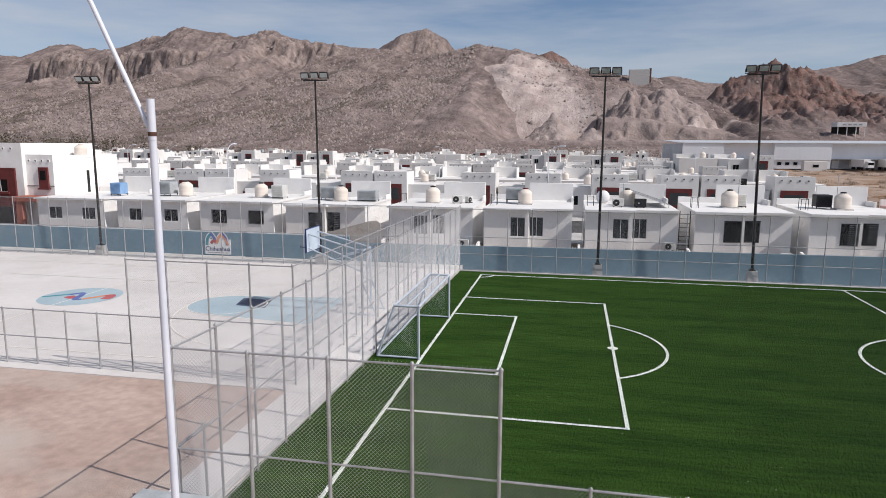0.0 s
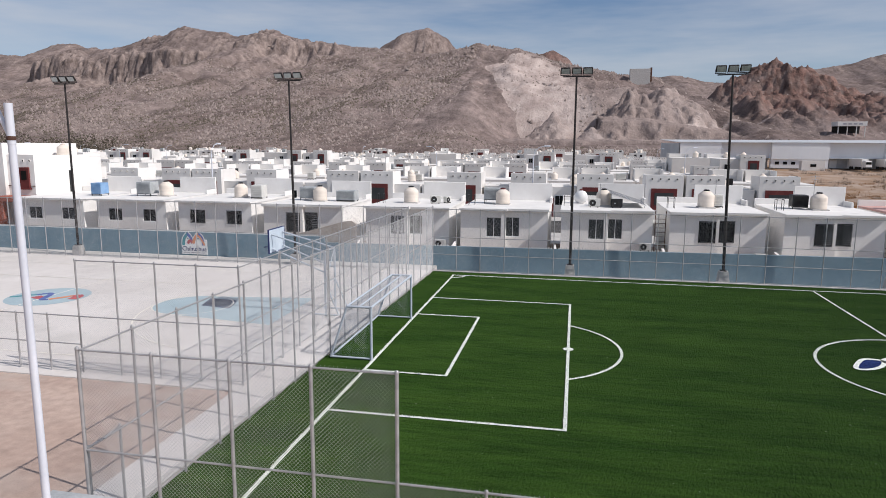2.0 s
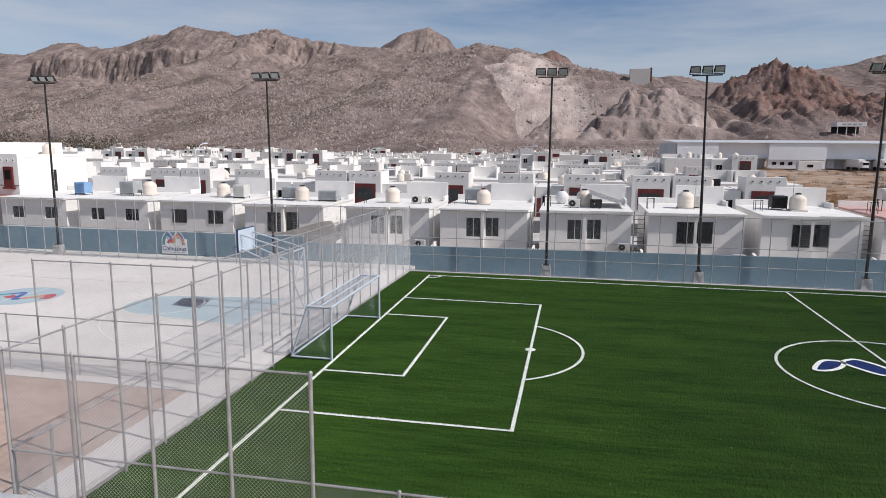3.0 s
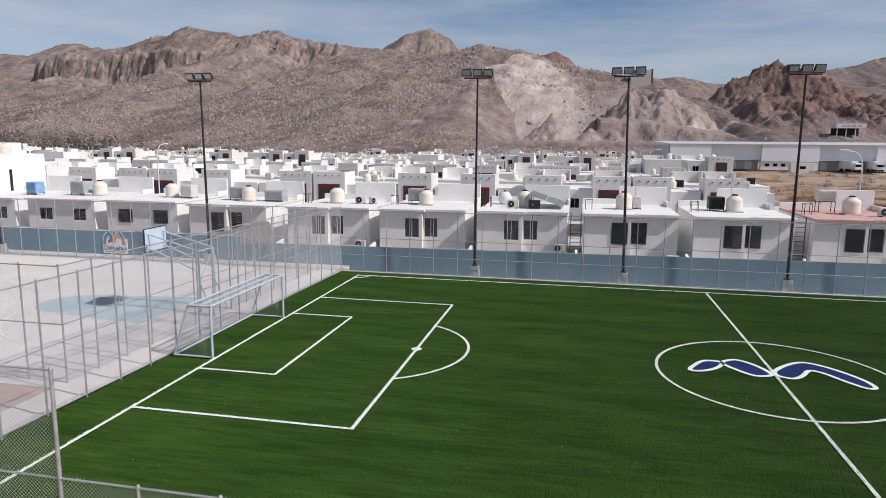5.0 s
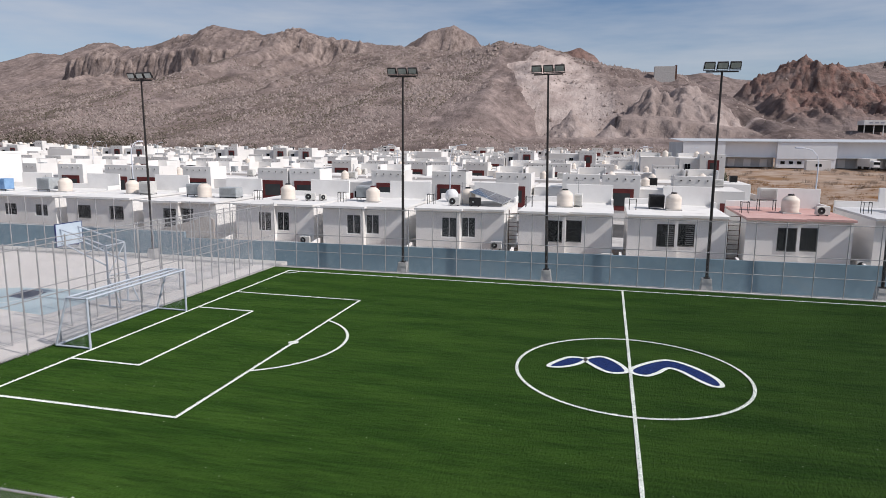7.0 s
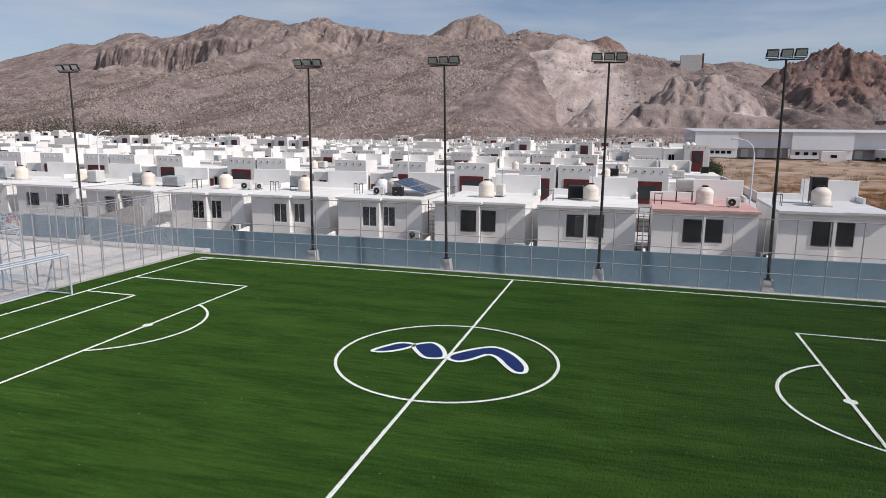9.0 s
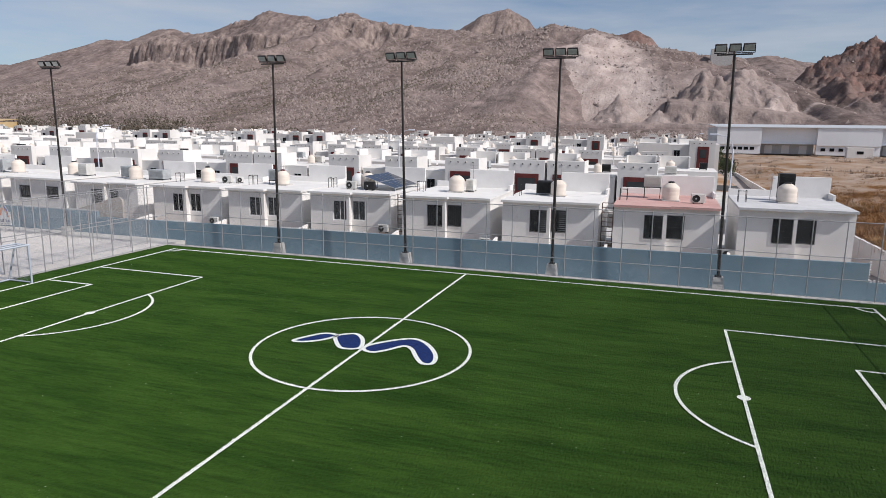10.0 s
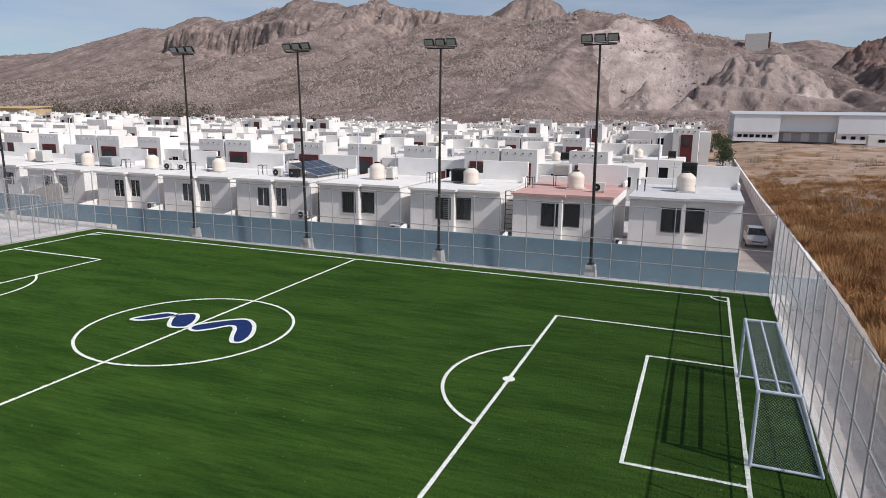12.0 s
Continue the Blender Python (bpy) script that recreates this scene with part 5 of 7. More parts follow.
cooler(HX[11] + 3.0, 10.75, T + STEP[11], 0.9, 0.7, 1.5, 0.2, tank_black, "tall black rooftop cooler behind the tank")
for i in (5, 6, 7, 8, 9, 10, 11):
    hoop_frame(HX[i] + 0.35, 8.7, T + STEP[i])
wall_ladder(HX[8] - 0.47, 7.2, BASE, 3.35 + STEP[8])
wall_ladder(HX[10] - 0.47, 7.2, BASE, 3.35 + STEP[10])
ball = thing("round_tank", HX[7] + 1.3, 11.15, T + STEP[7], "white ball-shaped rooftop tank", "water tank")
part("body", Geo().lathe([(0.2, 0.0), (0.38, 0.1), (0.48, 0.3), (0.5, 0.48), (0.45, 0.7), (0.3, 0.88), (0.1, 0.95)], n=20), white_frame, ball, smooth=True)
part("lid", Geo().lathe([(0.1, 0.94), (0.12, 1.0), (0.05, 1.06)], n=10), maroon, ball)
solar = thing("solar_array", HX[7] + 4.5, 10.15, T + STEP[7], "tilted dark solar array on the house roof", "solar panel")
SX0, SX1, SY0, SY1, SZ0, SZ1 = -1.25, 1.2, -2.1, 2.2, 0.98, 0.18
for i in range(2):
    for j in range(4):
        xa, xb = SX0 + (SX1 - SX0) * i / 2, SX0 + (SX1 - SX0) * (i + 1) / 2 - 0.02
        ya, yb = SY0 + (SY1 - SY0) * j / 4, SY0 + (SY1 - SY0) * (j + 1) / 4 - 0.02
        za, zb = [SZ0 + (SZ1 - SZ0) * (q - SX0) / (SX1 - SX0) for q in (xa, xb)]
        pn = part("panel", Geo().slab([(xa, ya, za), (xb, ya, zb), (xb, yb, zb), (xa, yb, za)], 0.035), aluminium, solar, "aluminium-framed panel")
        part("cell_sheet", Geo().slab([(xa + 0.03, ya + 0.03, za + 0.028), (xb - 0.03, ya + 0.03, zb + 0.05), (xb - 0.03, yb - 0.03, zb + 0.05), (xa + 0.03, yb - 0.03, za + 0.028)], 0.004), cell_blue, pn, "dark blue cells")
for x, z in ((SX0 + 0.1, SZ0 - 0.03), (SX1 - 0.1, SZ1)):
    for y in (SY0 + 0.2, 0.0, SY1 - 0.2):
        part("strut", Geo().box(x - 0.02, y - 0.02, 0, x + 0.02, y + 0.02, z), aluminium, solar)

# low yard walls between the houses
for i in range(2, 12):
    x = HX[i] - 0.45
    g = Geo().prism([(2.32, BASE), (6.2, BASE), (6.2, 1.0), (2.32, 0.55)], 0, 0.16)
    w = Geo().add([(x + v[2], v[0], v[1]) for v in g.v], g.f)
    single("yard_wall", w, white_wall, "low white sloping yard wall between houses", "wall", "yard walls", "structure")
for name_, run, label_ in (("wall_boundary_north", ((4.4, -2.4, 0.27), (25, -2.7, -0.38), (47, -3.9, -1.14), (83, -5.2, -1.92), (135, -7.0, -2.95), (225, -7.0, -3.6)), "long white boundary wall beside the dry field"),
                          ("wall_boundary_south", ((-34, -2.4, 0.12), (-8.6, -2.4, 0.12), (-4, -2.4, 0.4), (4.4, -2.4, 0.27)), "bare grey-brown block wall behind the end fence")):
    g = Geo()
    k = run[0][0]
    while k < run[-1][0]:
        ya, yb_ = k, min(k + 3.2, run[-1][0])
        za, zb = [np.interp(q, [c[0] for c in run], [c[1] for c in run]) for q in (ya, yb_)]
        ta, tb = [np.interp(q, [c[0] for c in run], [c[2] for c in run]) + float(rise(q)) + e for q, e in ((ya, 0.03), (yb_, 0.08))]
        xa, xb = [45.15 + 0.4 * max(0, q) / 150 for q in (ya, yb_)]
        g.add([(xa, ya, za), (xa + 0.2, ya, za), (xb + 0.2, yb_, zb), (xb, yb_, zb), (xa, ya, ta), (xa + 0.2, ya, ta), (xb + 0.2, yb_, tb), (xb, yb_, tb)],
              [(3, 2, 1, 0), (4, 5, 6, 7), (0, 1, 5, 4), (1, 2, 6, 5), (2, 3, 7, 6), (3, 0, 4, 7)])
        g.box(xa - 0.04, ya - 0.12, za, xa + 0.24, ya + 0.12, ta + 0.02)
        k += 3.2
    single(name_, g, white_wall if "north" in name_ else side_block, label_, "wall", kind="structure")
single("foundation_wall", Geo().box(35.46, 6.5, -3.0, 41.38, 13.25, BASE + STEP[11] - 0.01), white_wall, "white plinth wall under the corner house", "wall", kind="structure")
single("end_path", Geo().box(42.8, -34, -2.3, 45.15, 2.15, -1.1), path_grey, "pale concrete strip behind the end fence", "pavement", kind="structure")
DRIVE = -2.38
single("side_yard", Geo().slab([(41.4, 2.32, -0.81), (45.15, 2.32, -0.81), (45.15, 25, DRIVE - 0.3), (41.4, 25, DRIVE - 0.3)], 0.3), path_grey, "pale concrete ramp down beside the corner house", "pavement", kind="structure")
lane = Geo()
for k in range(22):
    ya, yb_ = 25 + 8 * k, 33 + 8 * k
    za, zb = DRIVE - 0.6 + 0.012 * max(0, ya - 60), DRIVE - 0.6 + 0.012 * max(0, yb_ - 60)
    lane.slab([(41.4, ya, za), (45.15 + 0.0026 * ya, ya, za), (45.15 + 0.0026 * yb_, yb_, zb), (41.4, yb_, zb)], 0.6)
single("back_lane", lane, path_grey, "grey concrete lane beside the boundary wall", "pavement", kind="structure")
single("wall_blue_return", Geo().box(41.2, 2.15, -1.6, 45.15, 2.32, 0.62, 0.01), blue_wall_paint, "low blue-grey wall at the driveway end", "wall", kind="structure")
stubs, chips, rs = Geo(), Geo(), np.random.RandomState(23)
for k in range(24):
    x = 41.3 + k * 0.16
    stubs.box(x, 2.19, 0.61, x + 0.08, 2.28, 0.61 + rs.uniform(0.06, 0.13), 0.008)
for k in range(8):
    z = 0.7 + k * 0.13
    stubs.box(41.19, 2.19, z, 41.19 + rs.uniform(0.06, 0.12), 2.28, z + 0.065, 0.008)
single("wall_stubs", stubs, roof_white, "broken pale concrete stubs along the low wall's top", "wall spikes", kind="stuff")
for k in range(26):
    x, y, q = rs.uniform(42.3, 44.2), rs.uniform(2.5, 3.6), rs.uniform(0.05, 0.13)
    z = -0.51 - 0.077 * (y - 2.32)
    chips.box(x - q, y - q * 0.8, z - 0.02, x + q * 0.9, y + q, z + q * rs.uniform(0.6, 1.3), 0.02)
single("rubble", chips, white_wall, "small white lumps of rubble on the driveway", "rubble", kind="stuff")
court = Geo()
for x0_, ya, yb_ in ((-60, 13.4, 19.8), (-60, 29.2, 33.3), (33.3, 33.3, 60.9)):
    za, zb = float(land(ya)) - 0.07, float(land(yb_)) - 0.07
    court.slab([(x0_, ya, za), (41.38, ya, za), (41.38, yb_, zb), (x0_, yb_, zb)], 0.1)
single("side_street", court, concrete, "pale concrete front yards and pavement behind the house row", "pavement", kind="structure")


def wall_condenser(x, y, z, label="white condenser unit hung on the house wall"):
    a = ac_unit(x, y, z, 0, 0.75, 0.55, 0.3, label=label)
    for s_ in (-0.25, 0.25):
        part("bracket", Geo().box(s_ - 0.02, 0.1, -0.04, s_ + 0.02, 0.32, 0.02), dark_metal, a)
    return a


wall_condenser(HX[7] + 5.55, 6.22, 0.77)
wall_condenser(HX[5] + 5.4, 6.22, 0.52, "grey condenser unit by the yard wall")
wall_condenser(HX[8] + 5.75, 6.22, 0.3)
wall_condenser(HX[10] + 6.6, 6.30, 0.57)
beige = Geo().prism([(-10.4, BASE), (-5.8, BASE), (-5.8, 2.48), (-6.1, 2.68), (-6.7, 2.6), (-10.4, 1.55)], 2.45, 2.6)
single("yard_wall", Geo().add([(v[0], v[2], v[1]) for v in beige.v], [f[::-1] for f in beige.f]), side_block, "beige unpainted yard wall with a rising top", "wall", "yard walls", "structure")


# ---- the town behind ----
def town_house(kind, rnd):
    """A house of the town, front towards -y, about its own centre line; local origin at the front, ground level."""
    two = kind == "two"
    h = thing("town_house", 0, 0, 0, "white two-storey house with maroon panels" if two else "white house with a pierced parapet", "house", "town houses")
    top = 5.9 if two else 3.3
    part("wall", Geo().box(-3.4, 0.6, 0, 3.4, 8.2, top - 0.12).box(-3.4, 0.6, top - 0.12, 3.4, 8.2, top, 0.01), white_town, h)
    ph = top + (0.7 if two else 1.45)
    x0, x1 = (-0.4, 3.4) if kind != "left" else (-3.4, 0.4)
    part("parapet", Geo().box(x0, 0, 0, x1, 0.6, ph, 0.015).box(x0, 0.6, top, x0 + 0.15, 3.4, ph - 0.03).box(x1 - 0.15, 0.6, top, x1, 3.4, ph - 0.03), white_town, h)
    for k in range(4):
        x = x0 + 0.65 + k * (x1 - x0 - 1.3) / 3
        v = part("vent", Geo().lathe([(0.11, -0.02), (0.12, 0.05), (0.085, 0.05), (0.085, -0.02)], n=10), white_town, h)
        v.matrix_basis = pose(x, 0, ph - 0.42, 90, 0, 0)
        # a dark disc stands for the shade inside the vent
        part("vent_shade_disc", Geo().lathe([(0.084, 0.0), (0.084, 0.012)], n=10), dark_metal, v)
    a, b, z0, z1 = (x0 + 0.6, x1 - 0.6, top - 2.2, top + 0.05) if kind != "two" else (x0 + 1.2, x0 + 2.9, 0.8, top - 0.2)
    p = part("maroon_panel", Geo().box(a, -0.06, z0, b, 0.0, z1, 0.01), maroon, h, "maroon painted panel")
    part("panel_window", Geo().box(a + 0.35, -0.085, z1 - 1.75, b - 0.35, -0.06, z1 - 0.45, 0.005), curtain_glass, p)
    x2 = -2.2 if kind != "left" else 2.2
    for zz in ((1.2, 4.0) if two else (1.3,)):
        wn_ = part("window", Geo().box(x2 - 0.5, 0.56, zz, x2 + 0.5, 0.6, zz + 1.1), white_frame, h)
        part("pane", Geo().box(x2 - 0.44, 0.54, zz + 0.06, x2 - 0.02, 0.56, zz + 1.04).box(x2 + 0.02, 0.54, zz + 0.06, x2 + 0.44, 0.56, zz + 1.04), dark_glass, wn_)
    part("door", Geo().box(x2 - 1.05, 0.55, 0.05, x2 - 0.6, 0.6, 2.1), maroon, h)
    part("back_window", Geo().box(-1.7, 8.2, 1.2, -0.6, 8.23, 2.4), dark_glass, h)
    part("back_window", Geo().box(0.6, 8.2, 1.2, 1.7, 8.23, 2.4), dark_glass, h)
    return h, top


rnd = random.Random(7)
ROWS = [(33.0, 0), (57.5, 1), (76.0, 0), (100.5, 1), (119.0, 0), (143.5, 1), (162.0, 0), (186.5, 1), (205.0, 0), (229.5, 1), (248.0, 0), (272.5, 1), (291.0, 0), (315.5, 1), (333.0, 0)]
PITCH = 7.05
EAST = 41.0
makers = {}
far_white, far_roof, far_dark, far_maroon, far_tank, far_grey = Geo(), Geo(), Geo(), Geo(), Geo(), Geo()
for r, (row_y, back) in enumerate(ROWS):
    z = float(land(np.array(row_y)))
    wide = 75 + row_y * 1.35
    k = 0
    while k * PITCH < wide:
        x = (33.6 if r == 0 else 38.5 if r == 1 else EAST) - 3.5 - k * PITCH - (1.3 * r) % 3
        k += 1
        y = row_y
        kind = rnd.choice(["right", "right", "left", "right", "right", "left", "right", "two" if r > 2 else "right"])
        if k == 1 and r in (2, 3):
            kind = "two"
        if r < 6:
            if kind not in makers:
                makers[kind] = town_house(kind, rnd)
                h, top = makers[kind]
                h.matrix_basis = pose(x, y, z, 0, 0, 180 if back else 0)
            else:
                h, top = makers[kind]
                copy_thing(h, pose(x, y, z, 0, 0, 180 if back else 0))
            if rnd.random() < 0.75:
                dy = -6.0 if back else 5.5
                water_tank(x + rnd.uniform(-2, 1.5), y + dy, z + top + 0.08, s=rnd.uniform(0.8, 1.0))
            if rnd.random() < 0.5:
                dy = -5.0 if back else 6.5
                cooler(x + rnd.uniform(1.6, 2.6), y + dy, z + top, rnd.uniform(0.8, 1.3), 0.8, 0.75, 0.15, rnd.choice([None, ac_grey, ac_grey, None, tank_black]))
            continue
        s = -1 if back else 1
        top = 5.9 if kind == "two" and rnd.random() < 0.6 else 3.2 + rnd.uniform(-0.15, 0.3)
        ph = top + rnd.uniform(0.5, 1.5)
        jag, deep, cut = rnd.uniform(-0.7, 0.7), rnd.uniform(6.6, 8.2), rnd.uniform(-1.0, 1.0)
        y = y + jag
        ya, yb = sorted((y + 0.5 * s, y + deep * s))
        far_white.box(x - 3.4, ya + 0.03, z - 1, x + cut, yb - 0.03, z + top - rnd.uniform(0.05, 0.35))
        far_white.box(x + cut, ya, z - 1, x + 3.4, yb, z + top)
        far_white.box(x + 3.3, ya - 0.02, z - 1, x + 3.42, yb + 0.02, z + top + rnd.choice([0.1, 0.35, 0.6]))
        x0, x1 = (x - 0.4, x + 3.4) if kind != "left" else (x - 3.4, x + 0.4)
        ya, yb = sorted((y, y + 0.5 * s))
        far_white.box(x0, ya, z - 1, x1, yb, z + ph)
        wa, wb = sorted((y + 0.5 * s, y + 2.6 * s))
        far_white.box(x0 + 0.02, wa, z + top - 0.4, x0 + 0.17, wb, z + ph - 0.05)
        if not back:
            far_maroon.box(x0 + 0.7, y - 0.06, z + top - 1.4, x1 - 0.7, y, z + top - 0.3)
            for q in range(4):
                vx = x0 + 0.65 + q * 0.83
                # vent holes as dark squares, their shade put into the colour
                far_dark.box(vx - 0.09, y - 0.02, z + ph - 0.5, vx + 0.09, y, z + ph - 0.32)
            wx = x - 2.2 if kind != "left" else x + 2.2
            far_dark.box(wx - 0.45, y + 0.46, z + top - 1.6, wx + 0.45, y + 0.5, z + top - 0.6)
        else:
            for wx in (-1.2, 1.2):
                far_dark.box(x + wx - 0.5, y - deep - 0.03, z + top - 1.9, x + wx + 0.5, y - deep, z + top - 0.8)
        if rnd.random() < 0.7:
            tx, ty = x + rnd.uniform(-2.5, 2.5), y + s * rnd.uniform(3, 7)
            far_tank.lathe([(0.5, z + top), (0.52, z + top + 0.9), (0.3, z + top + 1.1), (0.2, z + top + 1.25)], tx, ty, 10)
        if rnd.random() < 0.55:
            tx, ty, w = x + rnd.uniform(-2.5, 2.5), y + s * rnd.uniform(3, 7), rnd.uniform(0.35, 0.7)
            (far_grey if rnd.random() < 0.7 else far_dark).box(tx - w, ty - 0.4, z + top, tx + w, ty + 0.4, z + top + rnd.uniform(0.5, 1.0))
        ra, rb = sorted((y + deep * s, y + (deep + rnd.uniform(1.5, 3.0)) * s))
        rw = rnd.uniform(2.0, 2.6)
        far_white.box(x - 3.4, ra + 0.01, z - 1, x - 3.25, rb, z + rw).box(x - 3.25, rb - 0.15, z - 1, x + 3.3, rb, z + rw)
        if rnd.random() < 0.45:
            far_grey.box(x + cut - 1.2, ra + 0.02, z + rw - 0.12, x + cut + 1.4, rb - 0.2, z + rw)
        for q in range(rnd.choice((1, 2, 2, 3))):
            wy = (ya + yb) / 2 + s * (1.5 + 1.9 * q)
            far_dark.box(x + 3.42, wy - 0.35, z + top - 1.7, x + 3.45, wy + 0.35, z + top - 0.8)
        if rnd.random() < 0.4:
            tx, ty = x + rnd.uniform(-2.5, 2.5), y + s * rnd.uniform(2, 7)
            far_tank.lathe([(0.42, z + top), (0.44, z + top + 0.8), (0.25, z + top + 1.0), (0.16, z + top + 1.1)], tx, ty, 10)
        if rnd.random() < 0.5:
            tx, ty = x + rnd.uniform(-2.8, 2.8), y + s * rnd.uniform(2, 7)
            far_dark.box(tx - 0.03, ty - 0.03, z + top, tx + 0.03, ty + 0.03, z + top + rnd.uniform(1.0, 2.2)).box(tx + 0.3, ty - 0.25, z + top, tx + 0.75, ty + 0.25, z + top + 0.55)
        if rnd.random() < 0.3:
            tx, w = x + rnd.uniform(-2, 2), rnd.uniform(0.8, 1.6)
            far_white.box(tx - w, y + s * 3 - 1, z + top, tx + w, y + s * 3 + 1, z + top + rnd.uniform(0.8, 2.2))
single("distant_houses", far_white, white_town, "hundreds of small white flat-roofed houses", "houses", kind="stuff")
single("distant_maroon_panels", far_maroon, maroon, "maroon window panels on distant white houses", "house panels", kind="stuff")
single("distant_windows", far_dark, dark_metal, "dark windows and vents of distant houses", "windows", kind="stuff")
single("distant_water_tanks", far_tank, tank_cream, "cream water tanks on distant roofs", "water tanks", kind="stuff")
single("distant_coolers", far_grey, ac_grey, "grey coolers on distant roofs", "coolers", kind="stuff")
for i, y in enumerate((18.0, 61.0, 104.0, 147.0)):
    z = float(land(np.array(y + 6)))
    single("road", Geo().slab([(-330, y + 2, z + 0.03), (41.4, y + 2, z + 0.03), (41.4, y + 11, z + 0.03), (-330, y + 11, z + 0.03)], 0.04), asphalt, "narrow grey asphalt street between house rows", "road", kind="structure")


def town_lamp(x, y, turn):
    """A thin street lamp of the town with a curved arm."""
    z = float(land(np.array(y)))
    l_ = thing("town_street_lamp", x, y, z, "thin white street lamp with a curved arm", "street lamp", "town street lamps", turn=turn)
    part("pole", Geo().tube((0, 0, 0), (0, 0, 6.6), 0.07, 8, 0.05), lamp_post_paint, l_, smooth=True)
    pts = [(0, 0, 6.5), (0.15, 0, 7.1), (0.55, 0, 7.5), (1.2, 0, 7.65)]
    part("arm", Geo().path(pts, 0.035, 6), lamp_post_paint, l_, smooth=True)
    part("lantern", Geo().box(1.1, -0.12, 7.58, 1.75, 0.12, 7.72, 0.03), lamp_post_paint, l_)
    return l_


for i, (x, y, t) in enumerate(((36, 20, 180), (4, 31, 0), (-27, 21, 90), (-58, 30, 0), (24, 63, 20), (-15, 72, 180), (-70, 64, 0), (36, 106, 0), (-40, 108, 90), (-96, 116, 0), (-150, 150, 0), (-180, 195, 180), (-240, 240, 0), (-120, 238, 0), (30, 150, 0))):
    town_lamp(x, y, t)


def roof_pole(x, y, z, h):
    a = thing("roof_antenna", x, y, z, "thin steel antenna mast on a roof", "antenna", "roof antennas")
    part("mast", Geo().tube((0, 0, 0), (0, 0, h), 0.022, 6), galvanised, a)
    part("cross_rod", Geo().tube((-0.3, 0, h - 0.1), (0.3, 0, h - 0.1), 0.01, 5).tube((-0.2, 0, h - 0.3), (0.2, 0, h - 0.3), 0.01, 5), galvanised, a)
    return a


for x, y, z, h in ((HX[6] + 2.3, 9.95, T + STEP[6], 1.5), (HX[7] + 2.6, 8.95, T + STEP[7], 1.6), (HX[8] + 3.6, 10.75, T + STEP[8], 1.9), (HX[9] + 3.0, 10.55, T + STEP[9], 2.3), (HX[11] + 2.1, 10.35, T + STEP[11], 1.7), (HX[2] + 0.8, 10.55, T + STEP[2], 1.3)):
    roof_pole(x, y, z, h)

# the tall house at the end of the row
tower = thing("corner_house", -35.5, 8.1, BASE, "white two-storey house with maroon and terracotta panels", "house")
part("front_wall", Geo().wall(-12, -2.6, 0, 7.75, -0.35, 0.0, [(-5.6, 3.75, -4.1, 4.75)]), white_wall, tower)
part("tower_block", Geo().box(-12, 0.0, 0, -2.6, 8, 7.75), white_wall, tower)
part("wing_front", Geo().box(-2.6, 0.0, 0, 0, 0.25, 6.82), white_wall, tower)
part("wing_block", Geo().box(-2.6, 0.25, 0, -0.005, 7.9, 6.5), white_wall, tower)
part("parapet", Geo().box(-0.2, 0.25, 6.5, 0, 7.9, 6.75, 0.02), white_wall, tower)
part("maroon_panel", Geo().wall(-7.5, -3.3, 0, 5.7, -0.5, -0.35, [(-5.6, 3.75, -4.1, 4.75)]), maroon, tower, "maroon painted wall panel")
win_ = part("upper_window", Geo().box(-5.6, -0.38, 3.75, -4.1, -0.34, 4.75), dark_glass, tower)
part("window_bar", Geo().box(-4.88, -0.41, 3.75, -4.82, -0.38, 4.75).box(-5.6, -0.41, 3.72, -4.1, -0.38, 3.78), white_frame, win_)
part("sill", Geo().box(-5.8, -0.62, 3.55, -3.9, -0.5, 3.7, 0.01), maroon, tower)
part("lower_grille", Geo().box(-6.4, -0.53, 0.2, -3.8, -0.5, 2.5), dark_metal, tower, "dark slatted garage grille")
part("canopy", Geo().box(-2.75, -1.6, 3.05, -0.4, 0.0, 3.45, 0.02), terracotta, tower, "terracotta canopy")
part("pillar", Geo().box(-2.5, -1.5, 0, -1.9, -1.1, 3.05, 0.02), terracotta, tower)
bay = part("window_bay", Geo().box(-1.35, -0.16, 4.05, -0.45, 0.0, 5.78, 0.02), maroon, tower, "maroon window surround")
part("bay_window", Geo().box(-1.15, -0.19, 4.75, -0.65, -0.16, 5.5), dark_glass, bay)
part("bay_sill", Geo().box(-1.45, -0.24, 3.95, -0.35, 0.0, 4.08, 0.01), maroon, bay)
part("string_course", Geo().box(-2.6, -0.05, 4.2, -0.02, 0.0, 4.26), rust_metal, tower)
for k in range(4):
    v = part("vent", Geo().lathe([(0.11, -0.02), (0.12, 0.05), (0.085, 0.05), (0.085, -0.02)], n=10), white_wall, tower)
    v.matrix_basis = pose(-2.25 + k * 0.62, 0.0, 6.3, 90, 0, 0)
    # dark disc painted for the shade in the vent's mouth
    part("vent_hole_shade", Geo().lathe([(0.084, 0.0), (0.084, 0.012)], n=10), dark_metal, v)
for k in range(2):
    v = part("vent", Geo().lathe([(0.11, -0.02), (0.12, 0.05), (0.085, 0.05), (0.085, -0.02)], n=10), white_wall, tower)
    v.matrix_basis = pose(-3.6 - k * 0.75, -0.35, 7.3, 90, 0, 0)
    # same dark disc for the shade in these upper vents
    part("vent_hole_shade", Geo().lathe([(0.084, 0.0), (0.084, 0.012)], n=10), dark_metal, v)
part("slot_window", Geo().box(-0.01, 3.8, 3.5, 0.02, 4.1, 5.4), dark_metal, tower)
water_tank(-37.1, 13.3, BASE + 6.5 + 0.08)

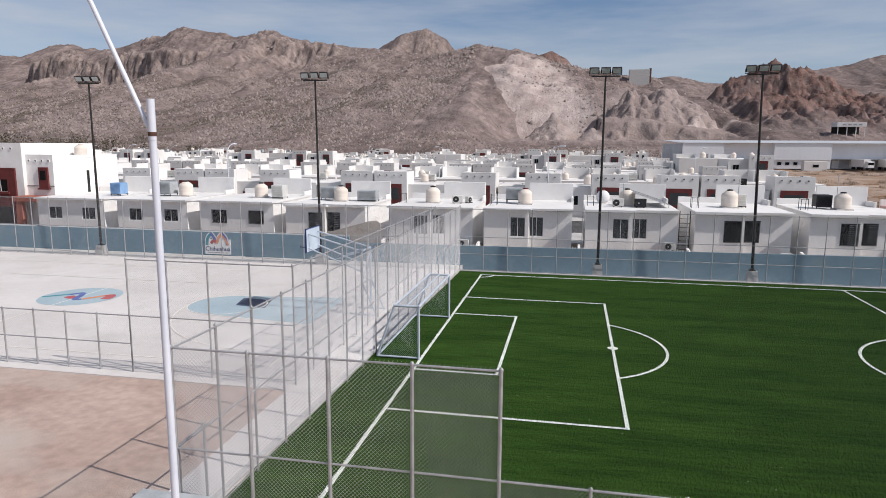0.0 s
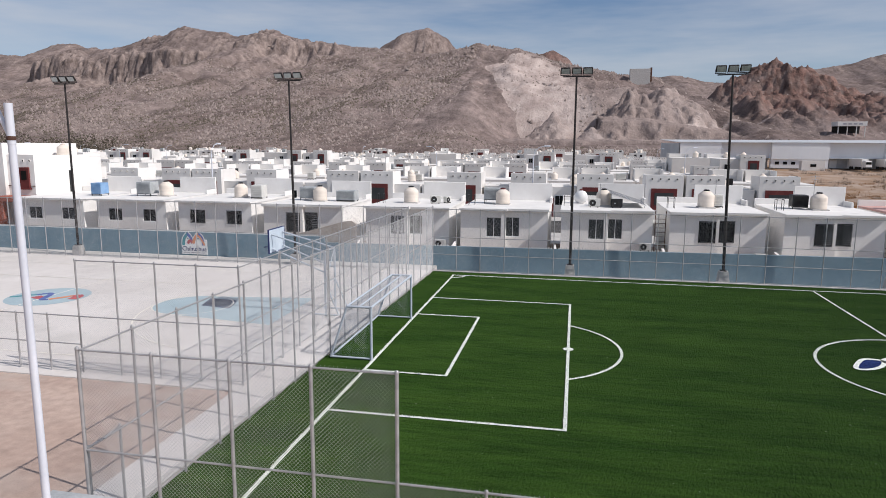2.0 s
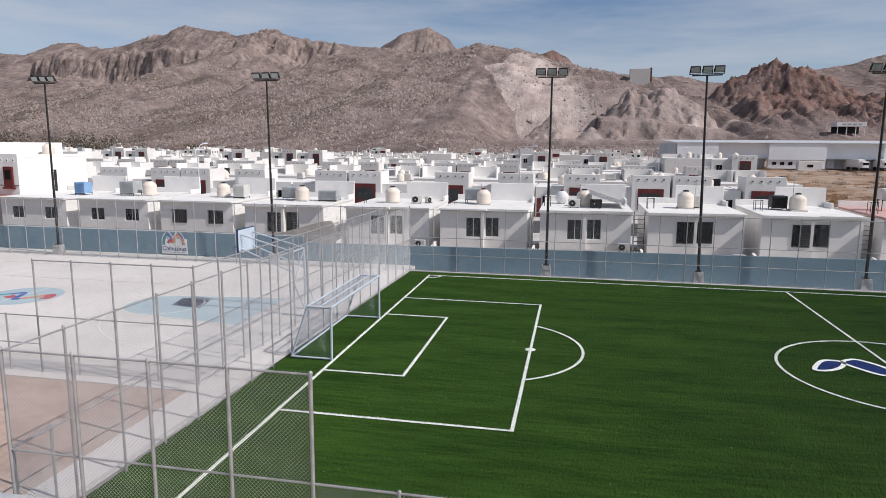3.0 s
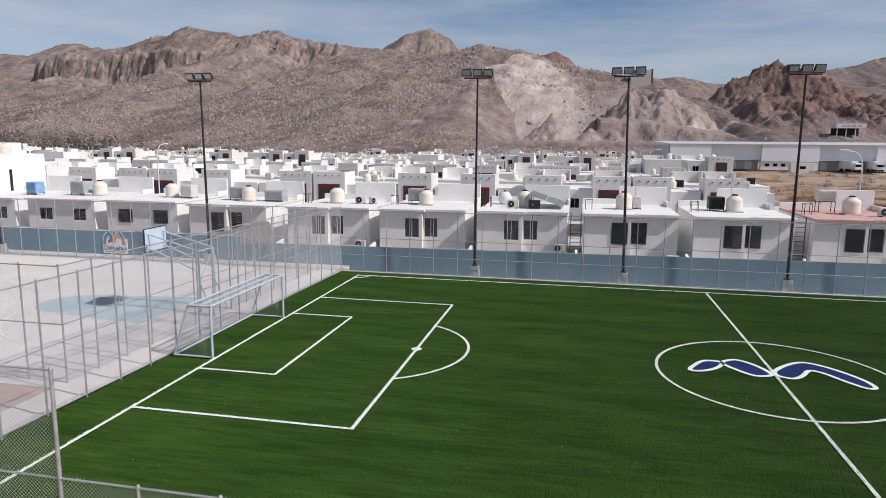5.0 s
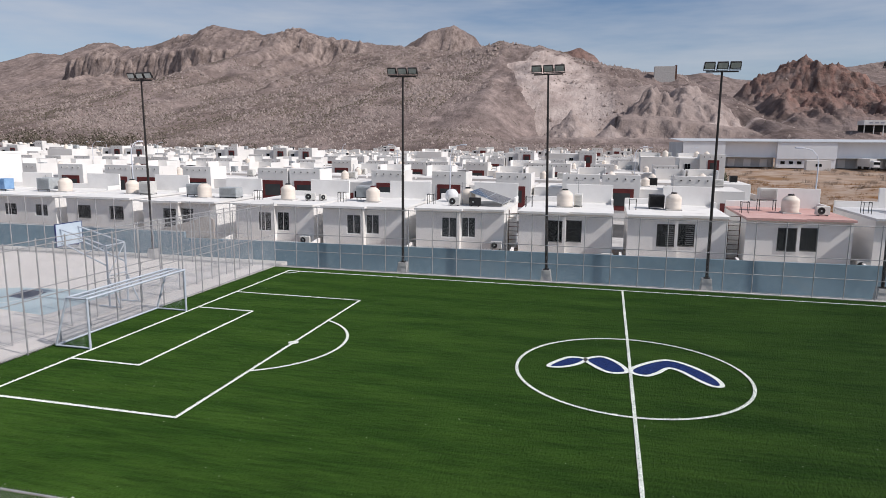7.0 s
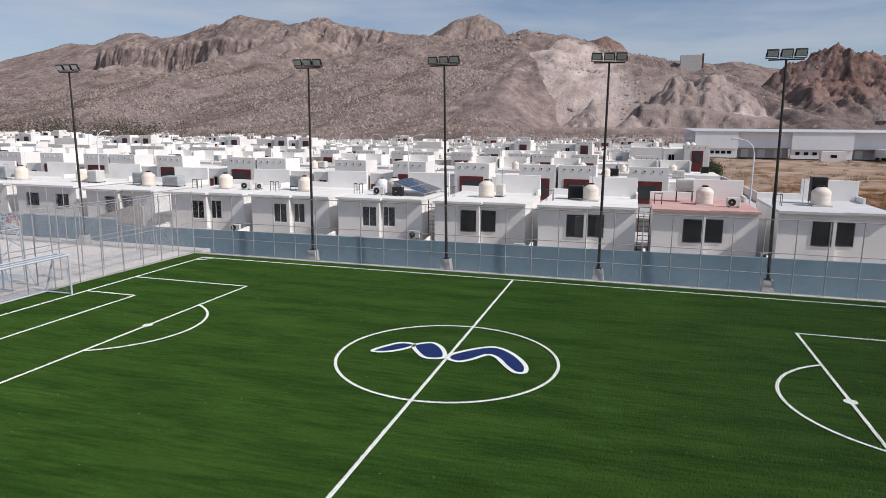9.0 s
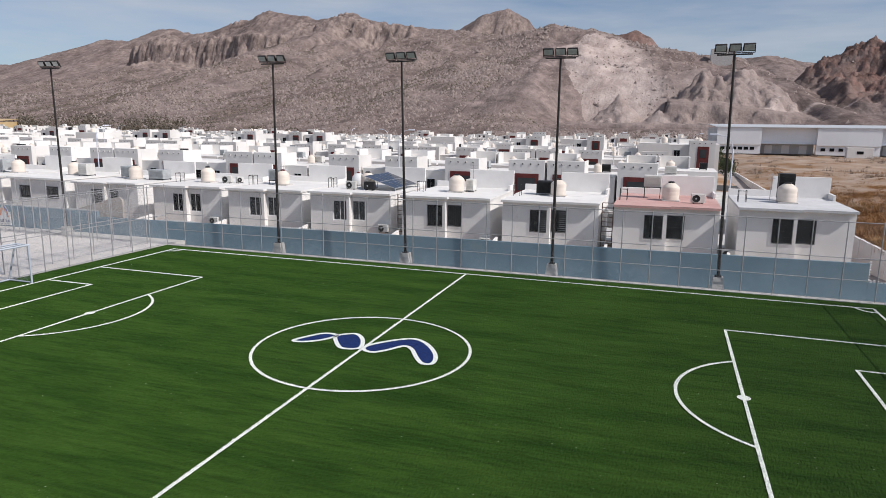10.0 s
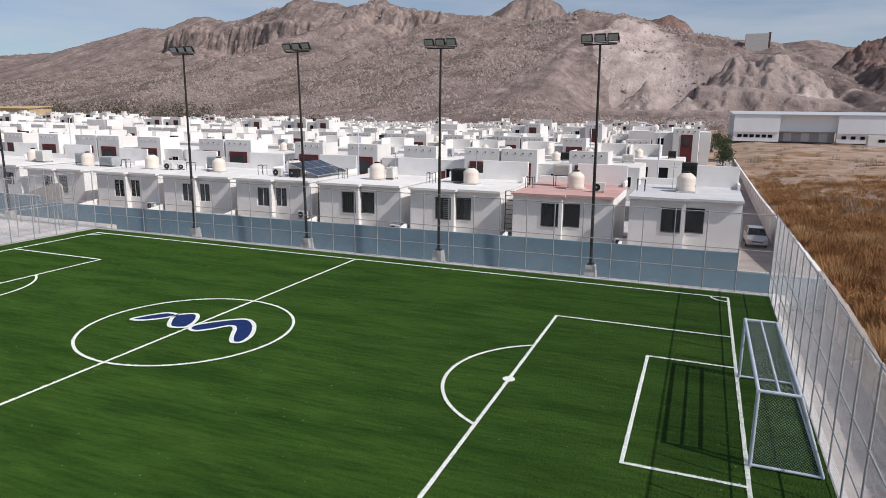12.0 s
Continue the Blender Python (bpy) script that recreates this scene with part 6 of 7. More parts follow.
# ---- warehouses ----
wh = thing("warehouse", 48.7, 238, -1.0, "long pale metal warehouse with loading bays", "warehouse")
wh.scale = (0.77, 0.77, 0.77)
part("side_wall", Geo().box(0, 1, 0, 1.0, 80, 12.4), warehouse_grey, wh)
for i, (a, b, front) in enumerate(((0, 20, 1), (20, 44, 0), (44, 70.5, 1), (70.5, 96, 0), (96, 122, 1), (122, 148, 0))):
    if front:
        part("upper_wall", Geo().box(a, 0, 4.4, b, 3, 12.6, 0.05), warehouse_white, wh)
        part("lower_wall", Geo().box(a, 0.6, 0, b, 3, 4.4), warehouse_white, wh)
        for k in range(6):
            x = a + 2.0 + k * (b - a - 4) / 6
            part("window", Geo().box(x, 0.5, 1.9, x + 1.9, 0.6, 3.3), dark_glass, wh)
    else:
        part("upper_wall", Geo().box(a, 2.5, 5.0, b, 5, 12.58, 0.02), warehouse_white, wh)
        part("lower_wall", Geo().box(a, 6.5, 0, b, 7, 5.0), warehouse_grey, wh)
        part("canopy", Geo().box(a, 1.0, 4.9, b, 6.5, 5.2, 0.03), warehouse_grey, wh)
        for k in range(3):
            x = a + 2.5 + k * (b - a - 5) / 2.5
            part("dock_door", Geo().box(x, 6.4, 0.3, x + 3.4, 6.5, 4.2, 0.02), warehouse_white, wh)
part("roof", Geo().slab([(-0.6, -0.4, 12.6), (148.6, -0.4, 12.6), (148.6, 80, 14.4), (-0.6, 80, 14.4)], 0.25), warehouse_roof, wh, "pale grey metal roof")
hut = thing("site_cabin", 94, 228, -1.4, "small white site cabin by the warehouse", "cabin")
part("body", Geo().box(-4, -1.5, 0, 4, 1.5, 3.6, 0.05), white_town, hut)
part("window", Geo().box(-1, -1.55, 1.4, 1, -1.5, 2.4), dark_glass, hut)
shed = thing("ochre_shed", -492, 345, -2.2, "long ochre shed with a low roof", "shed")
part("wall", Geo().box(-26, 0, 0, 26, 20, 9), tan_wall, shed)
part("roof", Geo().slab([(-27, -1, 9), (27, -1, 9), (27, 21, 11), (-27, 21, 11)], 0.3), tan_wall, shed)

# quarry building on the ridge
mill = thing("quarry_building", 89.5, 900, 87.5, "pale block building on the quarry ridge", "building")
part("wall", Geo().box(-14, 0, -14, 12, 14, 20.5, 0.1), concrete, mill)
# no separate tower: dark slab added for the block's shaded right side
part("tower", Geo().box(12, 2, -14, 14.5, 12, 22, 0.1), rust_metal, mill)

# roadside depot below the red hill
dz_ = float(hill_at(np.array([229.0]), np.array([560.0]))[0]) + 3
depot = thing("roadside_depot", 229, 560, dz_, "white flat-roofed open depot beside a road", "building")
part("roof", Geo().box(-12, 0, 5.6, 10, 14, 9.2, 0.05), white_town, depot, "deep white fascia")
part("back_wall", Geo().box(-11.5, 13, -6, 9.5, 13.6, 5.6), dark_metal, depot)
for x in (-11, -4.2, 2.6, 9):
    part("post", Geo().box(x - 0.3, 0.6, -6, x + 0.3, 1.2, 5.6), white_town, depot)
for k in range(4):
    part("small_print_bar", Geo().box(-8 + k * 4, -0.06, 6.8, -5.4 + k * 4, -0.01, 7.9), sign_grey, depot)


def parked_truck(x, y, turn, label):
    """A box lorry: trailer, cab with a dark windscreen, wheels."""
    tr = thing("parked_truck", x, y, -0.95, label, "truck", "trucks at the warehouse", turn=turn)
    part("trailer", Geo().box(-1.25, 0.4, 1.0, 1.25, 9.0, 3.9, 0.05), white_town, tr)
    part("cab", Geo().box(-1.2, -2.2, 0.7, 1.2, 0.1, 3.2, 0.2), white_frame, tr)
    part("windscreen", Geo().box(-1.05, -2.24, 1.9, 1.05, -2.18, 2.8, 0.02), dark_glass, tr)
    part("bumper", Geo().box(-1.2, -2.35, 0.45, 1.2, -2.1, 0.95, 0.05), tank_black, tr)
    for yw in (-1.4, 1.6, 6.6, 7.8):
        for sx in (-1, 1):
            part("wheel", Geo().tube((sx * 0.85, yw, 0.5), (sx * 1.2, yw, 0.5), 0.5, 14), rubber, tr)
    return tr


parked_truck(113, 231, 8, "white box truck parked at the warehouse")
parked_truck(121, 232, -4, "white articulated truck parked at the warehouse")

# ---- near lamp post ----
lamp = thing("street_lamp", 1.52, -31.8, -0.06, "white painted steel street lamp with a bent arm", "street lamp")
part("pole", Geo().tube((0, 0, 0), (0, 0, 8.25), 0.056, 16, 0.045), lamp_post_paint, lamp, smooth=True)
part("collar", Geo().tube((0, 0, 7.8), (0, 0, 8.3), 0.049, 16), lamp_post_paint, lamp, smooth=True)
part("arm", Geo().path([(-0.02, 0, 7.9), (-0.2, 0, 8.3), (-0.72, 0.0, 9.45), (-1.22, 0.0, 10.3)], 0.03, 12), lamp_post_paint, lamp, smooth=True)
part("band", Geo().tube((0, 0, 7.85), (0, 0, 7.9), 0.053, 16), rust_metal, lamp)
part("lantern", Geo().box(-2.0, -0.14, 10.28, -1.25, 0.14, 10.42, 0.04), lamp_post_paint, lamp)
part("base_plate", Geo().box(-0.2, -0.2, 0, 0.2, 0.2, 0.03, 0.005), lamp_post_paint, lamp)
box_ = thing("utility_box", -0.5, -29.1, -0.06, "low white utility box with a grey top by the fence", "utility box")
part("body", Geo().box(-0.75, -0.3, 0, 0.75, 0.3, 1.22, 0.02), sign_white, box_)
part("top", Geo().box(-0.72, -0.27, 1.22, 0.72, 0.27, 1.26, 0.01), ac_grey, box_, "grey-green metal top")

# ---- court: paint, hoop, sign ----
paint = thing("court_markings", -14, -10.6, 0.0, "faded court lines and coloured discs on concrete", "court lines", kind="structure")


def court_mark(name, g, mat, label=""):
    ob = part(name, g, mat, paint, label)
    ob.matrix_parent_inverse = paint.matrix_basis.inverted()
    return ob


KY = -10.75
court_mark("centre_disc", disc(Geo(), -17.72, KY, 1.95, -0.014), court_blue, "pale blue disc")
court_mark("key_disc", disc(Geo(), -9.58, KY, 1.85, -0.014), court_blue, "pale blue disc")
court_mark("key_lane", Geo().add([(-9.58, KY - 1.9, -0.012), (-4.4, KY - 2.6, -0.012), (-4.4, KY + 2.6, -0.012), (-9.58, KY + 1.85, -0.012)], [(0, 1, 2, 3)]), court_blue, "pale blue lane")
# the backboard's cast shadow, painted as a dark skewed patch
court_mark("board_shadow", Geo().add([(-9.16, -10.79, -0.008), (-7.52, -11.07, -0.008), (-7.88, -9.52, -0.008), (-9.5, -9.3, -0.008)], [(0, 1, 2, 3)]), court_shadow, "dark painted shadow of the backboard")
court_mark("side_line", stripe(stripe(Geo(), -32, -18.6, -3.6, -18.6, 0.07, -0.01), -32, -2.6, -3.6, -2.6, 0.07, -0.01), court_line)
court_mark("end_line", stripe(Geo(), -3.6, -18.6, -3.6, -2.6, 0.07, -0.008), court_line)
court_mark("centre_line", stripe(Geo(), -17.72, -18.6, -17.72, -2.6, 0.07, -0.009), court_line)
court_mark("lane_edge", stripe(stripe(Geo(), -9.58, KY - 1.9, -3.6, KY - 2.7, 0.07, -0.006), -9.58, KY + 1.85, -3.6, KY + 2.7, 0.07, -0.006), court_line)
court_mark("key_circle", arc(Geo(), -9.58, KY, 1.85, 0, 360, 0.06, -0.007), court_line)
court_mark("three_point_arc", arc(Geo(), -5.0, KY, 6.4, 95, 265, 0.07, -0.006), court_line)
court_mark("inner_line", stripe(Geo(), -26, -6.5, -12, -6.5, 0.06, -0.0065), court_line)


def ribbon(keys, w, z):
    """A smooth open band through a few points."""
    pts, k = [], len(keys)
    for i in range(k - 1):
        p0, p1, p2, p3 = [Vector((*keys[min(max(i + j, 0), k - 1)], 0)) for j in (-1, 0, 1, 2)]
        for t in (j / 10 for j in range(10)):
            pts.append(0.5 * ((2 * p1) + (p2 - p0) * t + (2 * p0 - 5 * p1 + 4 * p2 - p3) * t * t + (3 * p1 - p0 - 3 * p2 + p3) * t ** 3))
    n, verts = len(pts), []
    for i, p in enumerate(pts):
        d = (pts[min(i + 1, n - 1)] - pts[max(i - 1, 0)]).normalized()
        s = Vector((-d.y, d.x, 0)) * (w / 2)
        verts += [(p.x - s.x, p.y - s.y, z), (p.x + s.x, p.y + s.y, z)]
    return Geo().add(verts, [(2 * i, 2 * i + 2, 2 * i + 3, 2 * i + 1) for i in range(n - 1)])


court_mark("wave_teal", ribbon([(-19.52, -11.3), (-18.92, -10.8), (-18.22, -10.2)], 0.28, -0.009), court_teal)
court_mark("wave_violet", ribbon([(-18.52, -10.6), (-18.22, -10.15), (-17.92, -10.4), (-17.52, -11.4), (-17.22, -11.3)], 0.3, -0.006), court_violet)
court_mark("wave_red", ribbon([(-18.32, -10.9), (-17.92, -11.1), (-17.62, -11.0)], 0.5, -0.008), court_red)
court_mark("wave_orange", ribbon([(-17.22, -11.3), (-16.72, -10.6), (-16.42, -10.1)], 0.32, -0.005), court_orange)
court_mark("wave_red", ribbon([(-16.52, -10.2), (-16.22, -10.5), (-16.12, -11.1)], 0.5, -0.004), court_red)

hoop = thing("basketball_hoop", -2.7, -10.6, -0.02, "pale steel basketball stand with a white board", "basketball hoop")
bx, bz = -2.5, 3.34
part("backboard", Geo().box(bx - 0.03, -0.8, bz - 0.53, bx + 0.03, 0.8, bz + 0.53, 0.01), board_face, hoop, "pale blue-white board")
edge_ = Geo()
for y0, z0, y1, z1 in ((-0.82, bz - 0.55, 0.82, bz - 0.52), (-0.82, bz + 0.52, 0.82, bz + 0.55), (-0.82, bz - 0.52, -0.79, bz + 0.52), (0.79, bz - 0.52, 0.82, bz + 0.52)):
    edge_.box(bx - 0.036, y0, z0, bx + 0.036, y1, z1)
part("board_rim", edge_, sign_navy, hoop, "blue board edge")
mark_ = Geo()
for y0, z0, y1, z1 in ((-0.3, bz - 0.4, 0.3, bz - 0.35), (-0.3, bz - 0.05, 0.3, bz), (-0.3, bz - 0.35, -0.25, bz - 0.05), (0.25, bz - 0.35, 0.3, bz - 0.05)):
    mark_.box(bx - 0.036, y0, z0, bx - 0.03, y1, z1)
part("target_mark", mark_, sign_navy, hoop)
ring = Geo()
for k in range(20):
    a0, a1 = 2 * math.pi * k / 20, 2 * math.pi * (k + 1) / 20
    ring.tube((bx - 0.4 + 0.23 * math.cos(a0), 0.23 * math.sin(a0), bz - 0.38), (bx - 0.4 + 0.23 * math.cos(a1), 0.23 * math.sin(a1), bz - 0.38), 0.012, 6)
part("ring", ring.box(bx - 0.2, -0.05, bz - 0.4, bx - 0.03, 0.05, bz - 0.36), sign_navy, hoop)
for s in (-0.62, 0.62):
    part("upright", Geo().tube((0.1, s, 0), (0.1, s, 2.95), 0.05, 10), goal_paint, hoop, smooth=True)
    part("rear_post", Geo().tube((0.75, s, 0), (0.1, s, 1.5), 0.04, 10), goal_paint, hoop, smooth=True)
    part("top_arm", Geo().tube((0.1, s, 2.95), (bx + 0.03, s * 0.9, bz + 0.3), 0.035, 10), goal_paint, hoop, smooth=True)
    part("lower_arm", Geo().tube((0.1, s, 2.0), (bx + 0.03, s * 0.9, bz - 0.35), 0.035, 10), goal_paint, hoop, smooth=True)
    part("brace", Geo().tube((0.1, s, 2.95), (-1.1, s * 0.95, 2.55), 0.028, 8), goal_paint, hoop, smooth=True)
    part("base_bar", Geo().tube((0.8, s, 0.04), (-0.5, s, 0.04), 0.04, 8), goal_paint, hoop, smooth=True)
part("tie_bar", Geo().tube((0.1, -0.62, 2.95), (0.1, 0.62, 2.95), 0.035, 8).tube((0.1, -0.62, 1.5), (0.1, 0.62, 1.5), 0.03, 8).tube((0.1, -0.62, 1.5), (0.1, 0.62, 2.9), 0.025, 8), goal_paint, hoop, smooth=True)

sign = thing("wall_sign", -17.47, 2.09, 0.06, "white sign with a coloured wave emblem and lettering", "sign")
part("board", Geo().box(-0.97, 0.0, 0.0, 0.97, 0.04, 1.05), sign_white, sign)
SIGN = (("teal_band", court_teal, [(-0.82, 0.62), (-0.74, 1.1), (-0.48, 1.42)], 0.22), ("blue_band", court_violet, [(-0.5, 1.45), (-0.25, 1.15), (-0.12, 0.75)], 0.2),
        ("red_band", court_red, [(-0.5, 0.75), (-0.3, 0.95), (-0.1, 0.78)], 0.2), ("orange_band", court_orange, [(-0.08, 0.75), (0.12, 1.2), (0.36, 1.45)], 0.2),
        ("violet_band", court_violet, [(0.36, 1.45), (0.62, 1.15), (0.72, 0.62)], 0.18), ("orange_band", court_orange, [(0.3, 1.35), (0.55, 1.1), (0.82, 0.62)], 0.14))
for i, (nm, mt, keys, w) in enumerate(SIGN):
    r = ribbon(keys, w + 0.13, 0.0)
    part("white_edge", Geo().add([(v[0], 0.002 + 0.002 * i, v[1]) for v in r.v], [f for f in r.f]), sign_white, sign)
    r = ribbon(keys, w, 0.0)
    part(nm, Geo().add([(v[0], -0.006 - 0.002 * i, v[1]) for v in r.v], [f for f in r.f]), mt, sign)
txt = bpy.data.curves.new("lettering", "FONT")
txt.body, txt.size, txt.align_x, txt.extrude = "Chihuahua", 0.44, "CENTER", 0.004
txt.materials.append(sign_navy)
t_ob = new("lettering", txt)
t_ob.parent = sign
t_ob.matrix_basis = pose(0, -0.008, 0.24, 90, 0, 0)
for k, (a, b) in enumerate(((-0.8, -0.35), (-0.28, 0.15), (0.22, 0.45), (0.52, 0.8))):
    part("small_print_bar", Geo().box(a, -0.006, 0.09, b, 0.0, 0.14), sign_grey, sign)

# ---- parked car ----
car = thing("parked_car", 43.85, 27.6, DRIVE, "silver saloon car parked on the ramp beside the house", "car")
w = 0.86
rows = [(-2.14, 0.34, 0.62, 0.66), (-2.06, 0.28, 0.74, 0.78), (-1.75, 0.26, 0.86, 0.84), (-1.05, 0.26, 0.97, w), (0.2, 0.26, 0.99, w), (1.3, 0.26, 1.0, w), (1.9, 0.28, 0.96, 0.82), (2.1, 0.34, 0.8, 0.7)]
shell = Geo()
ring = [(-0.93, 0.0), (-1.0, 0.3), (-1.0, 0.72), (-0.88, 0.96), (0.0, 1.0), (0.88, 0.96), (1.0, 0.72), (1.0, 0.3), (0.93, 0.0)]
shell.add([(hw * u, y, lo + (hi - lo) * v) for y, lo, hi, hw in rows for u, v in ring],
          [(9 * i + j, 9 * i + j + 1, 9 * i + j + 10, 9 * i + j + 9) for i in range(len(rows) - 1) for j in range(8)] + [tuple(range(8, -1, -1)), tuple(range(63, 72))])
part("body", shell, car_paint, car, smooth=True)
cabin = [(-1.1, 0.95, w - 0.08), (1.5, 0.96, w - 0.08), (0.95, 1.4, w - 0.24), (-0.3, 1.4, w - 0.24)]
part("cabin", Geo().add([(-q[2], q[0], q[1]) for q in cabin] + [(q[2], q[0], q[1]) for q in cabin], [(0, 1, 2, 3), (7, 6, 5, 4), (0, 3, 7, 4), (1, 5, 6, 2), (3, 2, 6, 7)]), dark_glass, car, "dark glass cabin")
part("roof", Geo().box(-0.61, -0.34, 1.39, 0.61, 0.98, 1.45, 0.03), car_paint, car)
for e in (-1, 1):
    part("pillar", Geo().tube((e * 0.78, -1.1, 0.96), (e * 0.62, -0.3, 1.41), 0.035, 6).tube((e * 0.78, 1.5, 0.97), (e * 0.62, 0.95, 1.41), 0.05, 6).tube((e * 0.79, 0.2, 0.97), (e * 0.63, 0.25, 1.41), 0.03, 6), car_paint, car)
    part("mirror", Geo().box(e * 0.93 - 0.08, -0.95, 0.98, e * 0.93 + 0.08, -0.83, 1.1, 0.03), car_paint, car)
for s in (-1, 1):
    for y in (-1.3, 1.3):
        wheel = part("wheel", Geo().tube((s * 0.62, y, 0.31), (s * 0.83, y, 0.31), 0.31, 18), rubber, car)
        part("rim", Geo().tube((s * 0.83, y, 0.31), (s * 0.84, y, 0.31), 0.19, 14), aluminium, wheel)
    part("headlight", Geo().box(s * 0.6 - 0.18, -2.16, 0.62, s * 0.6 + 0.18, -2.05, 0.78, 0.02), lamp_glass, car)
part("grille", Geo().box(-0.42, -2.165, 0.5, 0.42, -2.1, 0.6, 0.01), tank_black, car)
part("bumper", Geo().box(-0.74, -2.2, 0.3, 0.74, -2.04, 0.46, 0.06), car_paint, car)
part("plate", Geo().box(-0.22, -2.21, 0.38, 0.22, -2.2, 0.48), sign_white, car)


# ---- dry field growth and far brush ----
def tufts(name, count, area, size, blades, seed, spread, mat, label, category, dense=False):
    """Loose tufts of thin blades over a stretch of the field."""
    rs = np.random.RandomState(seed)
    x, y = rs.uniform(area[0], area[1], count * 6), rs.uniform(area[2], area[3], count * 6)
    if dense:
        p = fbm(x / 14.0, y / 14.0, 3, 17)
        near = np.exp(-np.maximum(0, x - 54) / 8.0) * np.exp(-np.maximum(0, y - 25) / 22)
        ok_ = rs.rand(len(x)) < np.clip(near + 0.9 * p, 0.015, 1)
        x, y = x[ok_], y[ok_]
    x, y = x[:count], y[:count]
    z, s = ground_height(x, y) - 0.05, size * rs.uniform(0.5, 1.4, len(x))
    x, y, z, s = [np.repeat(q, blades) for q in (x, y, z, s)]
    n = len(x)
    a, t = rs.uniform(0, 2 * math.pi, n), rs.uniform(0.1, 0.75, n)
    bx_, by_ = x + rs.normal(0, 1, n) * spread * s, y + rs.normal(0, 1, n) * spread * s
    h, wd, dx, dy = s * rs.uniform(0.4, 1.0, n), s * 0.02, np.cos(a), np.sin(a)
    v = np.stack([np.stack([bx_ - dy * wd, by_ + dx * wd, z], 1), np.stack([bx_ + dy * wd, by_ - dx * wd, z], 1), np.stack([bx_ + dx * t * s, by_ + dy * t * s, z + h], 1)], 1)
    return tagged(new(name, triangles(name, v, mat)), label, category, kind="stuff")


tufts("dry_grass", 3000, (45.7, 110, 8, 130), 0.62, 36, 5, 0.5, straw, "orange-brown dry grass tufts in the field", "grass", True)
def grass_mounds(name, count, seed, blades, mat, label):
    """Rounded mounds of fine dry blades, thick beside the boundary wall and thinning out over the field."""
    rs = np.random.RandomState(seed)
    y = rs.uniform(-36, 95, count * 8)
    x = 45.9 + rs.exponential(1.0, count * 8) * (6 + 0.06 * np.maximum(0, y))
    p = fbm(x / 9.0, y / 9.0, 3, 29)
    ok_ = (rs.rand(len(x)) < np.clip(1.15 - np.maximum(0, y - 10) / 60 + 1.4 * p, 0.02, 1)) & (x < 100)
    x, y = x[ok_][:count], y[ok_][:count]
    s = rs.uniform(0.55, 1.25, len(x)) * np.clip(1.15 - np.maximum(0, y) / 130, 0.5, 1.2)
    z = ground_height(x, y) - 0.1
    x, y, z, s = [np.repeat(q, blades) for q in (x, y, z, s)]
    n = len(x)
    a, lift = rs.uniform(0, 2 * math.pi, n), rs.beta(1.2, 1.6, n) * math.pi / 2
    r0, length = rs.rand(n) ** 0.5 * 0.75 * s, s * rs.uniform(0.35, 0.85, n)
    cx, cy = np.cos(a), np.sin(a)
    bx_, by_ = x + cx * r0, y + cy * r0
    hz = z + s * 0.5 * (1 - (r0 / s) ** 2) * rs.rand(n)
    b = a + rs.normal(0, 0.5, n)
    out, wd = np.cos(lift) * length, s * rs.uniform(0.008, 0.018, n)
    tip = np.stack([bx_ + np.cos(b) * out, by_ + np.sin(b) * out - 0.1 * length, hz + np.sin(lift) * length], 1)
    v = np.stack([np.stack([bx_ - cy * wd, by_ + cx * wd, hz], 1), np.stack([bx_ + cy * wd, by_ - cx * wd, hz], 1), tip], 1)
    return tagged(new(name, triangles(name, v, mat)), label, "grass", kind="stuff")


grass_mounds("dry_grass_mounds", 1900, 15, 150, straw, "mounded rust-orange dry grass beside the boundary wall")
tufts("dry_field_brush", 420, (48, 190, 10, 290), 1.1, 60, 6, 0.5, leaf_dry, "grey-brown dry bushes in the field", "bushes")


def bush_cloud(name, spots, seed, leaves, mat, label, category, leaf=0.17):
    """Rounded uneven crowns of loose leaf clumps."""
    rs = np.random.RandomState(seed)
    q = np.repeat(np.array(spots), leaves, 0)
    n = len(q)
    d = rs.normal(0, 1, (n, 3))
    d /= np.linalg.norm(d, axis=1)[:, None]
    k = rs.uniform(0.45, 1.0, n)
    r, h = q[:, 3], q[:, 4]
    c = np.stack([q[:, 0] + d[:, 0] * r * k, q[:, 1] + d[:, 1] * r * k, q[:, 2] + h * 0.5 + d[:, 2] * h * 0.5 * k], 1)
    u, w = rs.normal(0, 1, (n, 3)), rs.normal(0, 1, (n, 3))
    u *= (leaf * r / np.linalg.norm(u, axis=1))[:, None]
    w *= (leaf * r / np.linalg.norm(w, axis=1))[:, None]
    return tagged(new(name, triangles(name, np.stack([c - u, c + w, c + u], 1), mat)), label, category, kind="stuff")


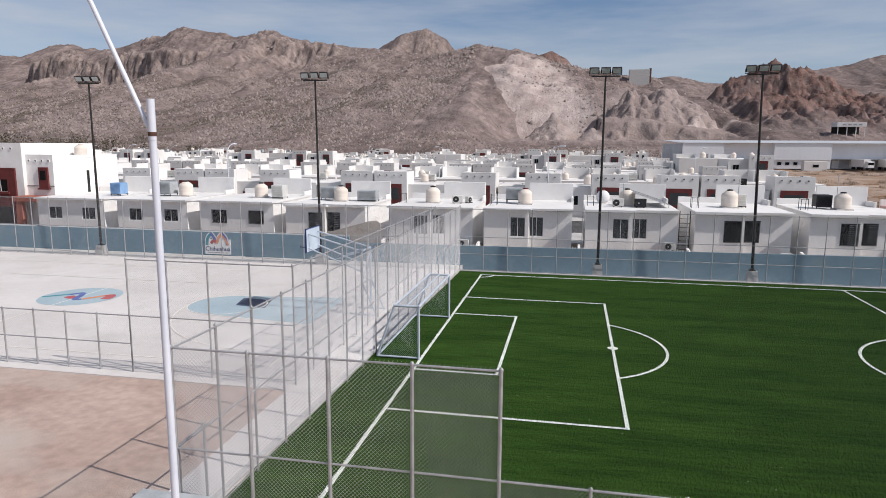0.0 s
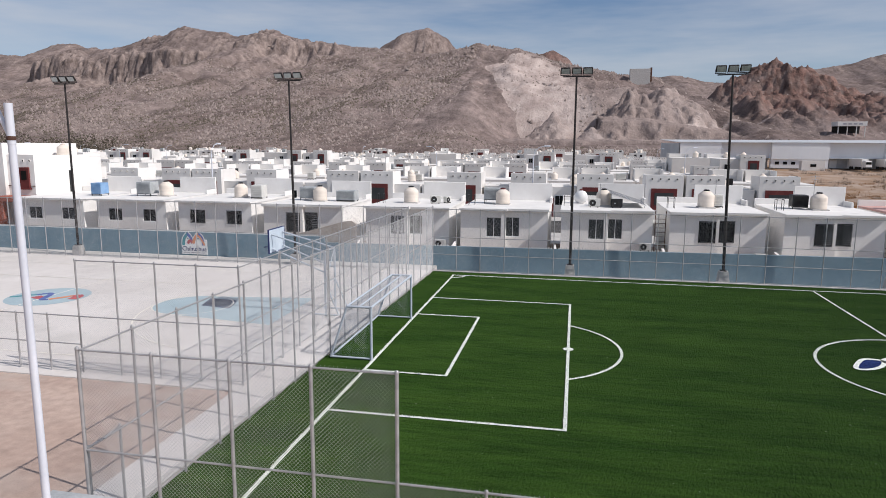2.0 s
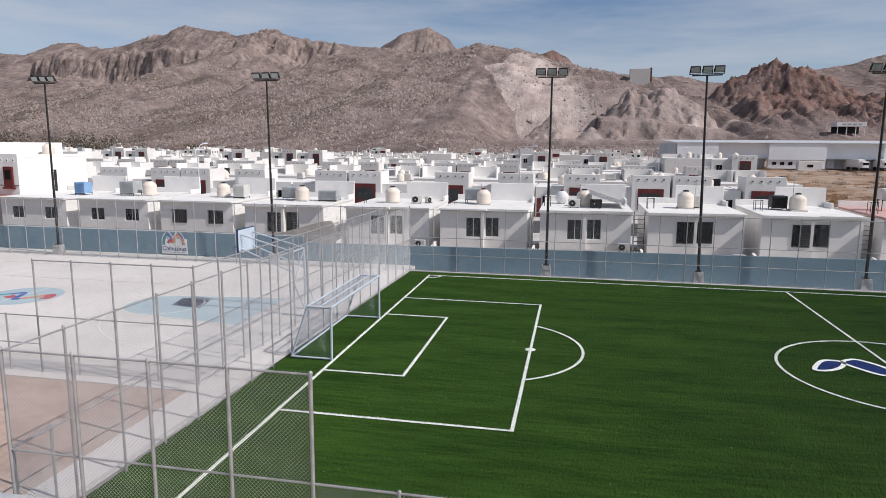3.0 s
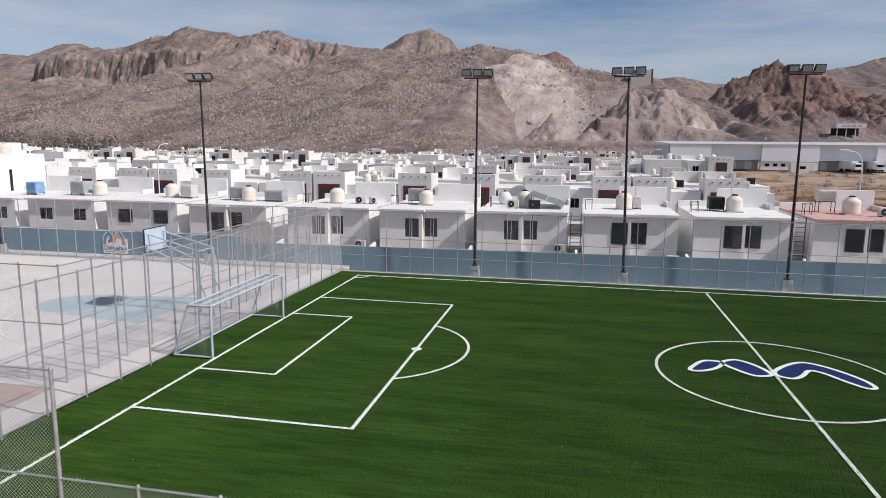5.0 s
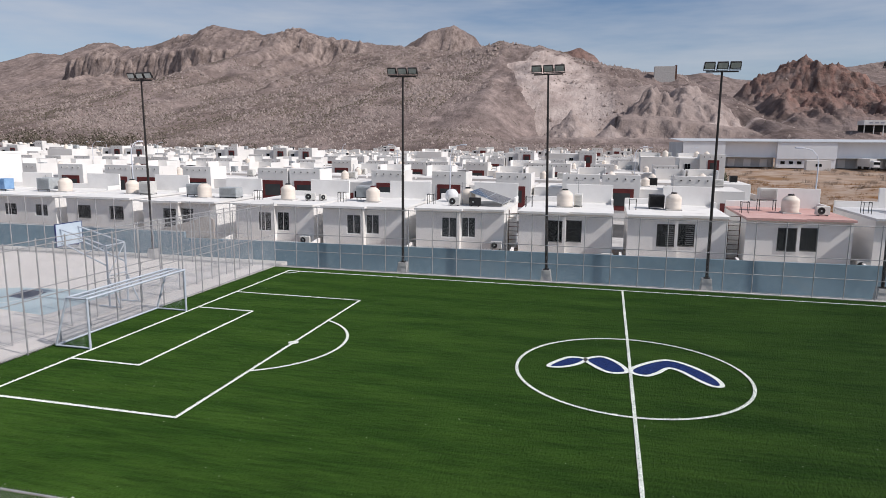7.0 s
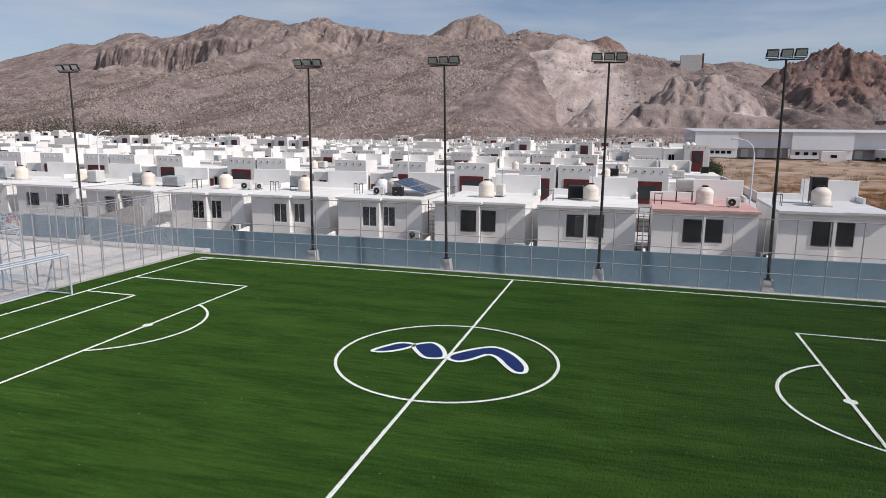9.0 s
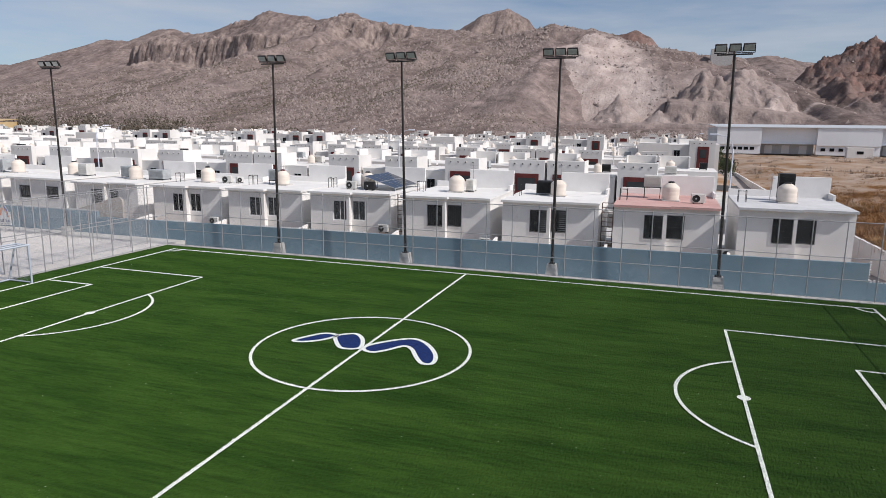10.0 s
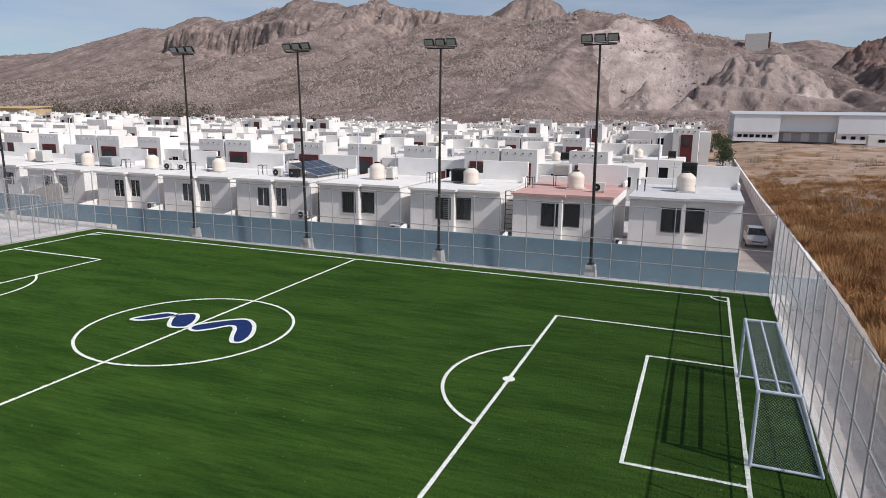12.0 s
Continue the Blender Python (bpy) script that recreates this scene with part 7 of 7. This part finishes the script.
rs = np.random.RandomState(19)
tussocks = []
while len(tussocks) < 800:
    y = rs.uniform(-36, 80)
    x = 46.2 + rs.exponential(1.0) * (6 + 0.06 * max(0.0, y))
    if x < 95 and rs.rand() < 1.1 - max(0.0, y - 10) / 70:
        r = rs.uniform(0.35, 0.95)
        tussocks.append((x, y, float(ground_height(np.array([x]), np.array([y]))[0]) - 0.2, r, r * rs.uniform(0.8, 1.3)))
bush_cloud("dry_bushes", tussocks, 21, 240, straw, "rust-orange dry bushes along the boundary wall", "bushes", 0.085)
rs = np.random.RandomState(11)
spots, green = [], []
for _ in range(480):
    x = rs.uniform(-620, 330)
    left = x < -180
    r = rs.uniform(0.9, 2.4) * (1.3 if left else 0.7)
    y = 345 + 125 * rs.rand() ** 1.6
    if not left and rs.rand() < 0.5:
        continue
    spots.append((x, y, max(float(land(np.array(y))), float(hill_at(np.array([x]), np.array([max(y, 373.0)]))[0])) - 0.8, r, r * rs.uniform(1.0, 1.7)))
bush_cloud("foothill_brush", spots, 3, 40, leaf_dry, "grey-brown brush at the foot of the hills", "brush")
for _ in range(80):
    x, y = rs.uniform(-620, 250), rs.uniform(345, 400)
    r = rs.uniform(1.6, 3.6) * (1.6 if x < -200 else 0.8)
    green.append((x, y, float(land(np.array(y))) - 0.5, r, r * 1.6))
for _ in range(60):
    x, y = rs.uniform(-520, -290), rs.uniform(352, 392)
    r = rs.uniform(3.5, 6.5)
    green.append((x, y, float(land(np.array(y))) - 0.5, r, r * 2.7))
bush_cloud("foothill_trees", green, 4, 90, leaf_olive, "dark olive trees at the far edge of town", "trees")


def street_tree(x, y, z, r, h, seed):
    """A small dark tree: forked trunk and a loose crown of leaf clumps."""
    tr = thing("street_tree", x, y, z, "small dark green tree beside the lane wall", "tree", "trees along the lane")
    part("trunk", Geo().tube((0, 0, 0), (0.1, 0, h * 0.45), 0.14, 8, 0.08).tube((0.1, 0, h * 0.42), (-0.4 * r, 0.1, h * 0.8), 0.07, 6, 0.03).tube((0.1, 0, h * 0.42), (0.5 * r, -0.2, h * 0.75), 0.07, 6, 0.03), bark, tr)
    q = np.random.RandomState(seed)
    puffs = q.normal(0, 1, (9, 3)) * (0.42 * r, 0.42 * r, 0.16 * h) + (0, 0, h * 0.68)
    n = 1500
    c = puffs[q.randint(0, 9, n)] + q.normal(0, 0.24 * r, (n, 3))
    u, k = q.normal(0, 0.11, (n, 3)), q.normal(0, 0.11, (n, 3))
    crown = new("crown", triangles("crown", np.stack([c - u, c + k, c + u], 1), leaf_green))
    crown.parent = tr
    return tr


for k, (x, y, r, h) in enumerate(((42.9, 112, 1.9, 2.9), (43.6, 126, 2.0, 3.2), (42.6, 148, 2.2, 3.4), (44.0, 166, 2.0, 3.2), (43.0, 190, 2.4, 3.8))):
    street_tree(x, y, DRIVE + 0.012 * (y - 60), r, h, 90 + k)
